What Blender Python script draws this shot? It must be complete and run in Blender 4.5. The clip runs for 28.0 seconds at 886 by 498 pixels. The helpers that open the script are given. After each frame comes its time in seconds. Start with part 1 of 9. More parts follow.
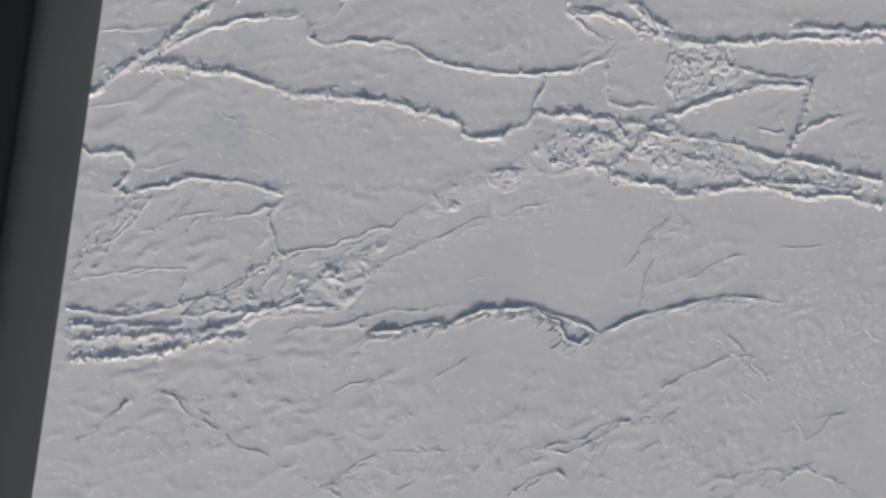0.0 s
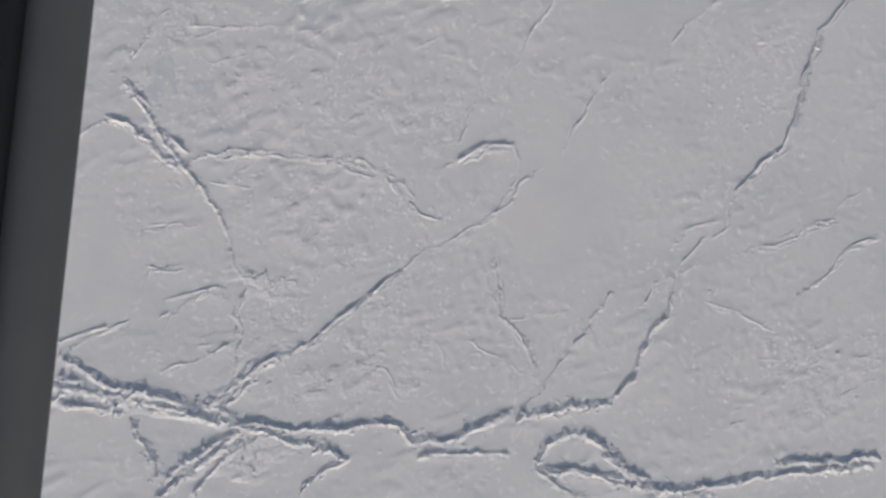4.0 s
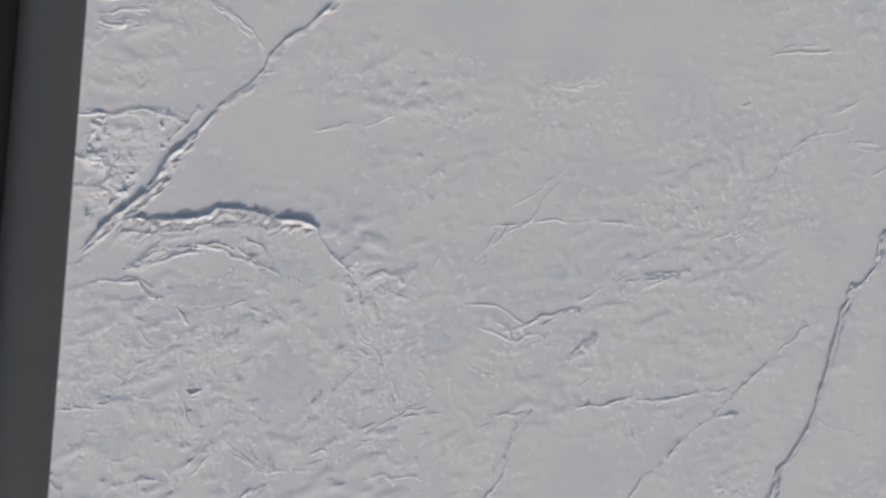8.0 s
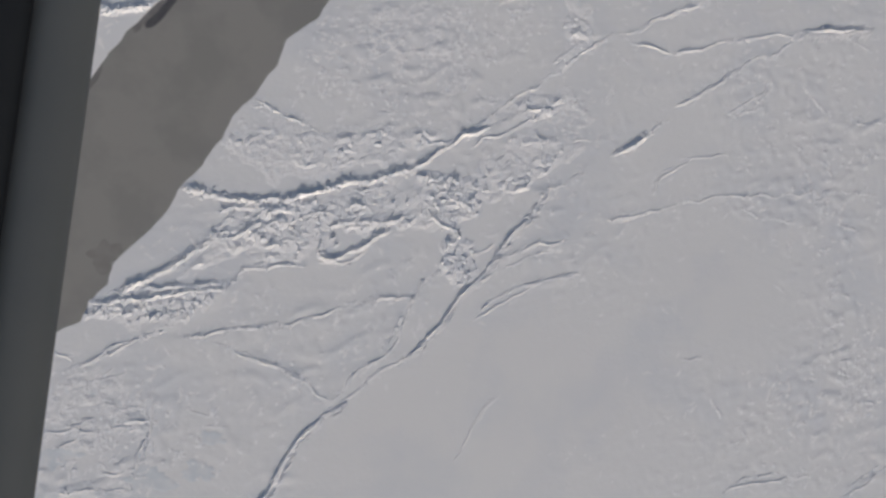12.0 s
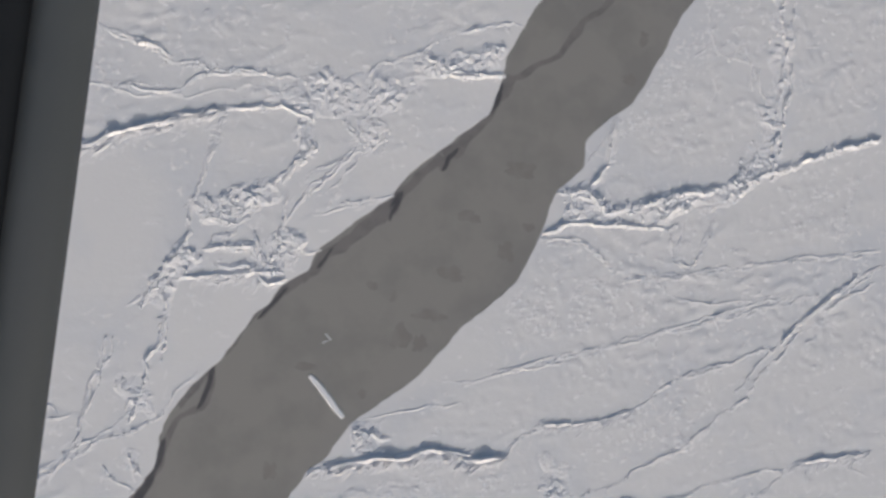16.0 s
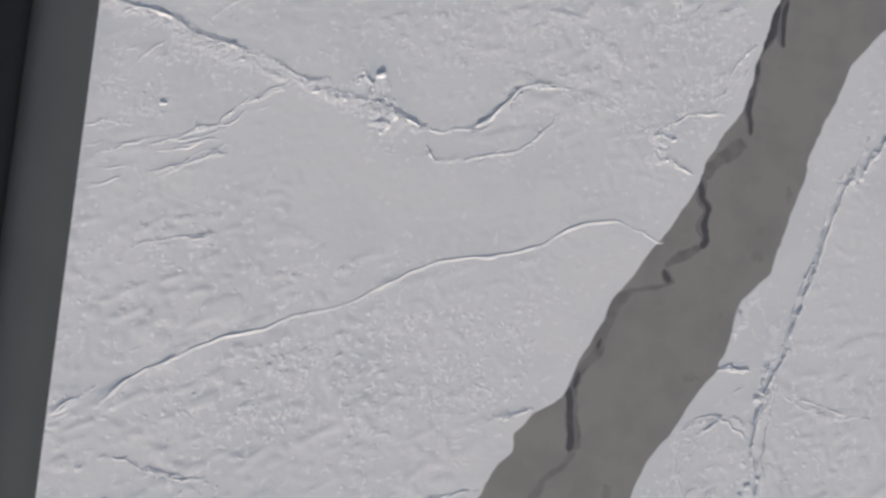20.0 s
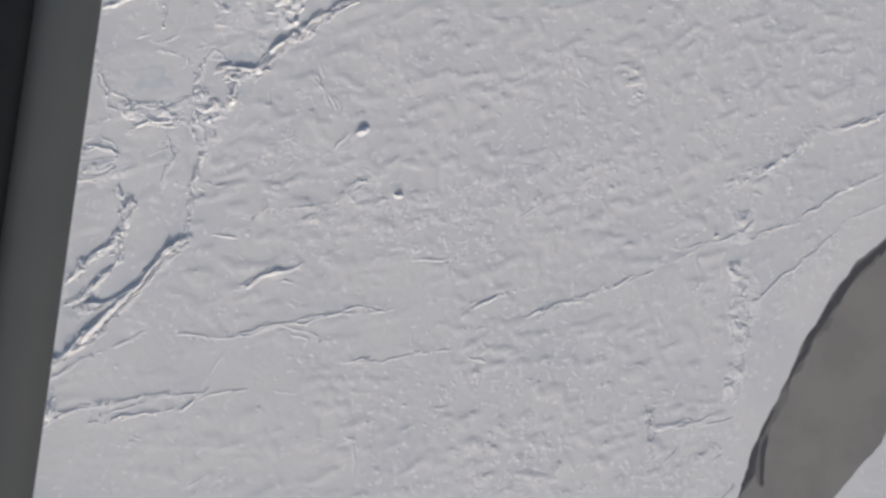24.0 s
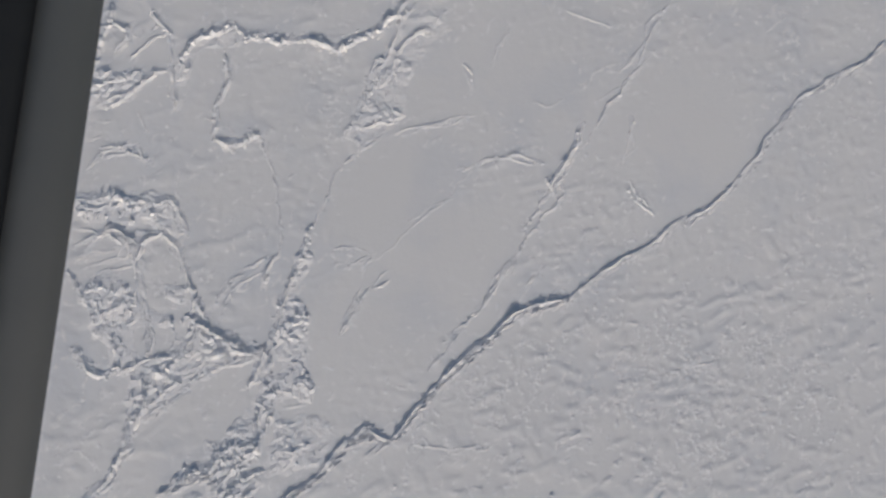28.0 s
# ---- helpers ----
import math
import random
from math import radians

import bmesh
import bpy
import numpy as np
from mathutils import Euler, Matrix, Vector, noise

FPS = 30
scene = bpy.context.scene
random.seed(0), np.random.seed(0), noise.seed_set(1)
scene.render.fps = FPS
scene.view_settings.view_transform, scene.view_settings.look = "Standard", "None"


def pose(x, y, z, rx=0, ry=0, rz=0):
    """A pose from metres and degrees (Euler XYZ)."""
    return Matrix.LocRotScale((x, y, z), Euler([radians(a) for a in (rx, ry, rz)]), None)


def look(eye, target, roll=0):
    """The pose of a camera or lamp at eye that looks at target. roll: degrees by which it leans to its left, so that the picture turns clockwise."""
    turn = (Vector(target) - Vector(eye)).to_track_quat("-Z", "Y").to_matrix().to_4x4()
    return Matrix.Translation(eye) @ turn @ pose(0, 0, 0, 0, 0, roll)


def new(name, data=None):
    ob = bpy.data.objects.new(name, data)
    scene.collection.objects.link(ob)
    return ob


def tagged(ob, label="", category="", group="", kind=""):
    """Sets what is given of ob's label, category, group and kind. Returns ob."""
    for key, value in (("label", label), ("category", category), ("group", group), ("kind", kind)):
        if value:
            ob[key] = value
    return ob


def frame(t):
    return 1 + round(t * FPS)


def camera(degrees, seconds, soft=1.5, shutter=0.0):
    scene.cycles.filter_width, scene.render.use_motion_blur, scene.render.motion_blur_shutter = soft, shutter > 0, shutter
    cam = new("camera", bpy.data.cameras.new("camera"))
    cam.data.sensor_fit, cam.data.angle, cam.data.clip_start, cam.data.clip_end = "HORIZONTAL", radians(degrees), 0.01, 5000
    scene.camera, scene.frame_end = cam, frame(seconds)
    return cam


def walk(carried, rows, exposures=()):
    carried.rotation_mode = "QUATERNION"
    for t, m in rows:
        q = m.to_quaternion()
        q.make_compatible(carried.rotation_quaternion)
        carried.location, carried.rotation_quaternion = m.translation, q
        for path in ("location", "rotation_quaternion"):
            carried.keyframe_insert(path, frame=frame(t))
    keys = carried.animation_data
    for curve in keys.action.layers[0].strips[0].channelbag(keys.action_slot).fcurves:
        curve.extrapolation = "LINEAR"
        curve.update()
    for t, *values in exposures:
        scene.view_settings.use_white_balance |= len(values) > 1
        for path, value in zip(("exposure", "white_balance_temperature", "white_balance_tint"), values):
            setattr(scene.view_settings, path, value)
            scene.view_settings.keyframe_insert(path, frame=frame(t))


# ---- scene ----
cam = camera(64.0, 28.0, soft=3.0)
ROWS = [
    (0, -0.000, -0.000, 226.541, 0.408, -8.679, 5.711),
    (0.5, 0.322, 18.159, 225.870, 0.626, -8.148, 5.672),
    (1, 0.627, 36.333, 225.198, 0.815, -7.710, 5.646),
    (1.5, 0.889, 54.532, 224.546, 1.137, -7.438, 5.614),
    (2, 1.079, 72.767, 223.957, 1.323, -7.372, 5.511),
    (2.5, 1.173, 91.047, 223.451, 1.410, -7.443, 5.505),
    (3, 1.160, 109.375, 223.038, 1.675, -7.579, 5.355),
    (3.5, 1.048, 127.754, 222.701, 1.698, -7.727, 5.227),
    (5.5, 0.228, 201.504, 221.645, 2.104, -8.222, 4.889),
    (6, -0.061, 219.955, 221.391, 2.244, -8.327, 4.854),
    (6.5, -0.432, 238.428, 221.128, 2.313, -8.471, 4.879),
    (7, -0.906, 256.927, 220.894, 2.257, -8.618, 4.908),
    (7.5, -1.489, 275.458, 220.719, 2.375, -8.970, 4.876),
    (8, -2.156, 294.030, 220.597, 2.607, -9.635, 4.825),
    (8.5, -2.847, 312.654, 220.488, 2.435, -10.345, 4.760),
    (9, -3.487, 331.337, 220.360, 2.415, -10.965, 4.736),
    (9.5, -4.011, 350.076, 220.204, 2.539, -11.426, 4.718),
    (10, -4.380, 368.863, 220.049, 2.518, -11.757, 4.736),
    (10.5, -4.579, 387.698, 219.948, 2.301, -11.934, 4.806),
    (11, -4.606, 406.583, 219.937, 2.304, -12.002, 4.888),
    (11.5, -4.466, 425.512, 219.992, 2.391, -11.866, 4.973),
    (12, -4.183, 444.481, 220.068, 2.264, -11.443, 5.053),
    (12.5, -3.802, 463.484, 220.131, 2.429, -10.870, 5.072),
    (13, -3.397, 482.491, 220.200, 2.501, -10.377, 5.224),
    (13.5, -3.019, 501.488, 220.280, 2.409, -10.019, 5.298),
    (15.5, -1.775, 577.398, 220.759, 2.264, -9.769, 5.294),
    (16, -1.534, 596.298, 220.848, 2.233, -9.862, 5.288),
    (16.5, -1.356, 615.135, 220.896, 2.255, -9.940, 5.348),
    (17, -1.220, 633.917, 220.906, 2.161, -9.987, 5.382),
    (17.5, -1.118, 652.642, 220.884, 2.121, -9.994, 5.450),
    (18, -1.048, 671.310, 220.846, 2.351, -9.976, 5.467),
    (18.5, -1.005, 689.931, 220.811, 2.377, -9.964, 5.479),
    (19, -0.978, 708.516, 220.781, 2.273, -9.943, 5.535),
    (19.5, -0.952, 727.071, 220.765, 2.377, -9.920, 5.535),
    (20, -0.924, 745.596, 220.777, 2.456, -9.905, 5.601),
    (20.5, -0.889, 764.090, 220.830, 2.414, -9.863, 5.652),
    (21, -0.846, 782.559, 220.925, 2.542, -9.836, 5.648),
    (21.5, -0.792, 801.006, 221.063, 2.739, -9.833, 5.653),
    (23.5, -0.505, 874.721, 221.805, 3.155, -9.386, 5.793),
    (24, -0.407, 893.059, 222.071, 3.246, -9.175, 5.820),
    (24.5, -0.295, 911.303, 222.424, 3.359, -9.002, 5.856),
    (25, -0.174, 929.455, 222.850, 3.637, -8.898, 5.843),
    (25.5, -0.050, 947.524, 223.345, 3.895, -8.820, 5.795),
    (26, 0.072, 965.518, 223.917, 4.156, -8.766, 5.776),
    (26.5, 0.189, 983.452, 224.550, 4.401, -8.727, 5.757),
    (27, 0.307, 1001.340, 225.232, 4.719, -8.690, 5.655),
    (27.5, 0.422, 1019.195, 225.952, 5.164, -8.630, 5.622),
    (28, 0.532, 1037.032, 226.705, 5.498, -8.640, 5.641),
]


def glide(t):
    """The camera's row at any time, smoothly between the rows above."""
    k = max(1, min(len(ROWS) - 3, next((i for i, r in enumerate(ROWS) if r[0] > t), len(ROWS)) - 1))
    near = [np.array(r) for r in ROWS[k - 1:k + 3]]
    out = np.zeros(7)
    for i, a in enumerate(near):
        w = 1.0
        for j, b in enumerate(near):
            if i != j:
                w *= (t - b[0]) / (a[0] - b[0])
        out += w * a
    return out[1:]


EXPOSURES = [(0.0, -0.71, 5990, 10.5), (3.0, -0.65, 5990, 10.5), (6.0, -0.57, 5990, 10.5), (12.0, -0.63, 5990, 10.5), (13.3, -0.70, 5990, 10.5), (15.0, -0.56, 5990, 10.5), (17.0, -0.42, 5990, 10.5), (19.0, -0.43, 5990, 10.5), (21.0, -0.42, 5990, 10.5), (24.0, -0.47, 5990, 10.5), (28.0, -0.67, 5990, 10.5)]
PATH = [(k / 10, pose(*glide(k / 10))) for k in range(281)]
walk(cam, PATH, EXPOSURES)

# ---- light ----
SUN_ELEVATION, SUN_FROM = radians(17.5), radians(-84.0)
world = bpy.data.worlds.new("sky")
scene.world = world
world.use_nodes = True
wn = world.node_tree
wn.nodes.clear()
sky = wn.nodes.new("ShaderNodeTexSky")
sky.sky_type = "NISHITA"
sky.sun_disc = False
sky.sun_elevation = SUN_ELEVATION
sky.sun_rotation = radians(90) - SUN_FROM
sky.altitude = 200
sky.air_density = 1.0
sky.dust_density = 5.0
sky.ozone_density = 0.5
back = wn.nodes.new("ShaderNodeBackground")
back.inputs["Strength"].default_value = 0.12
wout = wn.nodes.new("ShaderNodeOutputWorld")
wn.links.new(sky.outputs["Color"], back.inputs["Color"])
wn.links.new(back.outputs["Background"], wout.inputs["Surface"])

sun_data = bpy.data.lights.new("sun", "SUN")
sun_data.energy = 3.7
sun_data.angle = radians(0.53)
sun_data.color = (1.0, 0.90, 0.82)
sun = new("sun", sun_data)
sun_way = Vector((math.cos(SUN_FROM) * math.cos(SUN_ELEVATION), math.sin(SUN_FROM) * math.cos(SUN_ELEVATION), math.sin(SUN_ELEVATION)))
sun.matrix_world = look(sun_way * 600 + Vector((40, 500, 0)), (40, 500, 0))


# ---- materials ----
def material(name, base, rough, bumps=(), tint=None, tint_scale=0.05, tint_range=(0.45, 0.65), vary=0.0, specular=0.5):
    """A procedural surface: base colour, a second colour in patches, per-piece variation, relief at several scales."""
    m = bpy.data.materials.new(name)
    m.use_nodes = True
    nt = m.node_tree
    bsdf = nt.nodes["Principled BSDF"]
    bsdf.inputs["Roughness"].default_value = rough
    bsdf.inputs["Specular IOR Level"].default_value = specular
    place = nt.nodes.new("ShaderNodeNewGeometry")
    colour = nt.nodes.new("ShaderNodeRGB")
    colour.outputs[0].default_value = (*base, 1)
    last = colour.outputs[0]
    if tint:
        n = nt.nodes.new("ShaderNodeTexNoise")
        n.inputs["Scale"].default_value = tint_scale
        n.inputs["Detail"].default_value = 6
        n.inputs["Roughness"].default_value = 0.55
        nt.links.new(place.outputs["Position"], n.inputs["Vector"])
        r = nt.nodes.new("ShaderNodeMapRange")
        r.inputs["From Min"].default_value, r.inputs["From Max"].default_value = tint_range
        nt.links.new(n.outputs["Fac"], r.inputs["Value"])
        mix = nt.nodes.new("ShaderNodeMix")
        mix.data_type = "RGBA"
        nt.links.new(r.outputs["Result"], mix.inputs["Factor"])
        nt.links.new(last, mix.inputs["A"])
        mix.inputs["B"].default_value = (*tint, 1)
        last = mix.outputs["Result"]
    if vary:
        info = nt.nodes.new("ShaderNodeObjectInfo")
        r = nt.nodes.new("ShaderNodeMapRange")
        r.inputs["To Min"].default_value, r.inputs["To Max"].default_value = 1 - vary, 1
        nt.links.new(info.outputs["Random"], r.inputs["Value"])
        hsv = nt.nodes.new("ShaderNodeHueSaturation")
        nt.links.new(r.outputs["Result"], hsv.inputs["Value"])
        nt.links.new(last, hsv.inputs["Color"])
        last = hsv.outputs["Color"]
    nt.links.new(last, bsdf.inputs["Base Color"])
    normal = None
    for scale, distance, detail in bumps:
        n = nt.nodes.new("ShaderNodeTexNoise")
        n.inputs["Scale"].default_value = scale
        n.inputs["Detail"].default_value = detail
        nt.links.new(place.outputs["Position"], n.inputs["Vector"])
        b = nt.nodes.new("ShaderNodeBump")
        b.inputs["Distance"].default_value = distance
        nt.links.new(n.outputs["Fac"], b.inputs["Height"])
        if normal:
            nt.links.new(normal, b.inputs["Normal"])
        normal = b.outputs["Normal"]
    if normal:
        nt.links.new(normal, bsdf.inputs["Normal"])
    return m


SNOW = material("wind_packed_snow", (0.82, 0.82, 0.81), 0.85, bumps=((1.0, 0.05, 3), (0.3, 0.05, 3)), tint=(0.755, 0.77, 0.785), tint_scale=0.03, tint_range=(0.48, 0.7), specular=0.2)
# ridges, crests and blocks whiter than the floe: sunlit highlights lifted in the colour
RIDGE = material("brightened_ridge_snow", (0.89, 0.885, 0.875), 0.8, bumps=((1.2, 0.16, 3), (3.2, 0.09, 2)), tint=(0.79, 0.81, 0.82), tint_scale=0.4, tint_range=(0.55, 0.7), specular=0.25)
BLOCK = material("broken_ice", (0.91, 0.91, 0.905), 0.6, bumps=((2.5, 0.08, 3),), tint=(0.66, 0.75, 0.80), tint_scale=0.6, tint_range=(0.55, 0.75), vary=0.10, specular=0.4)
BARE_ICE = material("bare_ice", (0.715, 0.75, 0.77), 0.5, bumps=((0.5, 0.06, 3),), tint=(0.80, 0.81, 0.81), tint_scale=0.22, tint_range=(0.40, 0.62), specular=0.3)
NEW_ICE = material("new_ice", (0.31, 0.303, 0.282), 0.65, bumps=((0.25, 0.03, 4),), tint=(0.27, 0.266, 0.25), tint_scale=0.06, tint_range=(0.45, 0.62), specular=0.3)
SHORE_ICE = material("thin_ice", (0.235, 0.226, 0.218), 0.6, bumps=((0.6, 0.02, 3),), tint=(0.19, 0.183, 0.18), tint_scale=0.2, specular=0.3)
THIN_PATCH = material("thin_patch", (0.25, 0.243, 0.228), 0.6, bumps=((0.6, 0.02, 3),), tint=(0.285, 0.277, 0.257), tint_scale=0.2, specular=0.3)
FRAME_PAINT = material("frame_paint", (0.10, 0.108, 0.108), 0.6, bumps=((6.0, 0.004, 3),), tint=(0.12, 0.125, 0.122), tint_scale=0.5, specular=0.3)
RUBBER = material("black_rubber", (0.018, 0.02, 0.022), 0.7, bumps=((12.0, 0.003, 2),), specular=0.2)
OPEN_WATER = material("open_water", (0.095, 0.094, 0.1), 0.45, bumps=((1.2, 0.01, 2),), tint=(0.12, 0.117, 0.12), tint_scale=0.35, specular=0.4)


# ---- noise ----
TABLES = {}


def lattice(seed):
    if seed not in TABLES:
        TABLES[seed] = fresh_lattice(seed)
    return TABLES[seed]


def fresh_lattice(seed):
    return np.random.default_rng(seed).random((256, 256))


def value_noise(x, y, size, seed):
    """Smooth noise from -1 to 1 with features of that size in metres."""
    table = lattice(seed)
    u, v = x / size + 1000.0, y / size + 1000.0
    i, j = np.floor(u).astype(int), np.floor(v).astype(int)
    a, b = u - i, v - j
    a, b = a * a * a * (a * (a * 6 - 15) + 10), b * b * b * (b * (b * 6 - 15) + 10)
    i0, i1, j0, j1 = i & 255, (i + 1) & 255, j & 255, (j + 1) & 255
    low = table[i0, j0] * (1 - a) + table[i1, j0] * a
    high = table[i0, j1] * (1 - a) + table[i1, j1] * a
    return (low * (1 - b) + high * b) * 2 - 1


def resample(points, step):
    p = np.array(points, float)
    s = np.concatenate([[0], np.cumsum(np.hypot(*np.diff(p, axis=0).T))])
    q = np.linspace(0, s[-1], max(2, int(s[-1] / step) + 1))
    return np.stack([np.interp(q, s, p[:, 0]), np.interp(q, s, p[:, 1])], 1), q


# ---- the lead between the floes ----
WEST = [(-700, -60), (-320, 260), (-130, 432), (-72.8, 489.9), (-69.2, 496), (-62.8, 508.2), (-58.1, 515.3), (-53.3, 521.7), (-49.1, 527.3), (-43.6, 536.5), (-43, 546), (-40.5, 552.4), (-36.3, 559.9), (-28.8, 568.1), (-23, 576.9), (-20.1, 582.7), (-15.4, 587), (-13.1, 592), (-5.2, 598.1), (-2.4, 604.6), (7.2, 613.7), (17, 622), (23.4, 631), (31.7, 639.4), (42, 649.2), (47.2, 653.7)]
WEST += [(49.4, 661.5), (51.2, 673.1), (53.1, 677.6), (59.3, 690.8), (65.4, 696.9), (65.1, 702.3), (71, 709.4), (80.1, 715), (84.9, 727.8), (90.9, 738.9), (95.1, 749), (101.5, 757.6), (107.8, 767.2), (115.3, 778.1), (120.8, 787.9), (124.2, 798.4), (131.6, 810.5), (137.2, 818.7), (140.3, 834.6), (146.2, 855), (152.7, 869.8), (162.2, 891.4), (172.2, 909.5), (180.6, 921.3), (191.4, 930.6), (238, 1040), (300, 1250)]
EAST = [(-700, -160), (-300, 160), (-130, 352), (-69, 424), (-64.3, 426.5), (-62.6, 432.1), (-57.8, 437.7), (-56.9, 443.6), (-50.8, 452), (-44.4, 459.6), (-42, 466.8), (-34.9, 476.5), (-31.4, 483.2), (-28.7, 488.9), (-28.3, 491.3), (-22.4, 498.6), (-17.5, 507.7), (-15.1, 516.5), (-5.8, 525.4), (-0.8, 535.6), (6.4, 542.7), (12.5, 552.5), (19.2, 557.9), (29.4, 565.7), (39.3, 578.2), (44.4, 584.6), (53.2, 592.6), (60.3, 599.4), (61.4, 600.8)]
EAST += [(64.5, 609.4), (67.6, 617.2), (69.8, 624.9), (72.2, 631.8), (80.2, 640.4), (80.5, 649), (88.7, 657.9), (95.4, 662.7), (100.7, 673.2), (105.1, 681.8), (108.1, 689.7), (111.5, 697.5), (119.9, 707.8), (124.4, 716), (133.9, 728.7), (137.3, 738.8), (140.6, 752.1), (150.7, 762.4), (154.3, 772.9), (156.8, 783.4), (161.5, 796.4), (163.1, 804.9), (164.7, 809.7), (170.4, 822.1), (177.1, 838.8), (185.3, 849.8), (193.4, 858.9), (195.6, 862.9), (262, 985), (360, 1250)]


def ragged(points, seed):
    p, s = resample(points, 1.0)
    p[:, 0] += 0.45 * value_noise(s, s * 0, 5.0, seed) + 0.3 * value_noise(s, s * 0, 2.0, seed + 1)
    return p[np.concatenate([[True], np.diff(np.maximum.accumulate(p[:, 1])) > 0.02])]


SHORE_WEST, SHORE_EAST = ragged(WEST, 31), ragged(EAST, 41)


def lead_sides(y):
    return np.interp(y, SHORE_WEST[:, 1], SHORE_WEST[:, 0]), np.interp(y, SHORE_EAST[:, 1], SHORE_EAST[:, 0])


# ---- the ground: one sheet of snow-covered sea ice, out to the horizon ----
CELL = 0.74
X0, X1, Y0, Y1 = -126.0, 222.0, -95.0, 1188.0
ROUGH_PLACES = []


def rough_place(x, y, rx, ry, gain):
    """A stretch of the floe with rougher snow, or smoother where the gain is below zero."""
    ROUGH_PLACES.append((x, y, rx, ry, gain))


rough_place(-20, -46, 59, 16, 1)
rough_place(85, 12, 23, 13, -1)
rough_place(-9, 30, 29, 14, -1)
rough_place(156, 20, 29, 13, -1)
rough_place(111, -56, 54, 16, 1)
rough_place(7, 117, 23, 16, 1.6)
rough_place(155, 126, 29, 20, 1.6)
rough_place(-12, 170, 29, 22, 1.2)
rough_place(67, 176, 23, 31, -1)
rough_place(-72, 150, 14, 27, -1)
rough_place(124, 212, 27, 18, -0.8)
rough_place(-24, 235, 70, 50, 1.5)
rough_place(85, 238, 22, 23, -1)
rough_place(-41, 272, 47, 23, 1.6)
rough_place(14, 292, 22, 20, 1.6)
rough_place(137, 335, 32, 29, 0.4)
rough_place(-67, 365, 16, 22, 1.3)
rough_place(34, 387, 32, 18, -1)
rough_place(-20, 338, 18, 18, -1)
rough_place(142, 448, 45, 36, -0.7)
rough_place(83, 393, 45, 36, -0.5)
rough_place(-54, 391, 23, 31, 1.4)
rough_place(188, 432, 14, 20, 1.2)
rough_place(149, 367, 36, 20, 0.3)
rough_place(39, 398, 41, 29, -1.2)
rough_place(-1, 445, 20, 7, -1)
rough_place(88, 426, 32, 23, -1)
rough_place(14, 355, 45, 14, 1)
rough_place(16, 516, 36, 23, 1.2)
rough_place(127, 501, 27, 14, -0.6)
rough_place(-63, 614, 14, 22, -0.7)
rough_place(131, 602, 63, 27, 0.9)
rough_place(167, 697, 23, 36, 0.8)
rough_place(-50, 687, 45, 22, 0.8)
rough_place(18, 643, 22, 14, 0.7)
rough_place(116, 658, 18, 22, 0.7)
rough_place(-14, 708, 65, 47, 1)
rough_place(-51, 743, 54, 22, 1)
rough_place(73, 855, 54, 31, 1)
rough_place(-23, 865, 18, 11, -1)
rough_place(52, 779, 36, 9, -0.8)
rough_place(100, 954, 63, 36, 1.3)
rough_place(-1, 921, 45, 36, 1)
rough_place(113, 993, 63, 54, 1.4)
rough_place(47, 967, 45, 36, 1)
rough_place(49, 1120, 45, 23, -1)
rough_place(8, 1049, 23, 41, -0.8)
rough_place(45, 1062, 32, 32, -0.8)
rough_place(117, 1110, 27, 27, -1)
rough_place(126, 1042, 63, 36, 1.4)
rough_place(16, 1072, 23, 29, -1)
rough_place(114, 1130, 22, 20, -1)
rough_place(-24, 1106, 14, 13, -1)


# patches of bare, smooth ice where the wind has taken the snow: x, y and half widths
BARE_PLACES = [
    (-35.5, 287.3, 10.6, 3.2),
    (-32.4, 281.2, 8.0, 3.0),
    (-11.1, 264.7, 8.8, 9.7),
    (-58.7, 198.3, 4.4, 7.4),
    (-46.4, 195.8, 3.5, 4.4),
    (-56.7, 242.3, 5.3, 3.5),
    (-75.3, 244.6, 6.2, 7.1),
    (34.2, 280, 5.0, 3.2),
    (71.8, 302.5, 4.6, 2.8),
    (-22, 234.6, 3.2, 8.8),
    (-12.3, 296.7, 8.0, 3.2),
    (-48.4, 274.3, 5.3, 2.1),
    (-41.4, 382.5, 7.1, 3.9),
    (-24.4, 395.4, 3.5, 2.7),
    (-26.8, 385.4, 5.3, 3.5),
    (-37.4, 325, 3.5, 2.5),
    (48.1, 267.4, 3.2, 2.1),
    (-67.3, 387.4, 7.1, 2.8),
    (-33.1, 63.8, 5.0, 3.5),
    (-36.9, 34, 8.8, 6.2),
    (-61.1, 950.5, 7.1, 3.9),
    (-33.6, 956.4, 3.9, 7.0),
]


def spread(a, b):
    core = np.arange(a, b + CELL / 2, CELL)
    out = np.cumsum(CELL * 1.55 ** np.arange(1, 18))
    return np.concatenate([a - out[::-1], core, core[-1] + out])


def roughness(x, y):
    rough = 0.66 + 0.28 * value_noise(x, y, 60.0, 3) + 0.25 * value_noise(x, y, 22.0, 4)
    for cx, cy, rx, ry, gain in ROUGH_PLACES:
        rough = rough + 0.8 * gain * np.exp(-2.0 * (((x - cx) / rx) ** 2 + ((y - cy) / ry) ** 2))
    for cx, cy, rx, ry in BARE_PLACES:
        rough = rough * (1 - np.exp(-0.7 * (((x - cx) / rx) ** 2 + ((y - cy) / ry) ** 2) ** 2))
    return np.clip(rough, 0.06, 1.15)


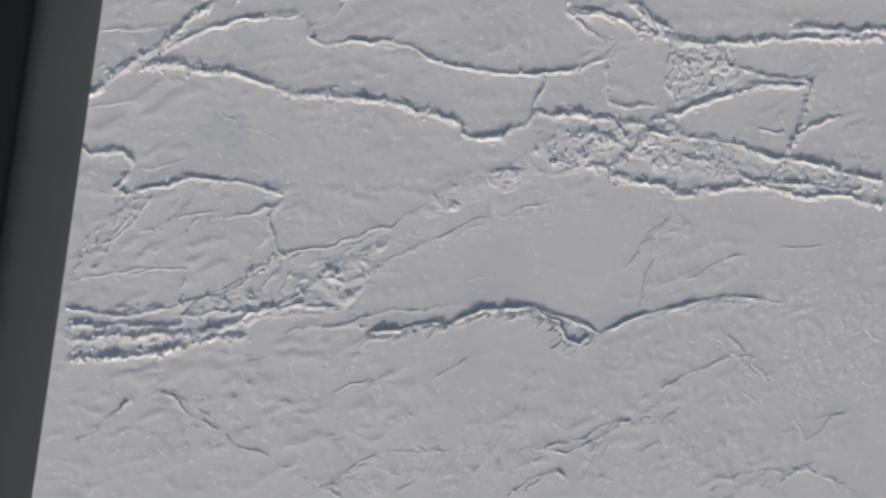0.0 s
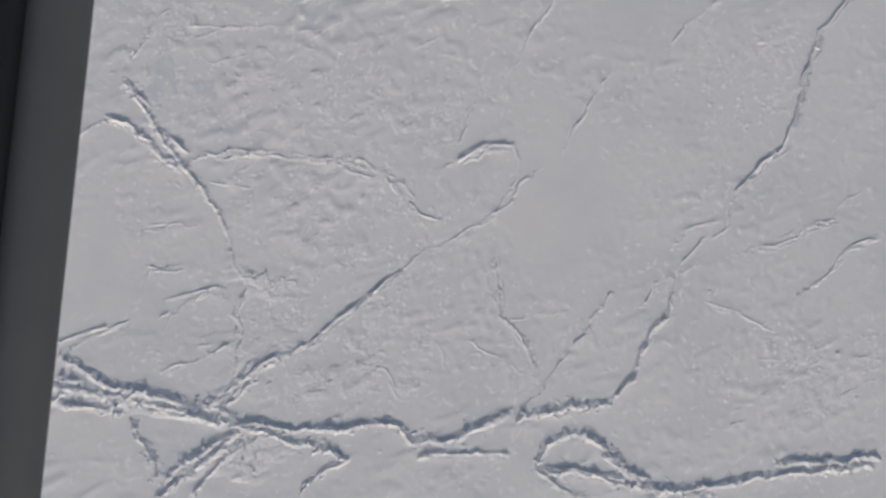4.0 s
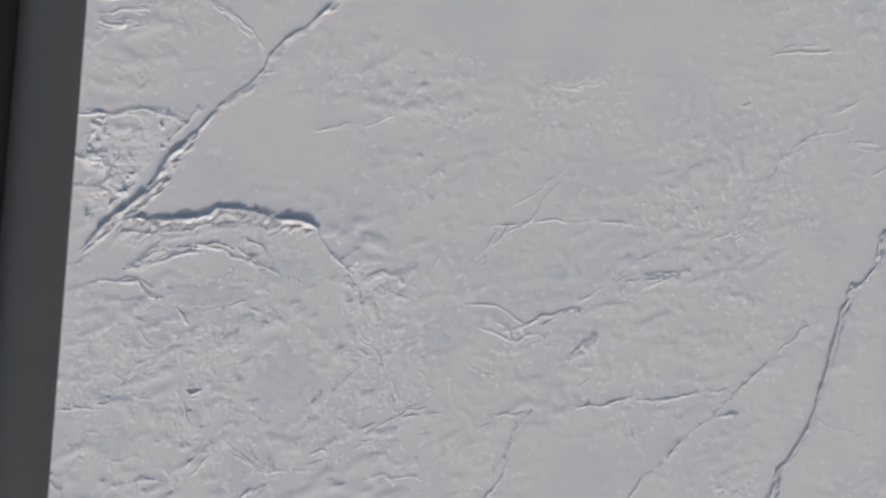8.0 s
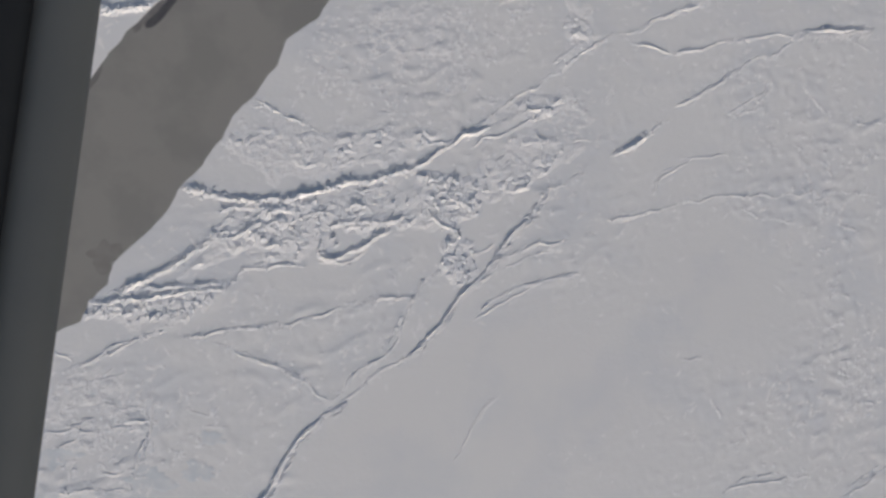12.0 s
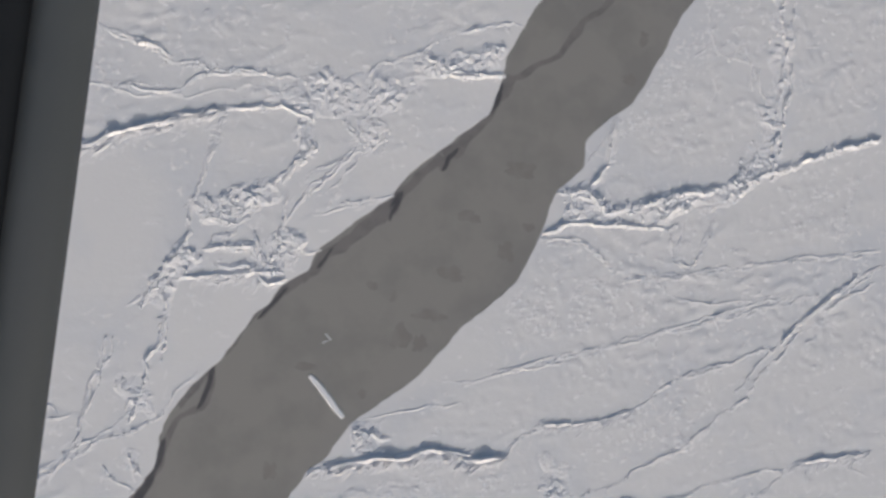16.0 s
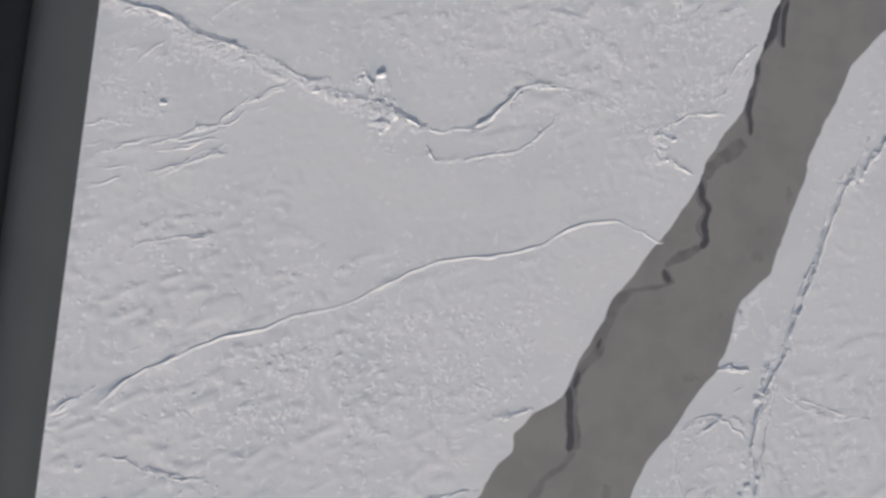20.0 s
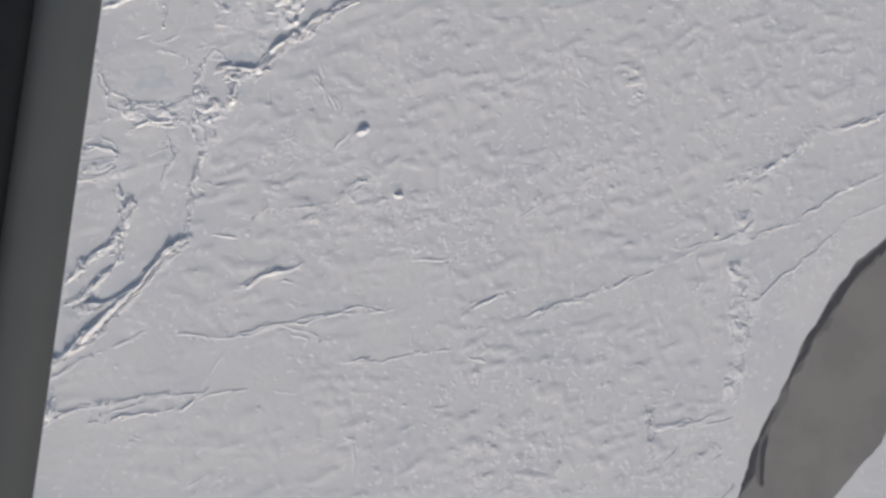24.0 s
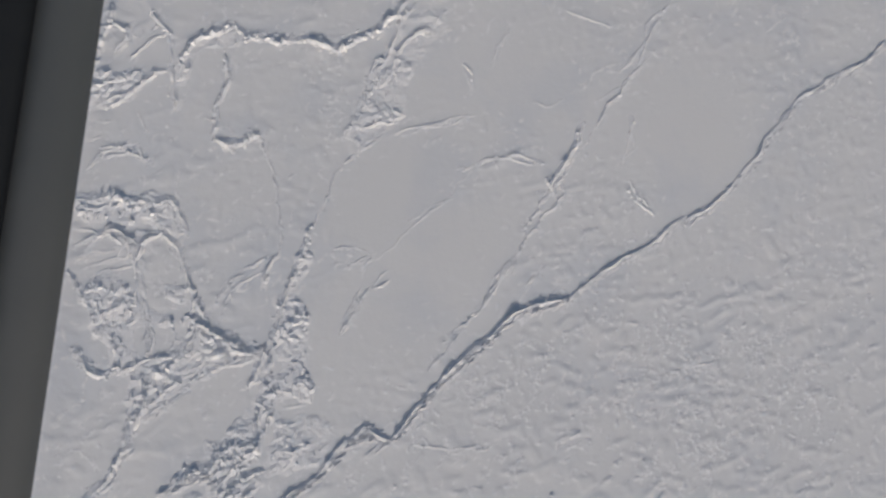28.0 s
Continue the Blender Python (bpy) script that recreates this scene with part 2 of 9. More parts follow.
def snow_height(x, y):
    rough = roughness(x, y)
    wx, wy = x + 2.2 * value_noise(x, y, 9.0, 5), y + 2.2 * value_noise(x, y, 9.0, 6)
    along, across = 0.86 * wx + 0.51 * wy, 0.86 * wy - 0.51 * wx
    # wind-cut lumps: longer along the wind, with a soft and a steep side
    lumps = np.clip((value_noise(along * 0.65, across, 2.4, 7) - 0.30) / 0.28, 0, 1)
    small = np.clip((value_noise(wx * 0.8, wy, 1.6, 17) - 0.30) / 0.3, 0, 1) * np.clip(0.5 + 1.5 * value_noise(x, y, 12.0, 18), 0, 1.3)
    crests = np.clip((0.13 - np.abs(value_noise(wx, wy * 0.85, 8.5, 12))) / 0.13, 0, 1) * np.clip(value_noise(x, y, 9.0, 13) * 2 + 0.5, 0, 1)
    steps = np.clip((value_noise(along, across, 12.0, 14) - 0.1) / 0.10, 0, 1)
    pits = np.minimum(value_noise(wx * 1.2, wy, 5.0, 9) + 0.35, 0)
    z = rough * (0.14 * lumps + 0.06 * small + 0.06 * crests + 0.035 * steps + 0.03 * pits)
    # the floes lie level and low along the lead
    w, e = lead_sides(y)
    shore = np.exp(-(np.minimum(np.abs(x - w), np.abs(x - e)) / 14.0) ** 2)
    z = z * (1 - 0.6 * shore) + (1 - shore) * (0.15 * value_noise(x, y, 70.0, 10) + 0.02 * value_noise(x, y, 18.0, 11))
    return z - 0.11 * shore


def build_ground():
    gx, gy = spread(X0, X1), spread(Y0, Y1)
    x, y = np.meshgrid(gx, gy)
    z = snow_height(x, y)
    far = np.maximum(np.maximum(X0 - x, x - X1), np.maximum(Y0 - y, y - Y1))
    z = np.where(far > 0, z * np.clip(1 - far / 60, 0, 1), z)
    west, east = lead_sides(y)
    inside = (x > west) & (x < east) & (far <= 0)
    # floe edges: pull the nearest vertices onto the shore
    for shore in (SHORE_WEST, SHORE_EAST):
        line, _ = resample(shore, 0.25)
        line = line[(line[:, 0] > X0) & (line[:, 0] < X1) & (line[:, 1] > Y0) & (line[:, 1] < Y1)]
        ix = np.clip(np.round((line[:, 0] - X0) / CELL).astype(int) + 17, 0, len(gx) - 1)
        iy = np.clip(np.round((line[:, 1] - Y0) / CELL).astype(int) + 17, 0, len(gy) - 1)
        x[iy, ix], y[iy, ix] = line[:, 0], line[:, 1]
        inside[iy, ix] = False
    z = np.where(inside, -2.2, z)
    n, m = len(gy), len(gx)
    k = (np.arange(n - 1)[:, None] * m + np.arange(m - 1)[None, :]).ravel()
    quads = np.stack([k, k + 1, k + m + 1, k + m], 1).astype(np.int32)
    co = np.stack([x.ravel(), y.ravel(), z.ravel()], 1)
    # the broken edge has corners of its own, so that the top stays level up to it
    cliff = inside.ravel()[quads].any(1)
    own, index = np.unique(quads[cliff], return_inverse=True)
    quads[cliff] = index.reshape(-1, 4) + len(co)
    co = np.concatenate([co, co[own]])
    me = bpy.data.meshes.new("ground")
    me.vertices.add(len(co))
    me.vertices.foreach_set("co", co.astype(np.float32).ravel())
    me.loops.add(quads.size)
    me.loops.foreach_set("vertex_index", quads.ravel())
    me.polygons.add(len(quads))
    me.polygons.foreach_set("loop_start", np.arange(0, quads.size, 4, dtype=np.int32))
    me.update(calc_edges=True)
    me.polygons.foreach_set("use_smooth", ~cliff)
    me.materials.append(SNOW)
    tagged(new("ground", me), "wind-packed snow covering flat and lumpy sea ice floes", "sea ice", kind="structure")


build_ground()


def mesh_object(name, verts, faces, mat, parent=None, smooth=False, label=""):
    me = bpy.data.meshes.new(name)
    me.from_pydata([tuple(v) for v in verts], [], [tuple(f) for f in faces])
    if smooth:
        me.polygons.foreach_set("use_smooth", [True] * len(me.polygons))
    me.materials.append(mat)
    ob = new(name, me)
    if parent:
        ob.parent = parent
    if label:
        ob["label"] = label
    return ob


def bare_patch(x, y, rx, ry, seed):
    """A thin sheet of bare ice with an uneven outline, lying on the floe."""
    rings, spokes = 7, 44
    a = np.arange(spokes) * 2 * math.pi / spokes
    out = 1 + 0.45 * value_noise(np.cos(a) * 3, np.sin(a) * 3, 1.5, seed) + 0.22 * value_noise(np.cos(a) * 9, np.sin(a) * 9, 1.5, seed + 1)
    r = np.linspace(0.0, 1.0, rings)[1:, None] * out[None, :]
    px, py = np.append(x, (x + rx * r * np.cos(a)).ravel()), np.append(y, (y + ry * r * np.sin(a)).ravel())
    lift = np.append(np.full(1 + spokes * (rings - 2), 0.035), np.full(spokes, -0.02))
    verts = np.stack([px - x, py - y, snow_height(px, py) + lift], 1)
    faces = [(0, 1 + k, 1 + (k + 1) % spokes) for k in range(spokes)]
    faces += [(1 + q * spokes + k, 1 + (q + 1) * spokes + k, 1 + (q + 1) * spokes + (k + 1) % spokes, 1 + q * spokes + (k + 1) % spokes) for q in range(rings - 2) for k in range(spokes)]
    ob = mesh_object("bare_ice_patch", verts.tolist(), faces, BARE_ICE, smooth=True)
    ob.location = (x, y, 0)
    tagged(ob, "smooth blue-grey patch of bare ice swept free of snow", "bare ice", "bare ice patches")


for number, place in enumerate(BARE_PLACES):
    bare_patch(*place, 3000 + 2 * number)

LEAD_Z = -0.16


def build_lead():
    ys = np.arange(250.0, 1188.0, 2.0)
    west, east = lead_sides(ys)
    west, east = west - 2.0, east + 2.0
    keep = east > X0
    ys, west, east = ys[keep], west[keep], east[keep]
    n, cols = len(ys), 9
    verts = [(w + (e - w) * c / (cols - 1), y, LEAD_Z) for y, w, e in zip(ys, west, east) for c in range(cols)]
    faces = [(r * cols + c, r * cols + c + 1, (r + 1) * cols + c + 1, (r + 1) * cols + c) for r in range(n - 1) for c in range(cols - 1)]
    return tagged(mesh_object("water", verts, faces, NEW_ICE, smooth=True), "refrozen lead of smooth dark grey new ice between floes", "refrozen lead", kind="structure")


lead = build_lead()


def ribbon(points, width, seed, z, taper=True):
    """An irregular flat strip along a line, as vertices and faces."""
    p, s = resample(points, 0.5)
    way = np.gradient(p, axis=0)
    way /= np.maximum(np.hypot(*way.T), 1e-6)[:, None]
    side = np.stack([-way[:, 1], way[:, 0]], 1)
    half = width / 2 * (1 + 0.3 * value_noise(s, s * 0, 4.5, seed))
    if taper:
        half = half * np.clip(np.minimum(s + 0.3, s[-1] - s + 0.3) / 1.6, 0.15, 1)
    p = p + side * (0.3 * width * value_noise(s, s * 0, 6.0, seed + 1))[:, None]
    wob = 0.08 * width * value_noise(s, s * 0 + 9, 2.2, seed + 2)
    a, b = p + side * (half + wob)[:, None], p - side * (half - wob)[:, None]
    verts = [(q[0], q[1], z) for pair in zip(a, b) for q in pair]
    return verts, [(2 * i, 2 * i + 1, 2 * i + 3, 2 * i + 2) for i in range(len(p) - 1)]


CRACK_COUNT = 0


def crack(width, points, shallow=False):
    """An open crack in the new ice: a strip of thin grey ice with dark water along its middle."""
    global CRACK_COUNT
    CRACK_COUNT += 1
    verts, faces = ribbon(points, width * (2.0 if shallow else 1.9), 900 + CRACK_COUNT, LEAD_Z + 0.007 * (CRACK_COUNT % 7) + 0.017)
    mesh_object("thin_ice", verts, faces, SHORE_ICE, lead, label="thin dark new ice beside a crack")
    if shallow:
        return
    verts, faces = ribbon(points, 1.2 * width, 950 + CRACK_COUNT, LEAD_Z + 0.007 * (CRACK_COUNT % 7) + 0.020)
    mesh_object("crack", verts, faces, OPEN_WATER, lead, label="open crack with black water")


def thin_band(width, points):
    """A belt of thinner, darker new ice along the floe or between two cracks."""
    global CRACK_COUNT
    CRACK_COUNT += 1
    verts, faces = ribbon(points, 1.35 * width, 900 + CRACK_COUNT, LEAD_Z + 0.004 + 0.004 * (CRACK_COUNT % 3), taper=False)
    mesh_object("thin_ice", verts, faces, SHORE_ICE, lead, label="belt of thin dark new ice")


def patch(x, y, rx, ry):
    """A darker, thinner patch of new ice with an uneven outline."""
    global CRACK_COUNT
    CRACK_COUNT += 1
    a = np.linspace(0, 2 * math.pi, 41)[:-1]
    r = 1 + 0.5 * value_noise(np.cos(a) * 2, np.sin(a) * 2, 1.6, 990 + CRACK_COUNT) + 0.3 * value_noise(np.cos(a) * 5, np.sin(a) * 5, 1.6, 1090 + CRACK_COUNT)
    verts = [(x + rx * q * math.cos(t), y + ry * q * math.sin(t), LEAD_Z + 0.002) for q, t in zip(r, a)]
    mesh_object("thin_patch", verts, [range(40)], THIN_PATCH, lead, label="darker patch of thin new ice")


thin_band(1.6, [(123.4, 768.6), (118.0, 765.5), (112.0, 761.4)])
thin_band(1.2, [(116.0, 756.1), (105.4, 753.0), (99.4, 751.7)])
thin_band(2.5, [(99.8, 752.2), (95.8, 745.8), (92.5, 737.6), (90.5, 732.5), (86.5, 725.3), (83.6, 718.3)])
thin_band(1.8, [(85.5, 698.2), (81.5, 692.7), (76.0, 688.4), (72.6, 683.4), (69.3, 677.0), (64.0, 673.4), (57.7, 669.2), (52.9, 665.2)])
thin_band(2.5, [(52.7, 667.0), (50.7, 661.4), (48.7, 656.7), (46.4, 652.1), (43.2, 647.4), (39.1, 642.7), (35.8, 638.9)])
thin_band(1.6, [(32.9, 637.8), (26.7, 632.2), (23.7, 626.8), (19.9, 621.4), (16.2, 615.2), (10.5, 611.5), (5.8, 607.9)])
thin_band(3.2, [(137.3, 806.9), (131.2, 801.2), (126.3, 796.3), (123.0, 793.0)])
thin_band(1.6, [(124.0, 768.3), (118.5, 764.9), (113.6, 761.5)])
thin_band(1.9, [(46.3, 652.8), (41.8, 646.7), (37.5, 642.5), (34.3, 637.9)])
thin_band(1.8, [(31.6, 636.8), (24.3, 628.2), (19.3, 624.0), (16.2, 618.8)])
thin_band(2.6, [(16.5, 619.2), (9.7, 613.2), (3.4, 606.4), (-2.9, 599.6), (-7.5, 595.4)])
thin_band(2.1, [(-7.2, 595.8), (-15.4, 589.2), (-19.6, 584.7), (-23.8, 577.2), (-26.6, 573.3)])
thin_band(1.8, [(-26.6, 573.3), (-29.7, 568.0), (-34.4, 561.0), (-38.9, 554.7)])
thin_band(1.4, [(-33.0, 553.9), (-37.6, 551.2), (-40.3, 546.9), (-42.2, 540.7)])
crack(2.1, [(82.3, 719.1), (82.8, 715.4), (83.3, 709.8), (84.2, 704.2), (84.5, 698.1)])
crack(1.3, [(91.6, 735.5), (90.6, 731.6)])
crack(1.3, [(85.7, 723.7), (83.6, 718.3)])
crack(1.3, [(38.0, 641.2), (34.7, 637.6), (33.4, 633.0)])
crack(1.1, [(21.8, 625.3), (19.2, 620.0), (17.7, 617.0)])
crack(1.3, [(150.5, 859.1), (149.6, 850.8), (149.6, 841.7)])
crack(1.4, [(141.2, 837.4), (139.8, 827.2), (138.5, 817.0), (139.7, 809.2)])
crack(1.6, [(123.1, 792.4), (123.0, 785.6), (126.0, 782.1), (124.4, 776.1), (126.2, 771.5), (124.0, 768.3)])
crack(1.8, [(112.3, 760.3), (113.7, 755.5)])
crack(1.4, [(50.9, 664.0), (48.4, 656.8), (46.3, 652.2)])
crack(1.1, [(20.6, 624.7), (19.0, 619.5), (18.3, 615.5)])
crack(1.0, [(1.7, 605.7), (-2.8, 598.8)])
crack(0.8, [(-11.0, 592.3), (-15.1, 586.5), (-18.8, 581.9)])
crack(1.1, [(-29.6, 567.0), (-30.4, 562.4), (-31.7, 556.5), (-33.0, 553.6)])
crack(1.6, [(-41.9, 545.1), (-42.8, 537.7), (-45.2, 530.5), (-50.7, 521.2), (-55.8, 514.1)])
crack(1.1, [(-68.4, 501.4), (-71.4, 496.4)], True)
crack(2.0, [(194.1, 930.9), (188.8, 925.8), (177.2, 913.7), (168.3, 898.8), (161.5, 887.3), (156.8, 877.1), (151.3, 865), (146.8, 855.1), (146.3, 847.5), (139.9, 835.8), (137.8, 822.6)])
crack(1.1, [(156.8, 880), (156.4, 873.2), (152.6, 867.1)], True)
crack(0.7, [(190, 924.7), (181.5, 916.2)], True)
crack(0.7, [(172.5, 901.2), (169.6, 896)], True)
crack(0.9, [(-56.6, 515.5), (-58.5, 511.9)], True)
crack(1.3, [(-66.7, 501.1), (-70.4, 493.4), (-71.8, 489.2)], True)

patch(58.3, 636.5, 5.4, 2.5)
patch(56.4, 610.3, 2.2, 3.6)
patch(39.9, 600.9, 4.5, 2.5)
patch(33.9, 587.1, 4.5, 2.2)
patch(24.6, 580, 2.5, 4)
patch(136.4, 723.1, 2.5, 1.8)
patch(145.9, 767.7, 1.8, 2.5)
patch(-60.2, 445.7, 5.4, 3.6)
patch(-61.4, 523.3, 3.2, 2.5)
patch(-51.2, 546.6, 2.5, 1.8)
patch(63.2, 618.2, 2.1, 1.4)
patch(22.1, 592.3, 1.2, 1.8)
patch(30.7, 578, 2.1, 2.8)
patch(14.8, 595.1, 1.8, 1.4)
patch(14.5, 561.7, 1.4, 1.8)
patch(-10.4, 536.9, 1.8, 2.5)
patch(-2.6, 569, 2.5, 1.2)
patch(43.3, 619.9, 3.5, 1.8)
patch(133.4, 745.4, 1.6, 2.8)
patch(124.5, 725, 2.5, 1.6)
patch(145.9, 776.7, 1.8, 2.1)
patch(98.3, 686.7, 1.6, 2.5)
patch(94.6, 671.7, 2.8, 1.6)
patch(106.3, 674.3, 1.4, 1.8)
patch(155.9, 790.2, 1.4, 2.5)


# ---- rubble ----
rng = np.random.default_rng(5)


def block_mesh(seed):
    """One broken piece of ice: a tilted slab or lump with uneven corners and a chipped edge."""
    r = np.random.default_rng(seed)
    flat, thin = r.uniform(0.3, 0.8), r.uniform(0.3, 0.75)
    v = np.array([(1.25 * sx, thin * sy, sz * flat) for sz in (-1, 1) for sx, sy in ((-1, -1), (1, -1), (1, 1), (-1, 1))], float) * 0.5
    v[:4, :2] *= r.uniform(0.9, 1.1)
    v[4:, :2] *= r.uniform(0.45, 0.95)
    v += r.uniform(-0.17, 0.17, v.shape) * (1, 0.7, 1)
    top = np.append(v[4:].mean(0)[:2] + r.uniform(-0.15, 0.15, 2), v[4:, 2].max() + r.uniform(0.02, 0.2))
    v = np.vstack([v, top])
    f = [(3, 2, 1, 0), (0, 1, 5, 4), (1, 2, 6, 5), (2, 3, 7, 6), (3, 0, 4, 7), (4, 5, 8), (5, 6, 8), (6, 7, 8), (7, 4, 8)]
    return v, f


SHAPES = [block_mesh(100 + i) for i in range(24)]
BLOCKS = []
for verts, faces in SHAPES:
    me = bpy.data.meshes.new("ice_block")
    me.from_pydata([tuple(v) for v in verts], [], faces)
    me.materials.append(BLOCK)
    BLOCKS.append(me)


def turn_matrix(tilt, lean, spin):
    return np.array(Euler((tilt, lean, spin)).to_matrix())


class Heap:
    """Collects many small pieces into one mesh."""

    def __init__(self):
        self.verts, self.faces, self.count = [], [], 0

    def add(self, shape, place, size, turn):
        v, f = SHAPES[shape]
        self.verts.append((v * (size, size, size * 0.7)) @ turn.T + place)
        self.faces += [tuple(i + self.count for i in q) for q in f]
        self.count += len(v)

    def build(self, name, parent):
        if self.count:
            ob = mesh_object(name, np.vstack(self.verts), self.faces, BLOCK, parent)
            ob["kind"] = "stuff"


def on_floe(spots):
    """The spots that do not lie in the lead."""
    if not spots:
        return []
    s = np.array(spots)
    w, e = lead_sides(s[:, 1])
    return s[(s[:, 0] < w - 0.3) | (s[:, 0] > e + 0.3)].tolist()


def scatter(thing, centre, spots, heap, big_from):
    """Pieces at spots (x, y, z, size): the large ones as parts, the rest joined."""
    for x, y, z, size in on_floe(spots):
        shape = int(rng.integers(24))
        spin, tilt, lean = rng.uniform(0, 6.28), rng.normal(0, 0.45), rng.normal(0, 0.45)
        if size > big_from:
            ob = new("ice_block", BLOCKS[shape])
            ob.parent = thing
            ob.matrix_local = Matrix.LocRotScale((x - centre[0], y - centre[1], z), Euler((tilt, lean, spin)), (size, size * rng.uniform(0.7, 1.2), size * rng.uniform(0.5, 0.75)))
        else:
            heap.add(shape, np.array((x - centre[0], y - centre[1], z)), size, turn_matrix(tilt, lean, spin))


def plates(x, y, size, seed):
    """Heights of tilted broken plates of about that size packed side by side, from 0 to 1, with steep steps between them."""
    u, v = x / size, y / size
    best, height = np.full(x.shape, 1e9), np.zeros(x.shape)
    tables = [lattice(seed + k) for k in range(5)]
    for di in (-1, 0, 1):
        for dj in (-1, 0, 1):
            i, j = np.floor(u).astype(int) + di, np.floor(v).astype(int) + dj
            a, b, lift, lean, turn = [t[i & 255, j & 255] for t in tables]
            dx, dy = u - i - a, v - j - b
            far = dx * dx + dy * dy * (0.6 + lift)
            angle = 6.28 * turn
            up = 0.62 * lift ** 1.3 + (0.25 + 0.75 * lean) * (dx * np.cos(angle) + dy * np.sin(angle))
            near = far < best
            best, height = np.where(near, far, best), np.where(near, up, height)
    return np.clip(height, 0, 1)


def crumple(x, y):
    """Broken and upended ice of two sizes, from 0 to 1."""
    wx, wy = x + 0.7 * value_noise(x, y, 3.2, 66), y + 0.7 * value_noise(x, y, 3.2, 69)
    thick = np.clip(0.75 + 0.7 * value_noise(x, y, 6.0, 81), 0.15, 1.3)
    return thick * (0.85 * plates(wx, wy, 2.4, 200) + 0.5 * plates(wy * 0.9, wx, 1.3, 210))


SEEDED = np.random.default_rng(21)


def crest_strips(x, y, length, turn, tall, wide):
    """Short wind-cut snow crests, as one set of vertices and faces: each a bent line with a sharp top and sloping sides."""
    n, steps = len(x), 5
    u = np.linspace(-0.5, 0.5, steps)[None, :]
    bend = SEEDED.normal(0, 0.16, n)[:, None]
    along = u * length[:, None]
    off = bend * length[:, None] * (4 * u * u - 0.4) + SEEDED.normal(0, 0.10, (n, steps))
    c, s = np.cos(turn)[:, None], np.sin(turn)[:, None]
    px, py = x[:, None] + c * along - s * off, y[:, None] + s * along + c * off
    taper = np.clip(1 - (2 * np.abs(u)) ** 3, 0.05, 1)
    top = tall[:, None] * taper * SEEDED.uniform(0.6, 1.2, (n, steps))
    half = wide[:, None] / 2 * (0.4 + 0.6 * taper) * SEEDED.uniform(0.75, 1.25, (n, steps))
    ground = snow_height(px, py)
    verts = np.zeros((n, steps, 3, 3))
    for j, (side, up) in enumerate(((-1, 0), (0.0, 1), (1, 0))):
        verts[:, :, j, 0] = px - s * side * half
        verts[:, :, j, 1] = py + c * side * half
        verts[:, :, j, 2] = ground + (top if up else -0.05)
    k = np.arange(n)[:, None, None] * steps * 3 + np.arange(steps - 1)[None, :, None] * 3 + np.arange(2)[None, None, :]
    k = k.reshape(-1)
    return verts.reshape(-1, 3), np.stack([k, k + 1, k + 4, k + 3], 1)


def directions(n):
    """Two main lines of the wind and ice, with scatter, and some at random."""
    pick = SEEDED.random(n)
    turn = np.where(pick < 0.45, SEEDED.normal(0.15, 0.3, n), SEEDED.normal(0.95, 0.3, n))
    return np.where(pick > 0.85, SEEDED.uniform(0, 3.14, n), turn)


PILE = ((-0.78, -0.25), (-0.64, 0.22), (-0.47, 0.52), (-0.3, 0.8), (-0.12, 1.0), (0.06, 0.92), (0.23, 0.74), (0.4, 0.55), (0.56, 0.38), (0.72, 0.2), (0.88, 0.06), (1.0, -0.25))
SECTION = ((-1.0, -0.25), (-0.72, 0.18), (-0.36, 0.66), (-0.05, 1.0), (0.3, 0.72), (0.68, 0.22), (1.0, -0.25))
DRIFT = ((-1.25, -0.25), (-1.0, 0.05), (-0.66, 0.34), (-0.32, 0.74), (0.0, 1.0), (0.16, 0.82), (0.36, 0.25), (0.55, -0.25))
KINDS = {
    # width, height, pieces per metre, smallest and largest piece
    "A": (4.0, 0.74, 3.3, 0.28, 1.3),
    "B": (2.7, 0.54, 2.6, 0.26, 1.0),
    "E": (3.2, 0.84, 0.9, 0.3, 0.9),
    "F": (2.3, 0.48, 1.1, 0.3, 0.8),
    "C": (1.5, 0.23, 2.3, 0.25, 0.75),
    "D": (1.0, 0.17, 0.7, 0.25, 0.6),
    "G": (1.5, 0.22, 0.0, 0.0, 0.0),
}
LABELS = {
    "A": ("pressure_ridge", "high pressure ridge of broken snow-dusted ice blocks", "ice ridge", "high pressure ridges"),
    "B": ("pressure_ridge", "narrow jagged pressure ridge of snow-covered ice rubble", "ice ridge", "narrow pressure ridges"),
    "E": ("pressure_ridge", "high smooth snow-drifted ridge with a sharp crest", "ice ridge", "drifted ridges"),
    "F": ("pressure_ridge", "smooth snow-drifted ridge line across the floe", "ice ridge", "drifted ridges"),
    "C": ("low_ridge", "low broken ridge of snow and small ice lumps", "low ridge", "low ridges"),
    "D": ("snow_crest", "thin snow crest along a healed crack in the ice", "snow crest", "snow crests"),
    "G": ("snow_crest", "long smooth snow crest running unbroken across the floe", "snow crest", "snow crests"),
}
RIDGE_COUNT = 0
# the shortest ridges and crests, gathered: vertices, faces, count
LOW_LUMPS = {"C": [[], [], 0], "D": [[], [], 0]}


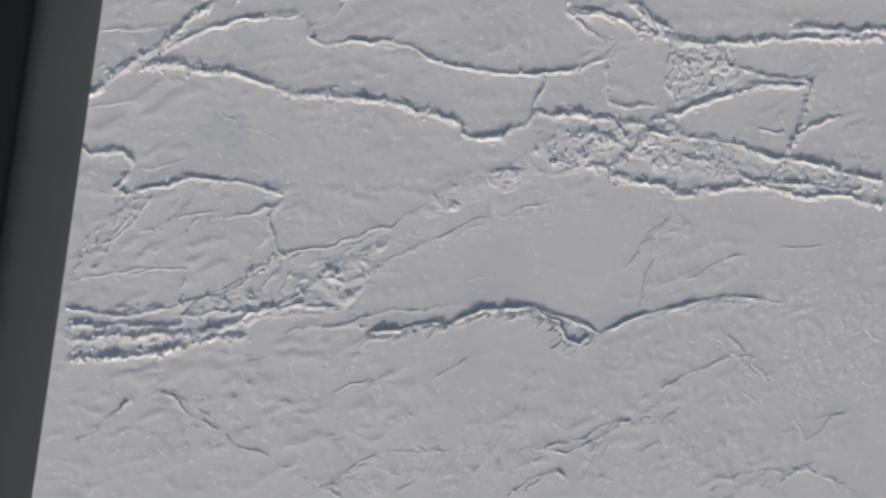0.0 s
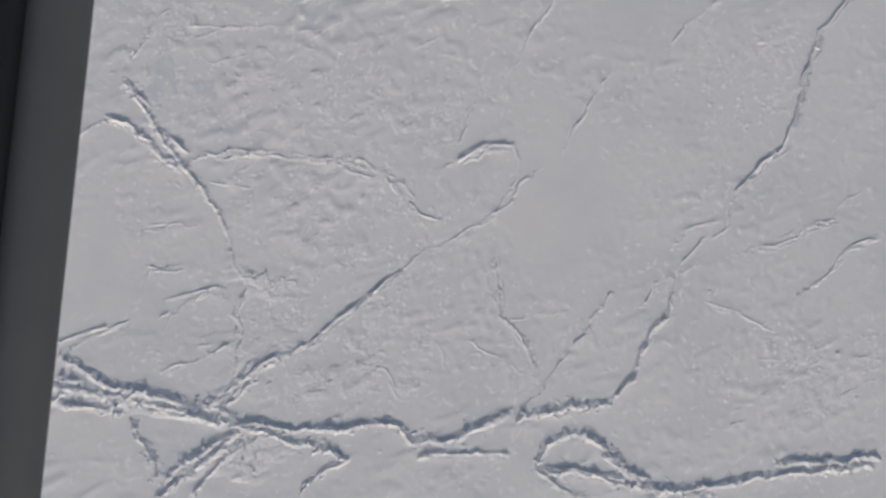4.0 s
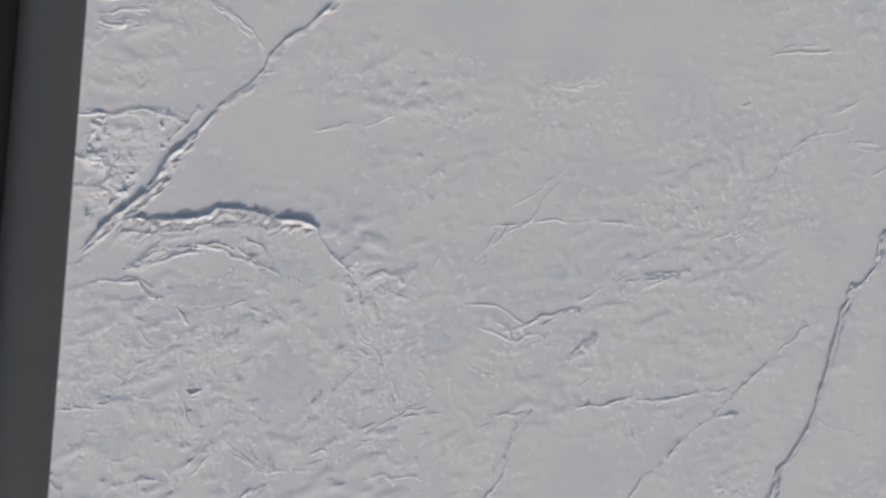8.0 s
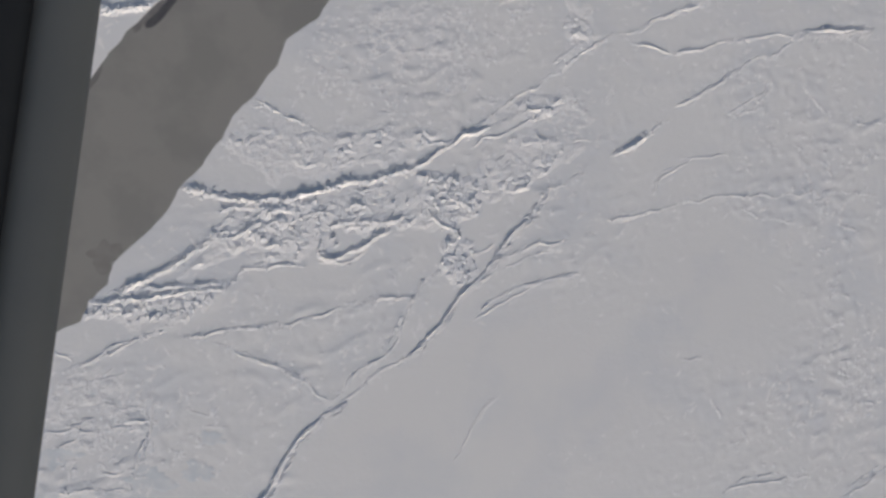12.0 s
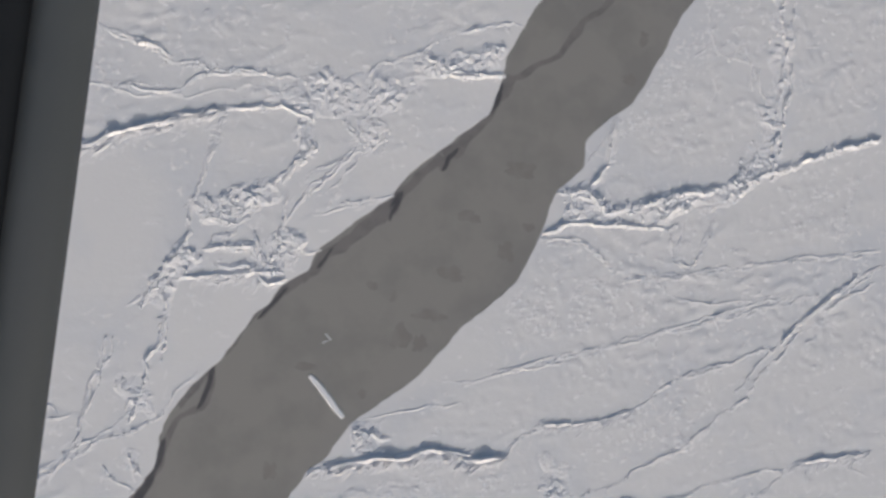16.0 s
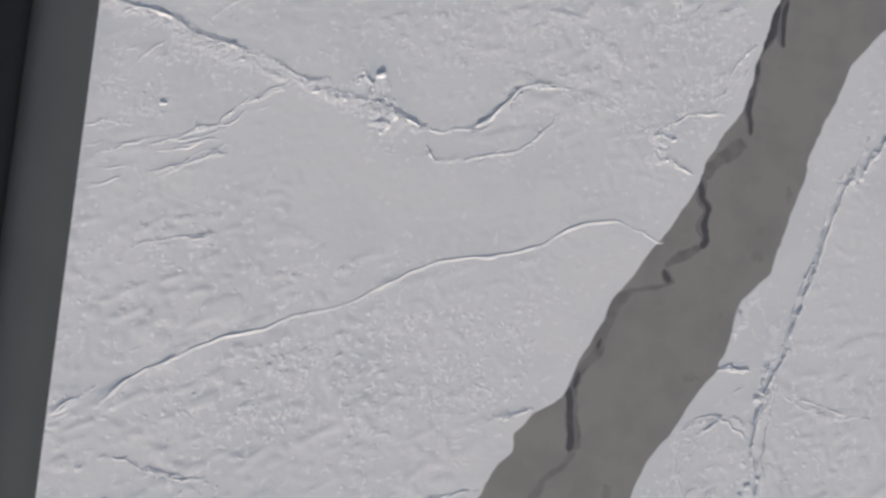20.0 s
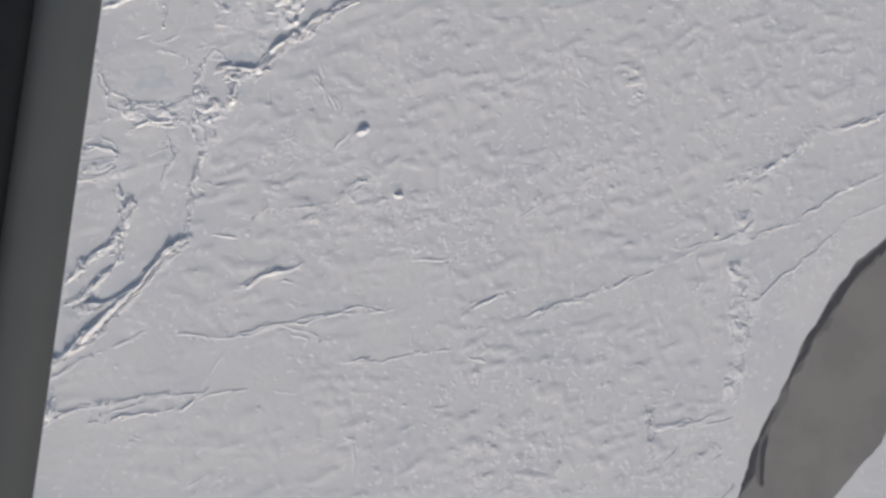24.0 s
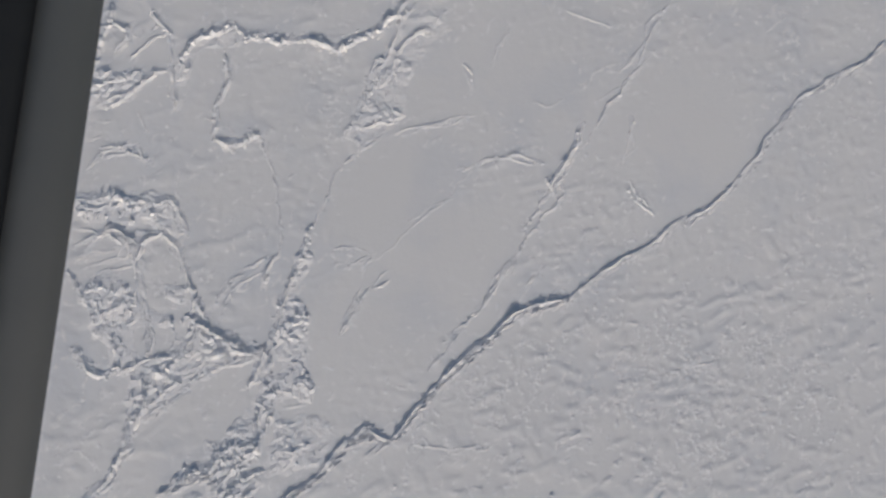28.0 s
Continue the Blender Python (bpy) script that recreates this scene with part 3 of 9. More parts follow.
def ridge(kind, points):
    """A ridge along a line on the plan: a jagged snow core with ice pieces piled on it."""
    global RIDGE_COUNT
    RIDGE_COUNT += 1
    seed = 500 + 7 * (RIDGE_COUNT % 5000)
    width, height, density, small, large = KINDS[kind]
    step = 0.45 if kind in "ABEFG" else 0.7
    p, s = resample(points, step)
    if len(p) < 4:
        p, s = resample(points, (s[-1] or 1.0) / 4)
    n = len(p)
    centre = p.mean(0)
    way = np.gradient(p, axis=0)
    way /= np.maximum(np.hypot(*way.T), 1e-6)[:, None]
    side = np.stack([-way[:, 1], way[:, 0]], 1)
    side *= np.sign((side @ np.array((0.0, 1.0))).sum() or 1.0)
    wander = {"A": 0.7, "B": 0.65, "C": 0.8, "D": 0.8, "E": 0.5, "F": 0.5, "G": 0.35}[kind]
    p = p + side * (wander * value_noise(s, s * 0, 5.0, seed) + 0.4 * wander * value_noise(s, s * 0, 1.7, seed + 1))[:, None]
    ends = np.clip(np.minimum(s + 0.2, s[-1] - s + 0.2) / 2.5, 0.15, 1)
    tall = height * ends * np.clip(0.8 + 0.45 * value_noise(s, s * 0, 7.0, seed + 2) + (0.34 if kind in "EF" else 0.18) * value_noise(s, s * 0, 2.2, seed + 3) - (1.5 * np.maximum(value_noise(s, s * 0, 4.5, seed + 5) + 0.1, 0) if kind in "CD" else 0), 0.05, 1.5)
    wide = width / 2 * np.clip(0.85 + 0.35 * value_noise(s, s * 0, 6.0, seed + 4), 0.4, 1.4) * (0.5 + 0.5 * ends)
    base = snow_height(p[:, 0], p[:, 1])
    local = np.random.default_rng(seed)
    shaky = 0.28 if kind in "AB" else 0.24 if kind in "EF" else 0.18
    section = DRIFT if kind in "EFG" else PILE if kind in "AB" else SECTION
    verts = np.zeros((n, len(section), 3))
    for j, (across, up) in enumerate(section):
        off = across * wide * (1 + (local.uniform(-shaky, shaky, n) if 0 < j < len(section) - 1 else 0))
        spot = p + side * off[:, None]
        z = up * tall * (1 + (local.uniform(-shaky, shaky, n) if up > 0 else 0)) - (0.12 if up < 0 else 0)
        if kind in "AB" and up > 0:
            z = z * ((0.78 if j < 5 else 0.5) + (0.45 if j < 5 else 0.9) * np.clip(crumple(spot[:, 0], spot[:, 1]), 0, 1))
        verts[:, j, :2] = spot - centre
        verts[:, j, 2] = base + z
    c = len(section)
    faces = [(i * c + j, i * c + j + 1, (i + 1) * c + j + 1, (i + 1) * c + j) for i in range(n - 1) for j in range(c - 1)]
    if kind in LOW_LUMPS and s[-1] < 10.0:
        lumps = LOW_LUMPS[kind]
        lumps[1].extend([tuple(q + lumps[2] for q in f) for f in faces])
        lumps[0].append(verts.reshape(-1, 3) + (centre[0], centre[1], 0))
        lumps[2] += n * c
        return
    name, label, category, group = LABELS[kind]
    ob = mesh_object(name, verts.reshape(-1, 3), faces, RIDGE, smooth=kind in "DEFG")
    ob.location = (centre[0], centre[1], 0)
    tagged(ob, label, category, group)
    if kind not in "DG":
        # drifted snow and broken crust along both sides
        m = max(3, int(s[-1] * {"A": 1.6, "B": 1.3, "C": 0.7, "E": 4.0, "F": 3.0}[kind]))
        i = local.integers(0, n, m)
        off = (local.uniform(-1.8, 0.35, m) if kind in "EF" else local.normal(0, 0.75, m)) * wide[i]
        x, y = p[i, 0] + side[i, 0] * off, p[i, 1] + side[i, 1] * off
        w, e = lead_sides(y)
        dry = (x < w - 1.5) | (x > e + 1.5)
        x, y, i, m = x[dry], y[dry], i[dry], int(dry.sum())
        if m and kind in "EF":
            v, f = crest_strips(x, y, 1.8 + 3.2 * local.random(m), local.normal(0.85, 0.2, m), height * (0.25 + 0.55 * local.random(m)), 0.55 + 0.5 * local.random(m))
            mesh_object("drifted_snow", (v - (centre[0], centre[1], 0)).tolist(), f.tolist(), RIDGE, ob, smooth=True)["kind"] = "stuff"
            # wind streaks that run out from the crest over the lit side
            m = max(3, int(s[-1] * 1.2))
            i, turn, long = local.integers(0, n, m), local.normal(1.05, 0.13, m), 2.0 + 5.5 * local.random(m) ** 1.6
            across = np.abs(way[i, 0] * np.cos(turn) + way[i, 1] * np.sin(turn)) < 0.88
            i, turn, long = i[across], turn[across], long[across]
            x, y = p[i, 0] - 0.46 * long * np.cos(turn), p[i, 1] - 0.46 * long * np.sin(turn)
            w, e = lead_sides(y)
            dry = (x < w - 4.0) | (x > e + 4.0)
            if dry.sum() > 2:
                i, turn, long = i[dry], turn[dry], long[dry]
                v, f = crest_strips(x[dry], y[dry], long, turn, height * (0.26 + 0.34 * local.random(len(i))), 0.6 + 0.5 * local.random(len(i)))
                mesh_object("streaked_snow", (v - (centre[0], centre[1], 0)).tolist(), f.tolist(), RIDGE, ob, smooth=True)["kind"] = "stuff"
        elif m:
            turn = np.arctan2(way[i, 1], way[i, 0]) + local.normal(0, 0.5, m) + np.where(local.random(m) < 0.35, 1.2, 0)
            v, f = crest_strips(x, y, 0.7 + 1.8 * local.random(m), turn, height * (0.15 + 0.4 * local.random(m) ** 1.5), 0.5 + 0.5 * local.random(m))
            mesh_object("drifted_snow", (v - (centre[0], centre[1], 0)).tolist(), f.tolist(), RIDGE, ob)["kind"] = "stuff"
    if density:
        heap, spots = Heap(), []
        for _ in range(int(s[-1] * density)):
            i = int(local.integers(n))
            off = local.normal(-0.22, 0.42) * wide[i]
            size = small + (large - small) * local.random() ** 2.2
            x, y = p[i] + side[i] * off + local.uniform(-0.3, 0.3, 2)
            lift = tall[i] * max(0.0, 1 - abs(off) / wide[i])
            spots.append((x, y, base[i] + 0.85 * lift + 0.04 * size, size))
        scatter(ob, centre, spots, heap, 0.85)
        heap.build("rubble", ob)


def inside_polygon(x, y, poly):
    hit = False
    for (ax, ay), (bx, by) in zip(poly, poly[1:] + poly[:1]):
        if (ay > y) != (by > y) and x < (bx - ax) * (y - ay) / (by - ay) + ax:
            hit = not hit
    return hit


def depth_inside(x, y, poly):
    """How far inside the outline each spot lies; minus outside."""
    hit, near = np.zeros(x.shape, bool), np.full(x.shape, 1e9)
    for (ax, ay), (bx, by) in zip(poly, poly[1:] + poly[:1]):
        if ay != by:
            hit ^= ((ay > y) != (by > y)) & (x < (bx - ax) * (y - ay) / (by - ay) + ax)
        t = np.clip(((x - ax) * (bx - ax) + (y - ay) * (by - ay)) / max((bx - ax) ** 2 + (by - ay) ** 2, 1e-6), 0, 1)
        near = np.minimum(near, np.hypot(x - ax - t * (bx - ax), y - ay - t * (by - ay)))
    return np.where(hit, near, -near)


def rubble_field(density, poly):
    """An area of crushed, upended ice under snow, with loose pieces on it."""
    xs, ys = [q[0] for q in poly], [q[1] for q in poly]
    centre = np.array((sum(xs) / len(xs), sum(ys) / len(ys)))
    step = 0.35
    gx, gy = np.arange(min(xs) - 3, max(xs) + 3, step), np.arange(min(ys) - 3, max(ys) + 3, step)
    x, y = np.meshgrid(gx, gy)
    deep = depth_inside(x, y, poly) + 2.3 * value_noise(x, y, 5.0, 71) - 0.3 + 0.5 * value_noise(x, y, 1.7, 72)
    w, e = lead_sides(y)
    deep = np.minimum(deep, np.maximum(w - x, x - e) - 0.4)
    gain = np.clip(deep / 2.0, 0, 1) * (0.25 + 0.65 * density)
    lump = np.clip(0.75 + 0.6 * value_noise(x, y, 6.0, 77), 0.15, 1.3)
    z = snow_height(x, y) + gain * lump * 1.0 * crumple(x, y) + 0.03 - 0.4 * np.clip(-deep / 0.6, 0, 1)
    m = len(gx)
    i, j = np.nonzero((deep[:-1, :-1] > -0.5) | (deep[1:, 1:] > -0.5) | (deep[1:, :-1] > -0.5) | (deep[:-1, 1:] > -0.5))
    if len(i) < 4:
        return
    k = i * m + j
    quads = np.stack([k, k + 1, k + m + 1, k + m], 1)
    used, index = np.unique(quads, return_inverse=True)
    verts = np.stack([x.ravel() - centre[0], y.ravel() - centre[1], z.ravel()], 1)[used]
    holder = mesh_object("rubble_field", verts.tolist(), index.reshape(-1, 4).tolist(), RIDGE)
    tagged(holder, "field of crushed and upended ice under snow", "ice rubble", "rubble fields")
    holder.location = (centre[0], centre[1], 0)
    n = int((max(xs) - min(xs)) * (max(ys) - min(ys)) * density * 0.45)
    x, y = rng.uniform(min(xs), max(xs), n), rng.uniform(min(ys), max(ys), n)
    keep = (depth_inside(x, y, poly) + 2.3 * value_noise(x, y, 5.0, 71) > 0.6) & (value_noise(x, y, 5.0, 77) > rng.uniform(-0.7, 0.4, n))
    x, y = x[keep], y[keep]
    if len(x):
        size = 0.35 + (0.35 + 0.75 * density) * rng.random(len(x)) ** 2.2
        z = snow_height(x, y) + 0.6 * (0.25 + 0.65 * density) * crumple(x, y) + 0.1 * size
        heap = Heap()
        scatter(holder, centre, list(zip(x, y, z, size)), heap, 0.9)
        heap.build("rubble", holder)


def network(x, y):
    wx, wy = x + 2.0 * value_noise(x, y, 8.0, 5), y + 2.0 * value_noise(x, y, 8.0, 6)
    return value_noise(wx, wy * 0.85, 7.5, 12) + 0.3 * value_noise(wx, wy, 2.6, 15)


def sastrugi(y0, y1):
    """The short crests and lumps of one stretch of snow, thicker where the snow is rough; many join into a net of healed cracks."""
    n = int((X1 - X0) * (y1 - y0) / 3.5)
    x, y = SEEDED.uniform(X0 + 6, X1 - 6, n), SEEDED.uniform(y0, y1, n)
    rough = roughness(x, y)
    thick = np.maximum(rough - 0.12, 0.02) ** 1.1 * 0.31 * (1 + 0.8 * value_noise(x, y, 9.0, 55))
    w, e = lead_sides(y)
    keep = (SEEDED.random(n) < thick) & ((x < w - 3.5) | (x > e + 3.5))
    x, y, rough = x[keep], y[keep], rough[keep]
    n = len(x)
    turn = directions(n)
    net = network(x, y)
    gx, gy = (network(x + 0.2, y) - net) / 0.2, (network(x, y + 0.2) - net) / 0.2
    steep = np.maximum(gx * gx + gy * gy, 1e-3)
    on = (np.abs(net) / np.sqrt(steep) < 2.2) & (value_noise(x, y, 14.0, 56) > -0.6)
    x = np.where(on, x - net * gx / steep, x)
    y = np.where(on, y - net * gy / steep, y)
    turn = np.where(on, np.arctan2(gx, -gy) + SEEDED.normal(0, 0.25, n), turn)
    length = 1.2 + 3.8 * SEEDED.random(n) ** 1.6
    gain = np.clip(rough, 0.45, 1.75)
    tall = (0.05 + 0.15 * SEEDED.random(n) ** 1.7) * gain * np.where(on, 1.15, 0.75)
    wide = 0.9 + 1.2 * SEEDED.random(n)
    verts, faces = crest_strips(x, y, length, turn, tall, wide)
    ob = mesh_object("sastrugi", verts.tolist(), faces.tolist(), RIDGE, smooth=True)
    tagged(ob, "short wind-cut snow crests and lumps scattered over the floe", "sastrugi", "sastrugi", "stuff")


for k in range(10):
    sastrugi(Y0 + 4 + k * (Y1 - Y0 - 8) / 10, Y0 + 4 + (k + 1) * (Y1 - Y0 - 8) / 10)

ridge("A", [(-81.7, 35.2), (-76.5, 41.9), (-70.6, 47), (-64.6, 52.5), (-58.6, 58.3), (-51.9, 65.9), (-45.1, 73.5)])
ridge("B", [(-79.8, 35.5), (-78, 30.6), (-77.9, 24.9), (-75.3, 22.9), (-69.9, 24.7), (-66.1, 24.7), (-63.6, 22), (-63.3, 19.5)])
ridge("B", [(-63.3, 19.5), (-65.7, 15.8), (-67.1, 13.5), (-63.7, 11.7), (-61.6, 12.8)])
ridge("B", [(-61.6, 12.8), (-53.4, 15.8), (-45.4, 18.5), (-35.3, 18.4), (-27.7, 19.3), (-21.5, 18.2), (-18.1, 15.6)])
ridge("B", [(-18.1, 15.6), (-20.8, 11.2), (-22, 9.3), (-19.3, 4.3), (-17.6, 0), (-14.3, -1.8)])
ridge("A", [(-63.6, 51), (-55.5, 52.6), (-45.5, 52.3), (-35.3, 52.4), (-26.6, 50.8), (-17.7, 49), (-8.2, 50.3), (1.6, 50.3), (14.3, 49.6), (21.7, 48.8), (31.1, 47.2)])
ridge("A", [(31.1, 47.2), (35.8, 46.9), (37.5, 43.4), (42.9, 42.3), (50.3, 44.1), (56.6, 48.3), (60.1, 51.9)])
ridge("B", [(-61.5, 54), (-54.6, 59.7), (-45.2, 65.9), (-35.4, 69.6), (-27, 72.2), (-19.3, 73.3), (-15.6, 71.4), (-14.3, 67.4), (-9.7, 65.4), (-1.9, 67.4), (8.7, 69.5), (17.9, 69), (23.6, 66.5), (29.4, 64.6), (36.9, 64.3), (46.4, 64.2), (59.7, 65.6), (69.3, 67.4), (76.8, 70.7), (82.5, 74), (85.1, 78.2)])
ridge("C", [(-14.7, 71), (-9.6, 72.6), (-6.4, 76.7), (-5, 80.6)])
ridge("B", [(63.5, 66.2), (62.4, 61.7), (60.6, 57.1), (59.9, 53.8)])
ridge("A", [(59.9, 53.8), (67.8, 52.9), (78.5, 54.3), (88.5, 53.7), (98.5, 54.4), (106.3, 57.9)])
ridge("B", [(83.6, 73.2), (83.7, 65.5), (85.9, 60.1), (92, 59), (102.9, 61.4)])
ridge("B", [(67.3, 88), (75.7, 82.6), (84.9, 80.1)])
ridge("A", [(69.2, 88.3), (79.1, 88.2), (89.2, 87.8), (97.5, 85.8), (105.9, 83.7), (116.2, 83.7), (128.6, 86.5), (141.1, 89.3), (153.9, 91.6), (171.3, 94.1), (186.5, 95.9)])
ridge("A", [(88.5, 94.1), (97.2, 88.7), (105.8, 84.1)])
ridge("B", [(105.9, 83.2), (108.6, 76.7), (105.3, 68.5), (109.9, 63.3)])
ridge("A", [(106.3, 57.9), (118.2, 63.4), (130.3, 68.9), (140.5, 73.3), (157.7, 74.6)])
ridge("A", [(88.1, 37.4), (95.3, 45.9), (100.8, 51.4), (111, 51.7), (121.4, 52.1), (134.2, 50.7), (147.2, 48.3), (158, 48.6), (171.4, 47.2), (185, 44.8), (191.4, 44.5)])
ridge("A", [(87.3, 35.4), (96.4, 34.5), (106.6, 33.8), (115, 31.8), (125.2, 34.3), (135.5, 37.1), (146.1, 37.3), (159.3, 35.4), (172.3, 37.7), (183.4, 38.1), (192.1, 36.5)])
ridge("A", [(111.8, 44.1), (120, 44.7), (128.6, 42.2), (139.4, 39.9), (154.5, 40.3), (169.7, 41), (183.1, 41.5)])
ridge("A", [(159.6, 77.9), (158.2, 69.7), (155.9, 59.4), (152.5, 50)])
ridge("B", [(155.2, 55.3), (161.1, 62), (171.7, 66.4)])
ridge("B", [(131.5, 78), (140.2, 76.2), (159.6, 77.9)])
ridge("C", [(139.8, 58.3), (150.7, 56.7), (147.8, 64.3)])
ridge("A", [(-75.6, -39), (-65.9, -37.3), (-56.2, -36.9), (-46.7, -33.8), (-40.3, -31), (-30.4, -29), (-23.8, -27.4)])
ridge("A", [(-76.2, -33.1), (-66.4, -31.9), (-56.9, -30.1), (-48.8, -28.8), (-40.5, -28.8), (-32.4, -26), (-24.4, -20.9), (-14.4, -18.3)])
ridge("B", [(-76.7, -28.9), (-68.4, -29), (-58.8, -27.4), (-49, -27.4), (-42.5, -25.5)])
ridge("B", [(-77.1, -24.4), (-70.4, -24.4), (-62.3, -24.8), (-54.4, -22.7), (-47.9, -21.3)])
ridge("C", [(-13.6, -26.2), (-3.3, -23.9), (7.1, -21.8), (12.5, -21.9)])
ridge("C", [(-24.2, -22.7), (-14.1, -20.9), (-3.8, -19.1), (6.6, -17), (12, -16.9)])
ridge("E", [(12.7, -24), (21.5, -21.8), (30.5, -19.8), (39.5, -17.7), (48.5, -13.7), (57.8, -11.9), (67.4, -11.6), (75.4, -14.7), (78, -20.5), (83, -21.6), (87.6, -18.2)])
ridge("F", [(55.8, -11.2), (65.4, -11.2), (77.2, -13), (85.4, -16.1), (89.5, -17.6), (97.1, -14.1), (106.8, -9.5), (116.7, -6.7), (126.8, -3.3), (139.1, -0.8), (146.6, -0.7)])
ridge("C", [(146.6, -0.7), (156.4, -2.2)])
ridge("C", [(12.2, -18.7), (19.1, -16.2), (28.1, -15.1), (39.1, -13.6), (50.2, -12.6)])
ridge("C", [(-47.9, -21.3), (-38.4, -16.9), (-27.1, -11.5), (-20.7, -7.4), (-16, -2.5)])
ridge("C", [(-19.1, -5.5), (-5.8, 0.3), (4.6, 3.1), (16.5, 9.8), (24.8, 18)])
ridge("D", [(-15.2, -10.4), (-5, -7.7), (9, -5.4), (19.2, 1), (29.6, 6.6), (38.3, 13), (49.2, 17)])
ridge("D", [(-77.7, -15.9), (-69.9, -13.8), (-58.8, -11.4), (-44.2, -8.8)])
ridge("D", [(-44.2, -8.8), (-44.5, -14.9)])
ridge("C", [(-61.5, 11.1), (-65.4, 4.6), (-69.6, -1.8), (-74.5, -8.3), (-77.1, -14.5)])
ridge("D", [(-61.4, 5.9), (-66.5, 0.2), (-71.6, -5.5)])
ridge("D", [(-58.4, 0.2), (-52.2, 4.3), (-44.3, 7.8), (-36, 9.5)])
ridge("C", [(-70.3, -63.9), (-63.8, -57.6), (-56.5, -50.3), (-47, -46.2)])
ridge("C", [(-47, -46.2), (-40.8, -51), (-36.2, -55), (-27.4, -58.4), (-21.9, -62.8), (-13, -65.3), (-4, -68.8), (1.6, -72.9), (10.8, -76)])
ridge("D", [(-37.2, -44.7), (-39.1, -50.8)])
ridge("D", [(26.7, -73.5), (35.2, -67.6), (41.9, -60)])
ridge("C", [(58.7, -59), (70, -57.4), (81.6, -57.7), (91, -53.4), (102.3, -46.1)])
ridge("D", [(102.3, -46.1), (111.9, -40.7), (119.1, -30.6), (131, -25.8)])
ridge("D", [(129.9, -14.3), (139, -21.3), (148.2, -28.4)])
ridge("D", [(56.8, -59.1), (61.9, -53.3)])
ridge("C", [(69.4, -71.4), (74.8, -67.4), (80.3, -64.3)])
ridge("D", [(133.1, -68.2), (147.1, -61.7), (164, -58.8), (174.9, -59.2), (184.4, -65.7)])
ridge("D", [(95.4, 3.8), (100.8, 10.1), (105.9, 20.2), (109.8, 22.5), (117.3, 19.5)])
ridge("D", [(152.4, 17.2), (173.8, 21.4), (193.2, 25.4)])
ridge("D", [(117.9, 2.1), (129.7, 9.1), (139.8, 14)])
ridge("D", [(50.1, -67.7), (54.9, -59.2), (56.4, -55.5)])
ridge("D", [(6.7, -70.9), (15, -65.1), (23.5, -60.1), (38.2, -60.2)])
ridge("D", [(177.7, 3.7), (180.4, -12.1), (180.6, -26.1)])
ridge("D", [(157.9, -40.5), (169.5, -48.7), (179.5, -38.1)])
ridge("D", [(2.3, -44.5), (9, -40.5), (16, -39)])
ridge("D", [(34.2, -38.6), (41.1, -33.6), (46.2, -28.6)])
ridge("D", [(88.4, -66.7), (93.4, -57), (96.6, -49.3)])
ridge("D", [(63.1, 11.9), (67.7, 4.9), (66.3, -0.9)])
ridge("C", [(1.8, -74.7), (6.8, -71.8), (10.7, -75.2)])
ridge("C", [(26.7, -73.5), (31.9, -70.5)])
ridge("D", [(115.4, -34.7), (121, -29.5), (126.9, -26.1), (136.8, -20.5)])
ridge("C", [(106.3, -45.8), (114.3, -44.3), (118.1, -42.2)])
ridge("C", [(164.1, -59.8), (172.5, -56.4), (181.8, -61.8), (188.9, -66.5)])
ridge("D", [(9.2, -42.2), (16.1, -39.9), (22.9, -35.8)])
ridge("D", [(-24.6, -35.9), (-16.3, -33.5)])
ridge("D", [(50.9, -72.3), (58.3, -55.4), (66.1, -38.2), (69.2, -30.5)])
ridge("D", [(54.3, -72.1), (62.1, -55.1), (70, -37.9)])
ridge("C", [(102.5, -7), (104.4, 4.7), (107.9, 20.4), (109.6, 24.5)])
ridge("C", [(-76.4, -12.8), (-72.7, -2.2), (-67.2, 7), (-61.3, 12.8)])
ridge("C", [(-71.7, -12.3), (-61.9, 2.4), (-56.3, 11.6)])
ridge("D", [(-23.3, 18.9), (-18.7, 7), (-23.1, -0.6)])
ridge("C", [(134.1, -13.9), (145.5, -22.8), (152.6, -30.1)])
ridge("D", [(-45.4, -46.1), (-38.3, -50.8), (-31.1, -55.5)])
ridge("D", [(158.6, -47.4), (171, -40.7), (183.9, -37.8)])
ridge("C", [(51.2, 16.3), (58.4, 20.8), (65.9, 22.5)])
ridge("A", [(-79.6, 113.4), (-73, 110.6), (-66.2, 107), (-57.9, 105.1), (-49.7, 104.1), (-42.9, 102.1), (-32.9, 102), (-25.8, 97.4)])
ridge("A", [(-78.5, 99.8), (-68.6, 99.5), (-58.8, 98.3)])
ridge("A", [(-78.7, 105.1), (-69.1, 104.2), (-59.3, 102.5), (-49.3, 100.7), (-39.3, 98.9), (-29.1, 97.1), (-18.8, 95.3), (-8.3, 92.6), (2.2, 90.7), (7.6, 88.5)])
ridge("A", [(-47, 78.1), (-40.4, 85.2), (-33.5, 90.8), (-25.6, 95.7)])
ridge("B", [(-31.3, 102.1), (-26.8, 107.6), (-22.3, 113.2), (-16, 118), (-7.8, 123.1)])
ridge("F", [(-7.8, 123.1), (-1.5, 129.8), (4.9, 135.8), (11.4, 141.7), (18, 147.2)])
ridge("C", [(18, 147.2), (24.6, 153.9), (31.5, 158.2), (38.4, 163.5), (45.4, 168.3), (50.6, 172.6), (53.8, 178.5), (60.9, 184.6)])
ridge("C", [(67.1, 190), (68.4, 196.8), (73.7, 203.1), (76, 210), (81.2, 217.4)])
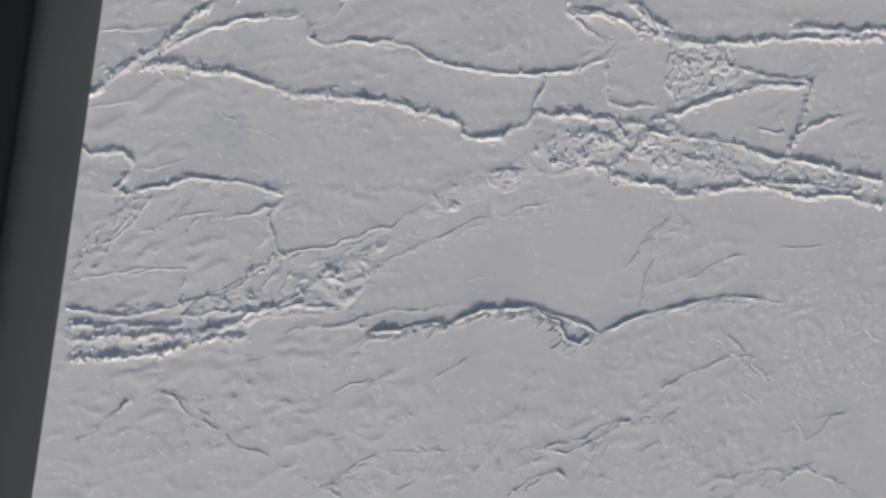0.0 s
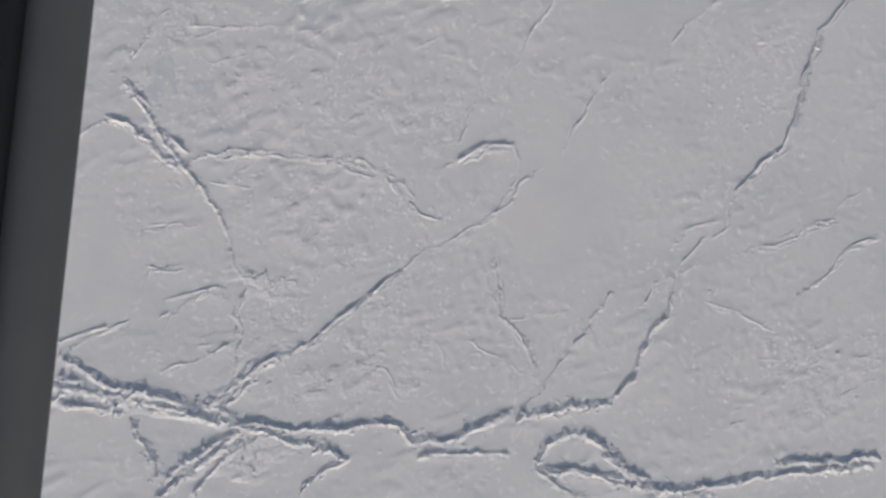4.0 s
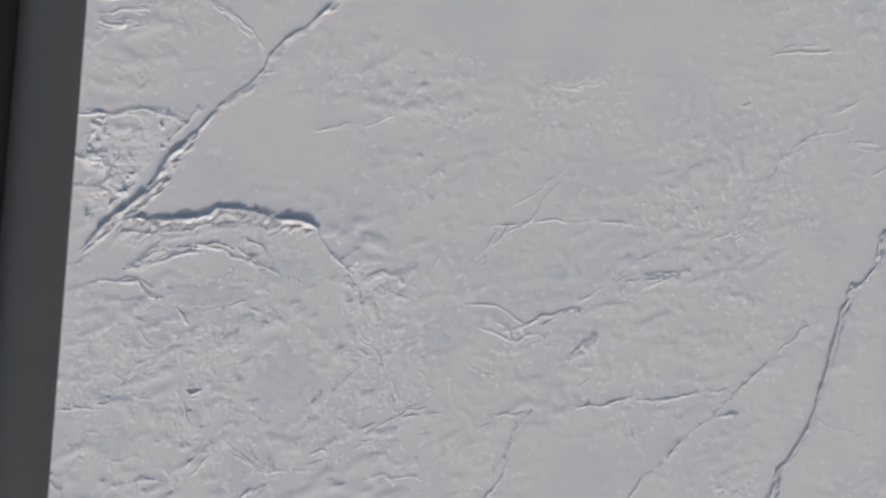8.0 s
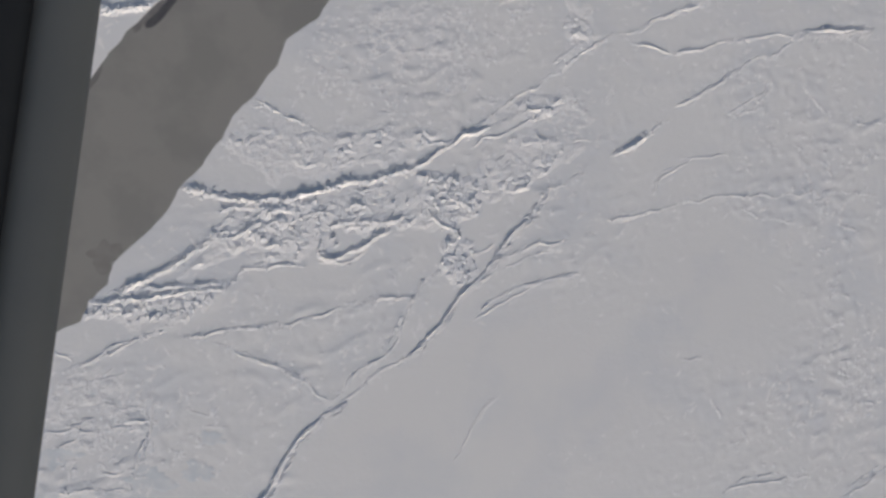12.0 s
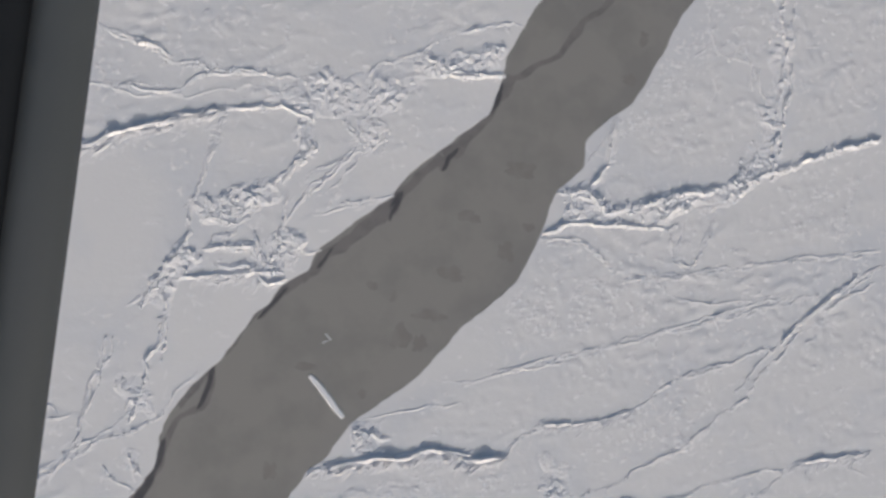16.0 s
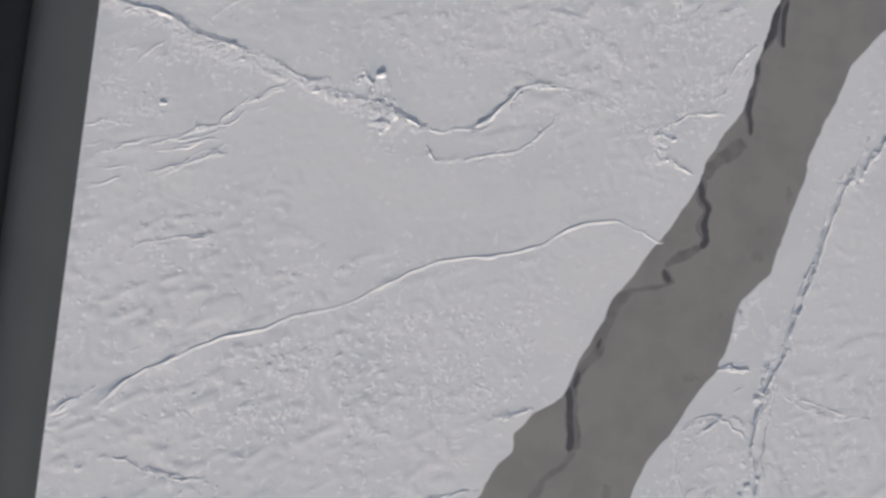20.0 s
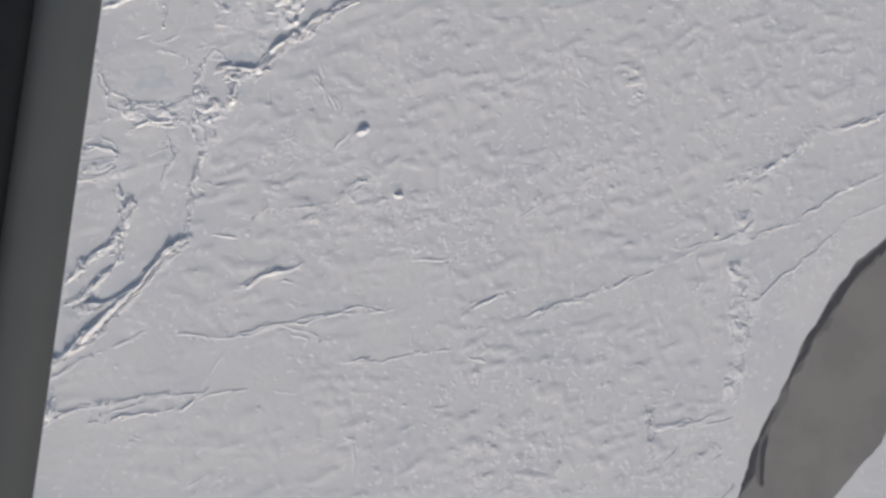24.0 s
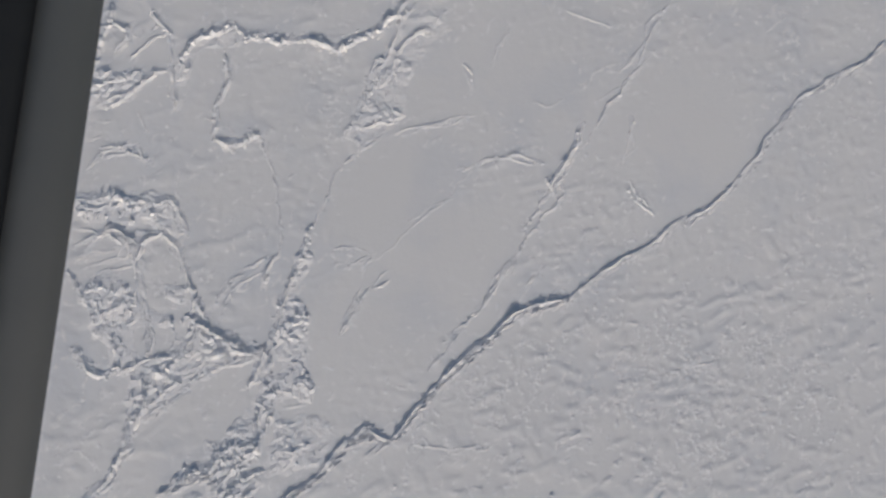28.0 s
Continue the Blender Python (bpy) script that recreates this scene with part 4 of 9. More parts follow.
ridge("A", [(-25.8, 97.4), (-15.6, 97.3), (-5.3, 96.3), (5.1, 97), (15.3, 100.4), (21.6, 100), (26.5, 95), (35.4, 95.7), (44.2, 99), (53, 103.2), (58.3, 106.3)])
ridge("B", [(28.7, 90.8), (37.6, 91.4), (46.6, 92.9), (57.6, 92.7)])
ridge("B", [(7.6, 88.5), (1, 85.4), (-5.5, 80.7)])
ridge("C", [(58.3, 106.3), (65.3, 111.4), (70.3, 119.1), (75.4, 126.9), (80.4, 134.7), (84.6, 142.5), (89.1, 146.7)])
ridge("A", [(58.5, 103.6), (65.8, 106), (75, 108.5), (84.5, 109.2), (90.1, 111.5)])
ridge("B", [(91, 112.5), (97.2, 119.5), (99.4, 128.9), (102, 132.9)])
ridge("C", [(102, 132.9), (108.3, 140.1), (108.6, 148.6), (109, 156.2), (115.4, 164.4), (124.9, 171.2), (128, 184.1)])
ridge("F", [(128, 184.1), (135.5, 193.7), (144.3, 201.6), (147.8, 210.9), (150, 223), (152.3, 235.3)])
ridge("A", [(66.9, 93.4), (71.3, 97.3), (77.7, 99.9), (85.4, 99.2), (91.5, 95), (95.8, 89.8)])
ridge("A", [(66.9, 93.4), (69.3, 88.1), (77, 85.9)])
ridge("A", [(91.3, 96.9), (97.7, 89.9), (105.7, 87.7)])
ridge("A", [(149.3, 94.2), (161.7, 95.6), (188.5, 98.7)])
ridge("A", [(-57.1, 96.7), (-53, 88.6), (-49.2, 83.8), (-49.5, 78.7)])
ridge("C", [(-78.1, 114.3), (-73.8, 118.1), (-67.7, 121.2), (-60.7, 123.8)])
ridge("B", [(-70, 198.1), (-64.4, 191), (-59.7, 185.5), (-55.7, 179.1), (-50.2, 173.7), (-43.5, 165.8), (-38.8, 160.2), (-34.6, 151.9)])
ridge("C", [(-34.6, 151.9), (-31.2, 143.6), (-27.4, 139.6)])
ridge("C", [(-74.3, 184.5), (-67.7, 183.6), (-62.3, 179.1), (-56.7, 172.9), (-51.7, 172.6)])
ridge("C", [(-84.6, 175.4), (-79.5, 180.3), (-74.3, 184.5)])
ridge("C", [(-50.2, 173.7), (-43.9, 178), (-34, 180.1), (-23.8, 180.5), (-13.4, 180), (-4.6, 180.2), (2.5, 179.3), (11.6, 177.7), (15.8, 171.9), (20.7, 167)])
ridge("F", [(37.1, 188.1), (41.6, 190), (48, 191.4)])
ridge("C", [(29.4, 181.7), (38.2, 185.9), (49, 190.6)])
ridge("D", [(-27.4, 139.6), (-21.5, 139.3), (-13.2, 142.8)])
ridge("D", [(-36.5, 137.8), (-42.8, 133.8), (-48.9, 128), (-51.6, 122.6)])
ridge("C", [(-50.4, 110.8), (-37.8, 117), (-30, 122.9), (-30.9, 131.5), (-27.4, 139.6)])
ridge("D", [(48.2, 157.3), (51, 146.6), (52.9, 135.8), (58.2, 129), (65.5, 120.5)])
ridge("D", [(137.7, 164.9), (148, 166.9), (153.7, 174.4), (163.9, 179.4), (169.8, 186), (178, 191.9)])
ridge("C", [(153.3, 151), (161.2, 157.6), (167.3, 162.1), (171.1, 168.4), (183.2, 173.6)])
ridge("D", [(118.7, 147.7), (131.1, 145), (143.9, 138.6)])
ridge("D", [(33.8, 194.2), (36.8, 201.9)])
ridge("D", [(53, 134.9), (63.1, 137.7), (74.3, 139.7)])
ridge("D", [(-57.6, 141.7), (-48.6, 141.8)])
ridge("D", [(-14.1, 151.5), (-7.7, 157.5)])
ridge("D", [(0, 113.3), (6.5, 119.1), (15.5, 117.2), (21.5, 109.7)])
ridge("D", [(151.6, 174.1), (143.6, 169.4)])
ridge("D", [(157.3, 126.3), (165.2, 132.7)])
ridge("D", [(168.6, 115.6), (176.6, 122), (186.7, 124.8)])
ridge("C", [(-58, 152.8), (-53.1, 153.9)])
ridge("D", [(-58.5, 142.5), (-53.5, 140.9), (-47.1, 142.8)])
ridge("C", [(-52.6, 132.8), (-39.8, 136.6), (-33.2, 138.2)])
ridge("D", [(129.6, 164), (137.8, 163.9), (145.8, 167.7)])
ridge("C", [(147.6, 171.7), (155.8, 174.6), (166.1, 177.7)])
ridge("F", [(179.7, 308), (175.9, 297.4), (172.4, 282.8), (168.9, 270.4), (167.2, 262.3), (162.5, 252.9), (154.6, 242.3), (152.2, 231.3), (149.4, 225.3)])
ridge("C", [(169.4, 296.5), (157.1, 286.9), (147.1, 276.7), (137.2, 267.7), (127.5, 258.8), (117.9, 249.1), (106.5, 239.3), (99.3, 229.1)])
ridge("C", [(81.3, 260.1), (89.1, 261), (96.8, 263.9), (108.7, 264.3), (120.7, 266.7), (135.1, 268.4)])
ridge("D", [(67.9, 258.6), (64.5, 252.6), (57.9, 240.7), (53.2, 229.2), (48.7, 216)])
ridge("D", [(167.3, 261.3), (176.1, 258.3), (184.4, 258.3)])
ridge("C", [(-82.5, 247.6), (-81.1, 241), (-78.2, 236.3), (-72.2, 231.9), (-69.5, 228.8)])
ridge("C", [(-68.7, 205.2), (-65.9, 208.8), (-62.4, 214.2), (-59.1, 221.3)])
ridge("D", [(-53.3, 212.6), (-45.4, 215), (-35.7, 217.7), (-29.1, 218.3)])
ridge("D", [(-17.1, 216.9), (-10.7, 221), (-5.8, 224.2)])
ridge("D", [(-21.3, 242.8), (-15.7, 238.1), (-11.8, 233.2), (-16.4, 227.5)])
ridge("D", [(-37.5, 235.7), (-31.7, 245.1)])
ridge("D", [(-4.8, 251.8), (0.1, 256), (4.9, 261.9), (11.3, 270), (16.3, 274.3)])
ridge("D", [(19.6, 267.4), (22.2, 258.6)])
ridge("D", [(46.9, 283.9), (58.6, 279.9), (70, 281.4)])
ridge("C", [(78.2, 274.9), (87.4, 283.7)])
ridge("D", [(24.4, 286.4), (27.6, 291.5)])
ridge("D", [(-71.9, 252.4), (-63.8, 252.5), (-57.5, 254.2)])
ridge("D", [(-63.5, 232.8), (-59.5, 241.8), (-55, 245.8)])
ridge("D", [(13.5, 244.9), (20.1, 251.1), (27.2, 253.8), (39.8, 256.2)])
ridge("D", [(35.6, 240.1), (44.2, 248.4), (55, 253.3)])
ridge("D", [(-3.5, 237.7), (4.9, 241.3), (6.4, 235.2)])
ridge("D", [(15.8, 218.3), (24.4, 222.7)])
ridge("D", [(-53.5, 230.5), (-47.1, 232), (-37.1, 232.3)])
ridge("D", [(-39.5, 256.4), (-37, 248)])
ridge("D", [(-51.8, 263.6), (-40.5, 266.8)])
ridge("D", [(133.3, 233.4), (138.3, 236.8)])
ridge("D", [(44.1, 272.4), (53.8, 268)])
ridge("D", [(-54.6, 275.4), (-49.2, 270.9)])
ridge("D", [(-26.9, 266.8), (-13.6, 272.2)])
ridge("C", [(-70.2, 205), (-68.5, 203.5)])
ridge("D", [(-73.4, 251.3), (-63.9, 253.4), (-58.9, 252.3)])
ridge("D", [(-66.4, 246.2), (-61.4, 244.2)])
ridge("D", [(-64.6, 243.8), (-67, 235.8), (-69.6, 230.4)])
ridge("D", [(-55.3, 232), (-48.9, 233.6), (-47, 231.2)])
ridge("D", [(-24.5, 240.7), (-17.4, 237.9), (-11.9, 235), (-8.6, 236.2)])
ridge("D", [(-0.2, 239.8), (4.9, 242.2)])
ridge("D", [(16.5, 251.6), (13.4, 245.8), (20.6, 245.7)])
ridge("D", [(14.4, 234.3), (21.5, 235.9), (25.3, 233.6)])
ridge("D", [(-80.5, 227.6), (-72.3, 225.1)])
ridge("D", [(-56.2, 257.8), (-53.6, 265.1), (-48.8, 266.6)])
ridge("D", [(8.7, 278.8), (14.5, 275), (17.5, 270.8)])
ridge("D", [(11.5, 268.2), (8.4, 262.4)])
ridge("D", [(19.3, 271), (22.8, 262.4), (24.1, 258)])
ridge("D", [(23.4, 255.1), (28.7, 257.6), (34, 260.1)])
ridge("F", [(4.1, 400.4), (-0.7, 395.1), (-4.5, 388.3), (-5.7, 382.7), (-11.1, 375.7), (-17.4, 369.5), (-22.8, 363.6), (-25.5, 357.1), (-32.2, 349.4), (-38.1, 342.7), (-43.8, 334.4)])
ridge("E", [(-43.8, 334.4), (-49.5, 327.9), (-53.4, 319.2), (-58.3, 313.7), (-63.2, 308.3), (-67.3, 303.1), (-70.5, 297.9)])
ridge("E", [(-60.9, 308.5), (-55.4, 308.2), (-49.1, 307.9), (-42.9, 309.2), (-36.6, 310.6), (-35.3, 313.2), (-28.8, 313.8), (-22.1, 312.6), (-15.4, 311.5), (-7.8, 311.6), (-4.3, 309.8)])
ridge("F", [(-62.7, 303.5), (-53.4, 303.9), (-44.2, 305.8), (-36.4, 308.1), (-28.4, 309.6), (-20.1, 308.5)])
ridge("C", [(-4.2, 309), (0.8, 301.6), (6.3, 296.8), (13.4, 295.6), (23.8, 297.1)])
ridge("B", [(-74.6, 337), (-67.8, 337.7), (-63.3, 339.9), (-57.2, 340.9), (-51.5, 339.5), (-46.5, 337.5)])
ridge("C", [(-53, 330.9), (-48.6, 334.7), (-44.4, 340.3), (-40, 345)])
ridge("C", [(-73.3, 324.7), (-67.3, 326.1), (-61.7, 324.2)])
ridge("C", [(-72.6, 317.4), (-65.7, 318)])
ridge("C", [(-58.6, 293.9), (-53, 299.3), (-43.7, 300.8), (-34.2, 302.4), (-27.5, 300.3), (-20.5, 295.8)])
ridge("D", [(-44.8, 378), (-37.7, 372.1), (-25.2, 363.2)])
ridge("C", [(-62.3, 345), (-58.5, 353.9), (-61.8, 356)])
ridge("D", [(49.4, 316), (58.5, 318.6), (69.8, 320.4), (85.2, 321.2), (99.1, 321.6)])
ridge("D", [(41.7, 297.5), (46.4, 307.6), (51.4, 314.3)])
ridge("D", [(22, 317.3), (28.2, 328.5), (33.1, 335.2)])
ridge("D", [(157.8, 356.5), (149.5, 347.8), (141.7, 335.3), (138.1, 325.2), (135.6, 313.5)])
ridge("F", [(177.4, 304.8), (182.9, 308.1), (189.2, 316.5), (189.8, 325.6), (197.1, 332.2)])
ridge("D", [(75.9, 290.7), (85.1, 296.8), (94.5, 302.9), (108.3, 305.8), (118.3, 308.4)])
ridge("D", [(66.4, 364.6), (74.2, 364.6), (81.8, 367.4)])
ridge("D", [(135.5, 365), (131.6, 359.6)])
ridge("D", [(110.4, 334.3), (114.8, 329)])
ridge("D", [(116.7, 331.1), (122.5, 322)])
ridge("D", [(-77, 367.5), (-60.1, 369.9)])
ridge("D", [(-75.1, 363.6), (-59.6, 364.8)])
ridge("D", [(-79, 371.5), (-66.6, 372.3)])
ridge("D", [(-62.6, 378.9), (-49.9, 379.9)])
ridge("D", [(21.6, 364.7), (18.8, 354.4), (15.8, 348.7)])
ridge("D", [(52.8, 319.9), (67, 332.1), (74.3, 337.5)])
ridge("D", [(125.9, 318.5), (138.2, 323.3)])
ridge("D", [(142.9, 384.7), (155.9, 387.4), (176, 391)])
ridge("D", [(175.6, 356.4), (195.6, 359.5)])
ridge("D", [(5.8, 342.2), (15.8, 348.7)])
ridge("D", [(-70.1, 286.6), (-58.3, 290.7), (-50.3, 287.9)])
ridge("D", [(-42, 283.5), (-34, 283.2), (-26.2, 286.1)])
ridge("D", [(17.5, 288.9), (24.1, 292.8), (27.1, 300)])
ridge("D", [(30.9, 296.7), (33.7, 306.7)])
ridge("D", [(152.9, 400.1), (148.2, 405.5)])
ridge("F", [(3.4, 398.9), (6.5, 402.6), (12.9, 407.5)])
ridge("C", [(12.9, 407.5), (17.7, 412.3), (24.3, 418.2), (31.1, 422.4)])
ridge("F", [(31.1, 422.4), (37.8, 429.3), (42.7, 437.1), (47.6, 445), (53.7, 451.3), (58.8, 459.3), (63, 466.5), (67.6, 470.9), (70.9, 478)])
ridge("C", [(70.9, 478), (77.5, 482.8), (85.3, 486.8)])
ridge("B", [(95, 494.1), (100.9, 498), (106.9, 502.9)])
ridge("C", [(106.9, 502.9), (112.9, 507.9)])
ridge("C", [(9.4, 408), (14, 414.6), (20.6, 419.6), (26.3, 425.5), (28.4, 432.9), (31.4, 440.4), (35.3, 447.2), (41.4, 451.6), (48.6, 455.3), (55.8, 460.8)])
ridge("C", [(-35.3, 423.5), (-25.9, 426.2), (-16.2, 428.4), (-3, 431.2), (3.7, 432.8), (10.2, 437.1), (20.7, 439.2), (31.2, 442.2)])
ridge("D", [(-27.2, 423.5), (-20.3, 419.9), (-11.8, 417.3), (-3.2, 414.7), (4.1, 410.2), (7.7, 407.9)])
ridge("A", [(-39.7, 468.4), (-33.1, 467.3), (-26.5, 466.5), (-18.2, 466.9), (-9.9, 468.1), (-3.2, 469.9), (5.1, 473.9), (13.8, 476.4), (24.3, 479.8), (27.8, 480.9)])
ridge("B", [(27.8, 480.9), (34.7, 487.5), (41.7, 493.3), (50.7, 498.6)])
ridge("B", [(-30.1, 461.7), (-22.9, 463.6), (-13, 465)])
ridge("B", [(-55.9, 433.7), (-51, 438.5), (-43.5, 442.8), (-36.2, 448.8), (-28.7, 455.8), (-22.4, 458.4), (-16.1, 462.8)])
ridge("B", [(-62.5, 431.3), (-55.1, 433.8), (-42.8, 435.6), (-33.5, 437.7), (-25.4, 438.7)])
ridge("C", [(-25.4, 438.7), (-21.1, 444.7), (-14.6, 446.4), (-8.1, 449)])
ridge("B", [(1.4, 457.3), (1.9, 452), (5.6, 450.2), (12.2, 454.2), (18.8, 459.6), (22.2, 461.9)])
ridge("B", [(2.8, 461), (11.4, 462.7), (20.2, 464.3), (27.2, 467.1)])
ridge("B", [(32.6, 468.8), (38.4, 465), (44.2, 463)])
ridge("C", [(-58, 417), (-52.2, 420), (-46.3, 423.2), (-40.5, 428)])
ridge("D", [(50.3, 435.2), (61.2, 441.9), (72.2, 449.8), (85.8, 453.3)])
ridge("D", [(60.3, 453), (71.4, 459.1), (79.2, 461)])
ridge("C", [(94.5, 472.6), (104.7, 475), (113, 477.1)])
ridge("D", [(113, 477.1), (123.4, 481.6), (138.5, 485.7), (151.9, 486.6), (172.4, 490.5)])
ridge("C", [(98, 467.3), (101.7, 473.6)])
ridge("D", [(109.4, 482.5), (113.1, 490), (122.4, 495.4)])
ridge("D", [(53.8, 404.6), (58.2, 408.6), (61.6, 412.5)])
ridge("D", [(-64.9, 396.8), (-54.1, 394.4)])
ridge("D", [(-51.5, 397.9), (-40.7, 398.8)])
ridge("D", [(-65, 390.4), (-55.3, 391.1)])
ridge("D", [(-63.7, 413.1), (-58, 417)])
ridge("D", [(185.1, 516.6), (201.6, 519.3)])
ridge("D", [(182.5, 480.5), (189.8, 477.3)])
ridge("D", [(127.2, 427.8), (133.4, 430.4)])
ridge("D", [(187.5, 435.6), (185.8, 425.2)])
ridge("D", [(146, 406), (152.4, 409.4)])
ridge("D", [(158.3, 456.9), (163.1, 453.4)])
ridge("D", [(-66.1, 408), (-55.8, 410.6), (-48.4, 413)])
ridge("D", [(-33.2, 402.7), (-23.4, 401)])
ridge("F", [(-0, 537.2), (8.5, 539.4), (17.1, 541.7), (27.8, 543.6), (38.7, 544.9), (46.1, 545.3), (53.7, 543.7), (62.1, 545.4)])
ridge("B", [(12.7, 550.7), (18.2, 549.6), (25.5, 548.8)])
ridge("C", [(62.1, 545.4), (66.5, 550.3), (73.9, 554.9)])
ridge("F", [(71.9, 555.6), (83.6, 556.2), (93.4, 558.4), (104.3, 562.1)])
ridge("C", [(104.3, 562.1), (111, 567.5), (116.9, 572.2), (129.3, 575.8), (141.8, 581.5), (154.5, 586.3)])
ridge("C", [(195.1, 618.9), (176.1, 606.8), (159.6, 591.3), (145.6, 578.1), (139.9, 570.1)])
ridge("C", [(190.3, 612.0), (178.4, 605.0), (163.9, 592.0), (148.9, 576.4), (144.2, 568.5), (134.3, 561.2), (130.6, 555.8)])
ridge("B", [(184.5, 613.5), (167.7, 600.5), (155.5, 587.9)])
ridge("C", [(93.3, 534.6), (101.1, 538.3), (110.7, 545.2), (120.8, 549.3), (128.6, 556.1), (134.6, 561.7)])
ridge("C", [(95.4, 533.9), (103.5, 533.3), (112.7, 532.4), (123.9, 535.1), (136.2, 539.4), (150.9, 544), (163.9, 546.4)])
ridge("F", [(163.8, 547.4), (177.1, 549.9), (192.4, 552.7)])
ridge("C", [(119.2, 515.4), (125.1, 519.8), (135, 527.6), (145.1, 534.5), (153.6, 537.3), (159.7, 544)])
ridge("C", [(93.6, 494.4), (102.2, 498.8), (113.6, 508.3)])
ridge("C", [(29.3, 489.2), (36.3, 490.7), (45.1, 494.1), (51.8, 501.8), (60.5, 509.9), (69.4, 516.3), (76.6, 522.5), (83.8, 529.8), (91.3, 535.3)])
ridge("C", [(45.4, 491.4), (54.2, 495.7), (63.2, 501), (72.1, 507.3), (79.5, 511.7)])
ridge("D", [(36.7, 566.7), (47.8, 567.4), (60.8, 572), (77.9, 577.3), (89.5, 581.9), (109.5, 587.7), (130, 594.8), (155.5, 604.7)])
ridge("D", [(15.9, 554.7), (33.8, 558), (48.4, 560.9)])
ridge("D", [(138.1, 513.4), (146.4, 516.1), (152.3, 524.4)])
ridge("D", [(177.1, 549.9), (192.9, 544.6)])
ridge("C", [(-76.6, 527.4), (-73.1, 530.3), (-66.5, 541.2), (-63.1, 553.5), (-61.1, 564.1), (-58.9, 573)])
ridge("B", [(-51.4, 548.3), (-49.3, 558.9), (-49.4, 567.6), (-46, 573.3), (-45.1, 580.5)])
ridge("C", [(-76.3, 531.6), (-66.1, 537.9), (-58.8, 543.1), (-52.7, 545.6)])
ridge("B", [(-52.1, 539.7), (-48.5, 536.7), (-46.6, 533.6)])
ridge("A", [(-75.6, 519.2), (-65.5, 518.2), (-54.7, 520.4)])
ridge("C", [(-74.1, 512.8), (-65.3, 516.2), (-54.6, 519.4)])
ridge("C", [(-52.7, 545.6), (-43.6, 551.1), (-39.5, 558.6), (-35.1, 564.5)])
ridge("D", [(-78.7, 553), (-73.9, 552), (-70.6, 549.9)])
ridge("C", [(-23.1, 496.9), (-16.1, 494.1), (-3.9, 490)])
ridge("D", [(90.3, 510.8), (93.7, 517.7)])
ridge("D", [(165.2, 527.7), (177, 516.9)])
ridge("D", [(9.2, 513.8), (19.2, 520.2)])
ridge("D", [(4.7, 523.9), (14.8, 528.6), (21.8, 530.3)])
ridge("D", [(69.3, 496.1), (86.5, 497.5)])
ridge("E", [(-79, 625), (-70.9, 629.6), (-61.9, 634.2), (-52.7, 638.2), (-43.3, 641.8), (-35.3, 644.2)])
ridge("B", [(-35.3, 644.2), (-27, 645.4), (-18.7, 647.6), (-12.4, 644.9), (-8, 643.8)])
ridge("C", [(-35.2, 643.3), (-35.9, 634.5), (-38.4, 626.3), (-40.2, 620), (-41.9, 612.9), (-40.4, 606.2)])
ridge("B", [(-40.4, 606.2), (-43.7, 599), (-47.9, 593.4), (-49.7, 588.2)])
ridge("B", [(-47.4, 588.4), (-45.1, 581.9)])
ridge("C", [(-49.7, 588.2), (-56.3, 582.5)])
ridge("B", [(-12.4, 644.9), (-11.1, 639.8), (-8.8, 634.8), (-13.5, 629.7), (-18, 623.8), (-22.4, 617.1), (-26.1, 612.3)])
ridge("C", [(6.5, 638.7), (0.5, 628.9), (-6.1, 624.5), (-10.7, 618.6), (-13.3, 611.2), (-16.2, 605.6)])
ridge("C", [(0.6, 645), (8.3, 638.9), (13.9, 636.1), (15, 643.5)])
ridge("C", [(3.2, 618.5), (10, 621.2), (18.7, 624.1)])
ridge("B", [(-42.9, 592.3), (-36.6, 593.8), (-28.5, 594.7), (-20.3, 596.5), (-11.9, 596.5)])
ridge("B", [(-21.4, 606.8), (-19, 600.1), (-15.2, 596.1)])
ridge("B", [(-13.2, 609.5), (-8.6, 606.5), (-5.7, 603.3)])
ridge("C", [(-35.8, 601.6), (-27.7, 603.4), (-21.2, 605)])
ridge("D", [(-81.3, 645.8), (-69.6, 646.8), (-59.9, 644.9), (-45.5, 647), (-32.6, 650.8)])
ridge("B", [(31.3, 664.3), (38.7, 664.6), (46.2, 665.7)])
ridge("B", [(67.7, 616.3), (75.1, 620), (84.7, 622), (94.7, 622.3), (104.7, 622.5), (114.9, 623.7)])
ridge("A", [(72.2, 630.9), (81.9, 632.1), (90.3, 626.5), (98.2, 628.4), (108, 632.5), (118.1, 635.7), (130.4, 638.3), (138.7, 642.3), (153.4, 648.2), (161.9, 652.3), (174.9, 657.7), (190, 663.3)])
ridge("B", [(152.9, 685.4), (152.7, 673.2), (150.1, 662.8), (146.7, 650.3)])
ridge("C", [(140, 683.4), (144.3, 667.9), (144.3, 653.9)])
ridge("C", [(67.8, 615.4), (79.3, 616.7), (87.5, 612.9), (94, 606.1)])
ridge("D", [(96.2, 603.5), (110.1, 605.9), (124.3, 608.4), (140.8, 613.1), (159.9, 617.7), (192.7, 622.7)])
ridge("C", [(114.8, 611.2), (122.1, 611)])
ridge("D", [(116, 622.9), (115.8, 611.3)])
ridge("D", [(125.2, 624), (123, 612.1)])
ridge("D", [(114.7, 599.7), (131.3, 599.5), (145.9, 601.3), (160.8, 604.4)])
ridge("C", [(178.3, 607.1), (184.7, 611.8), (193, 617.7)])
ridge("D", [(176.5, 634), (182.3, 648.9)])
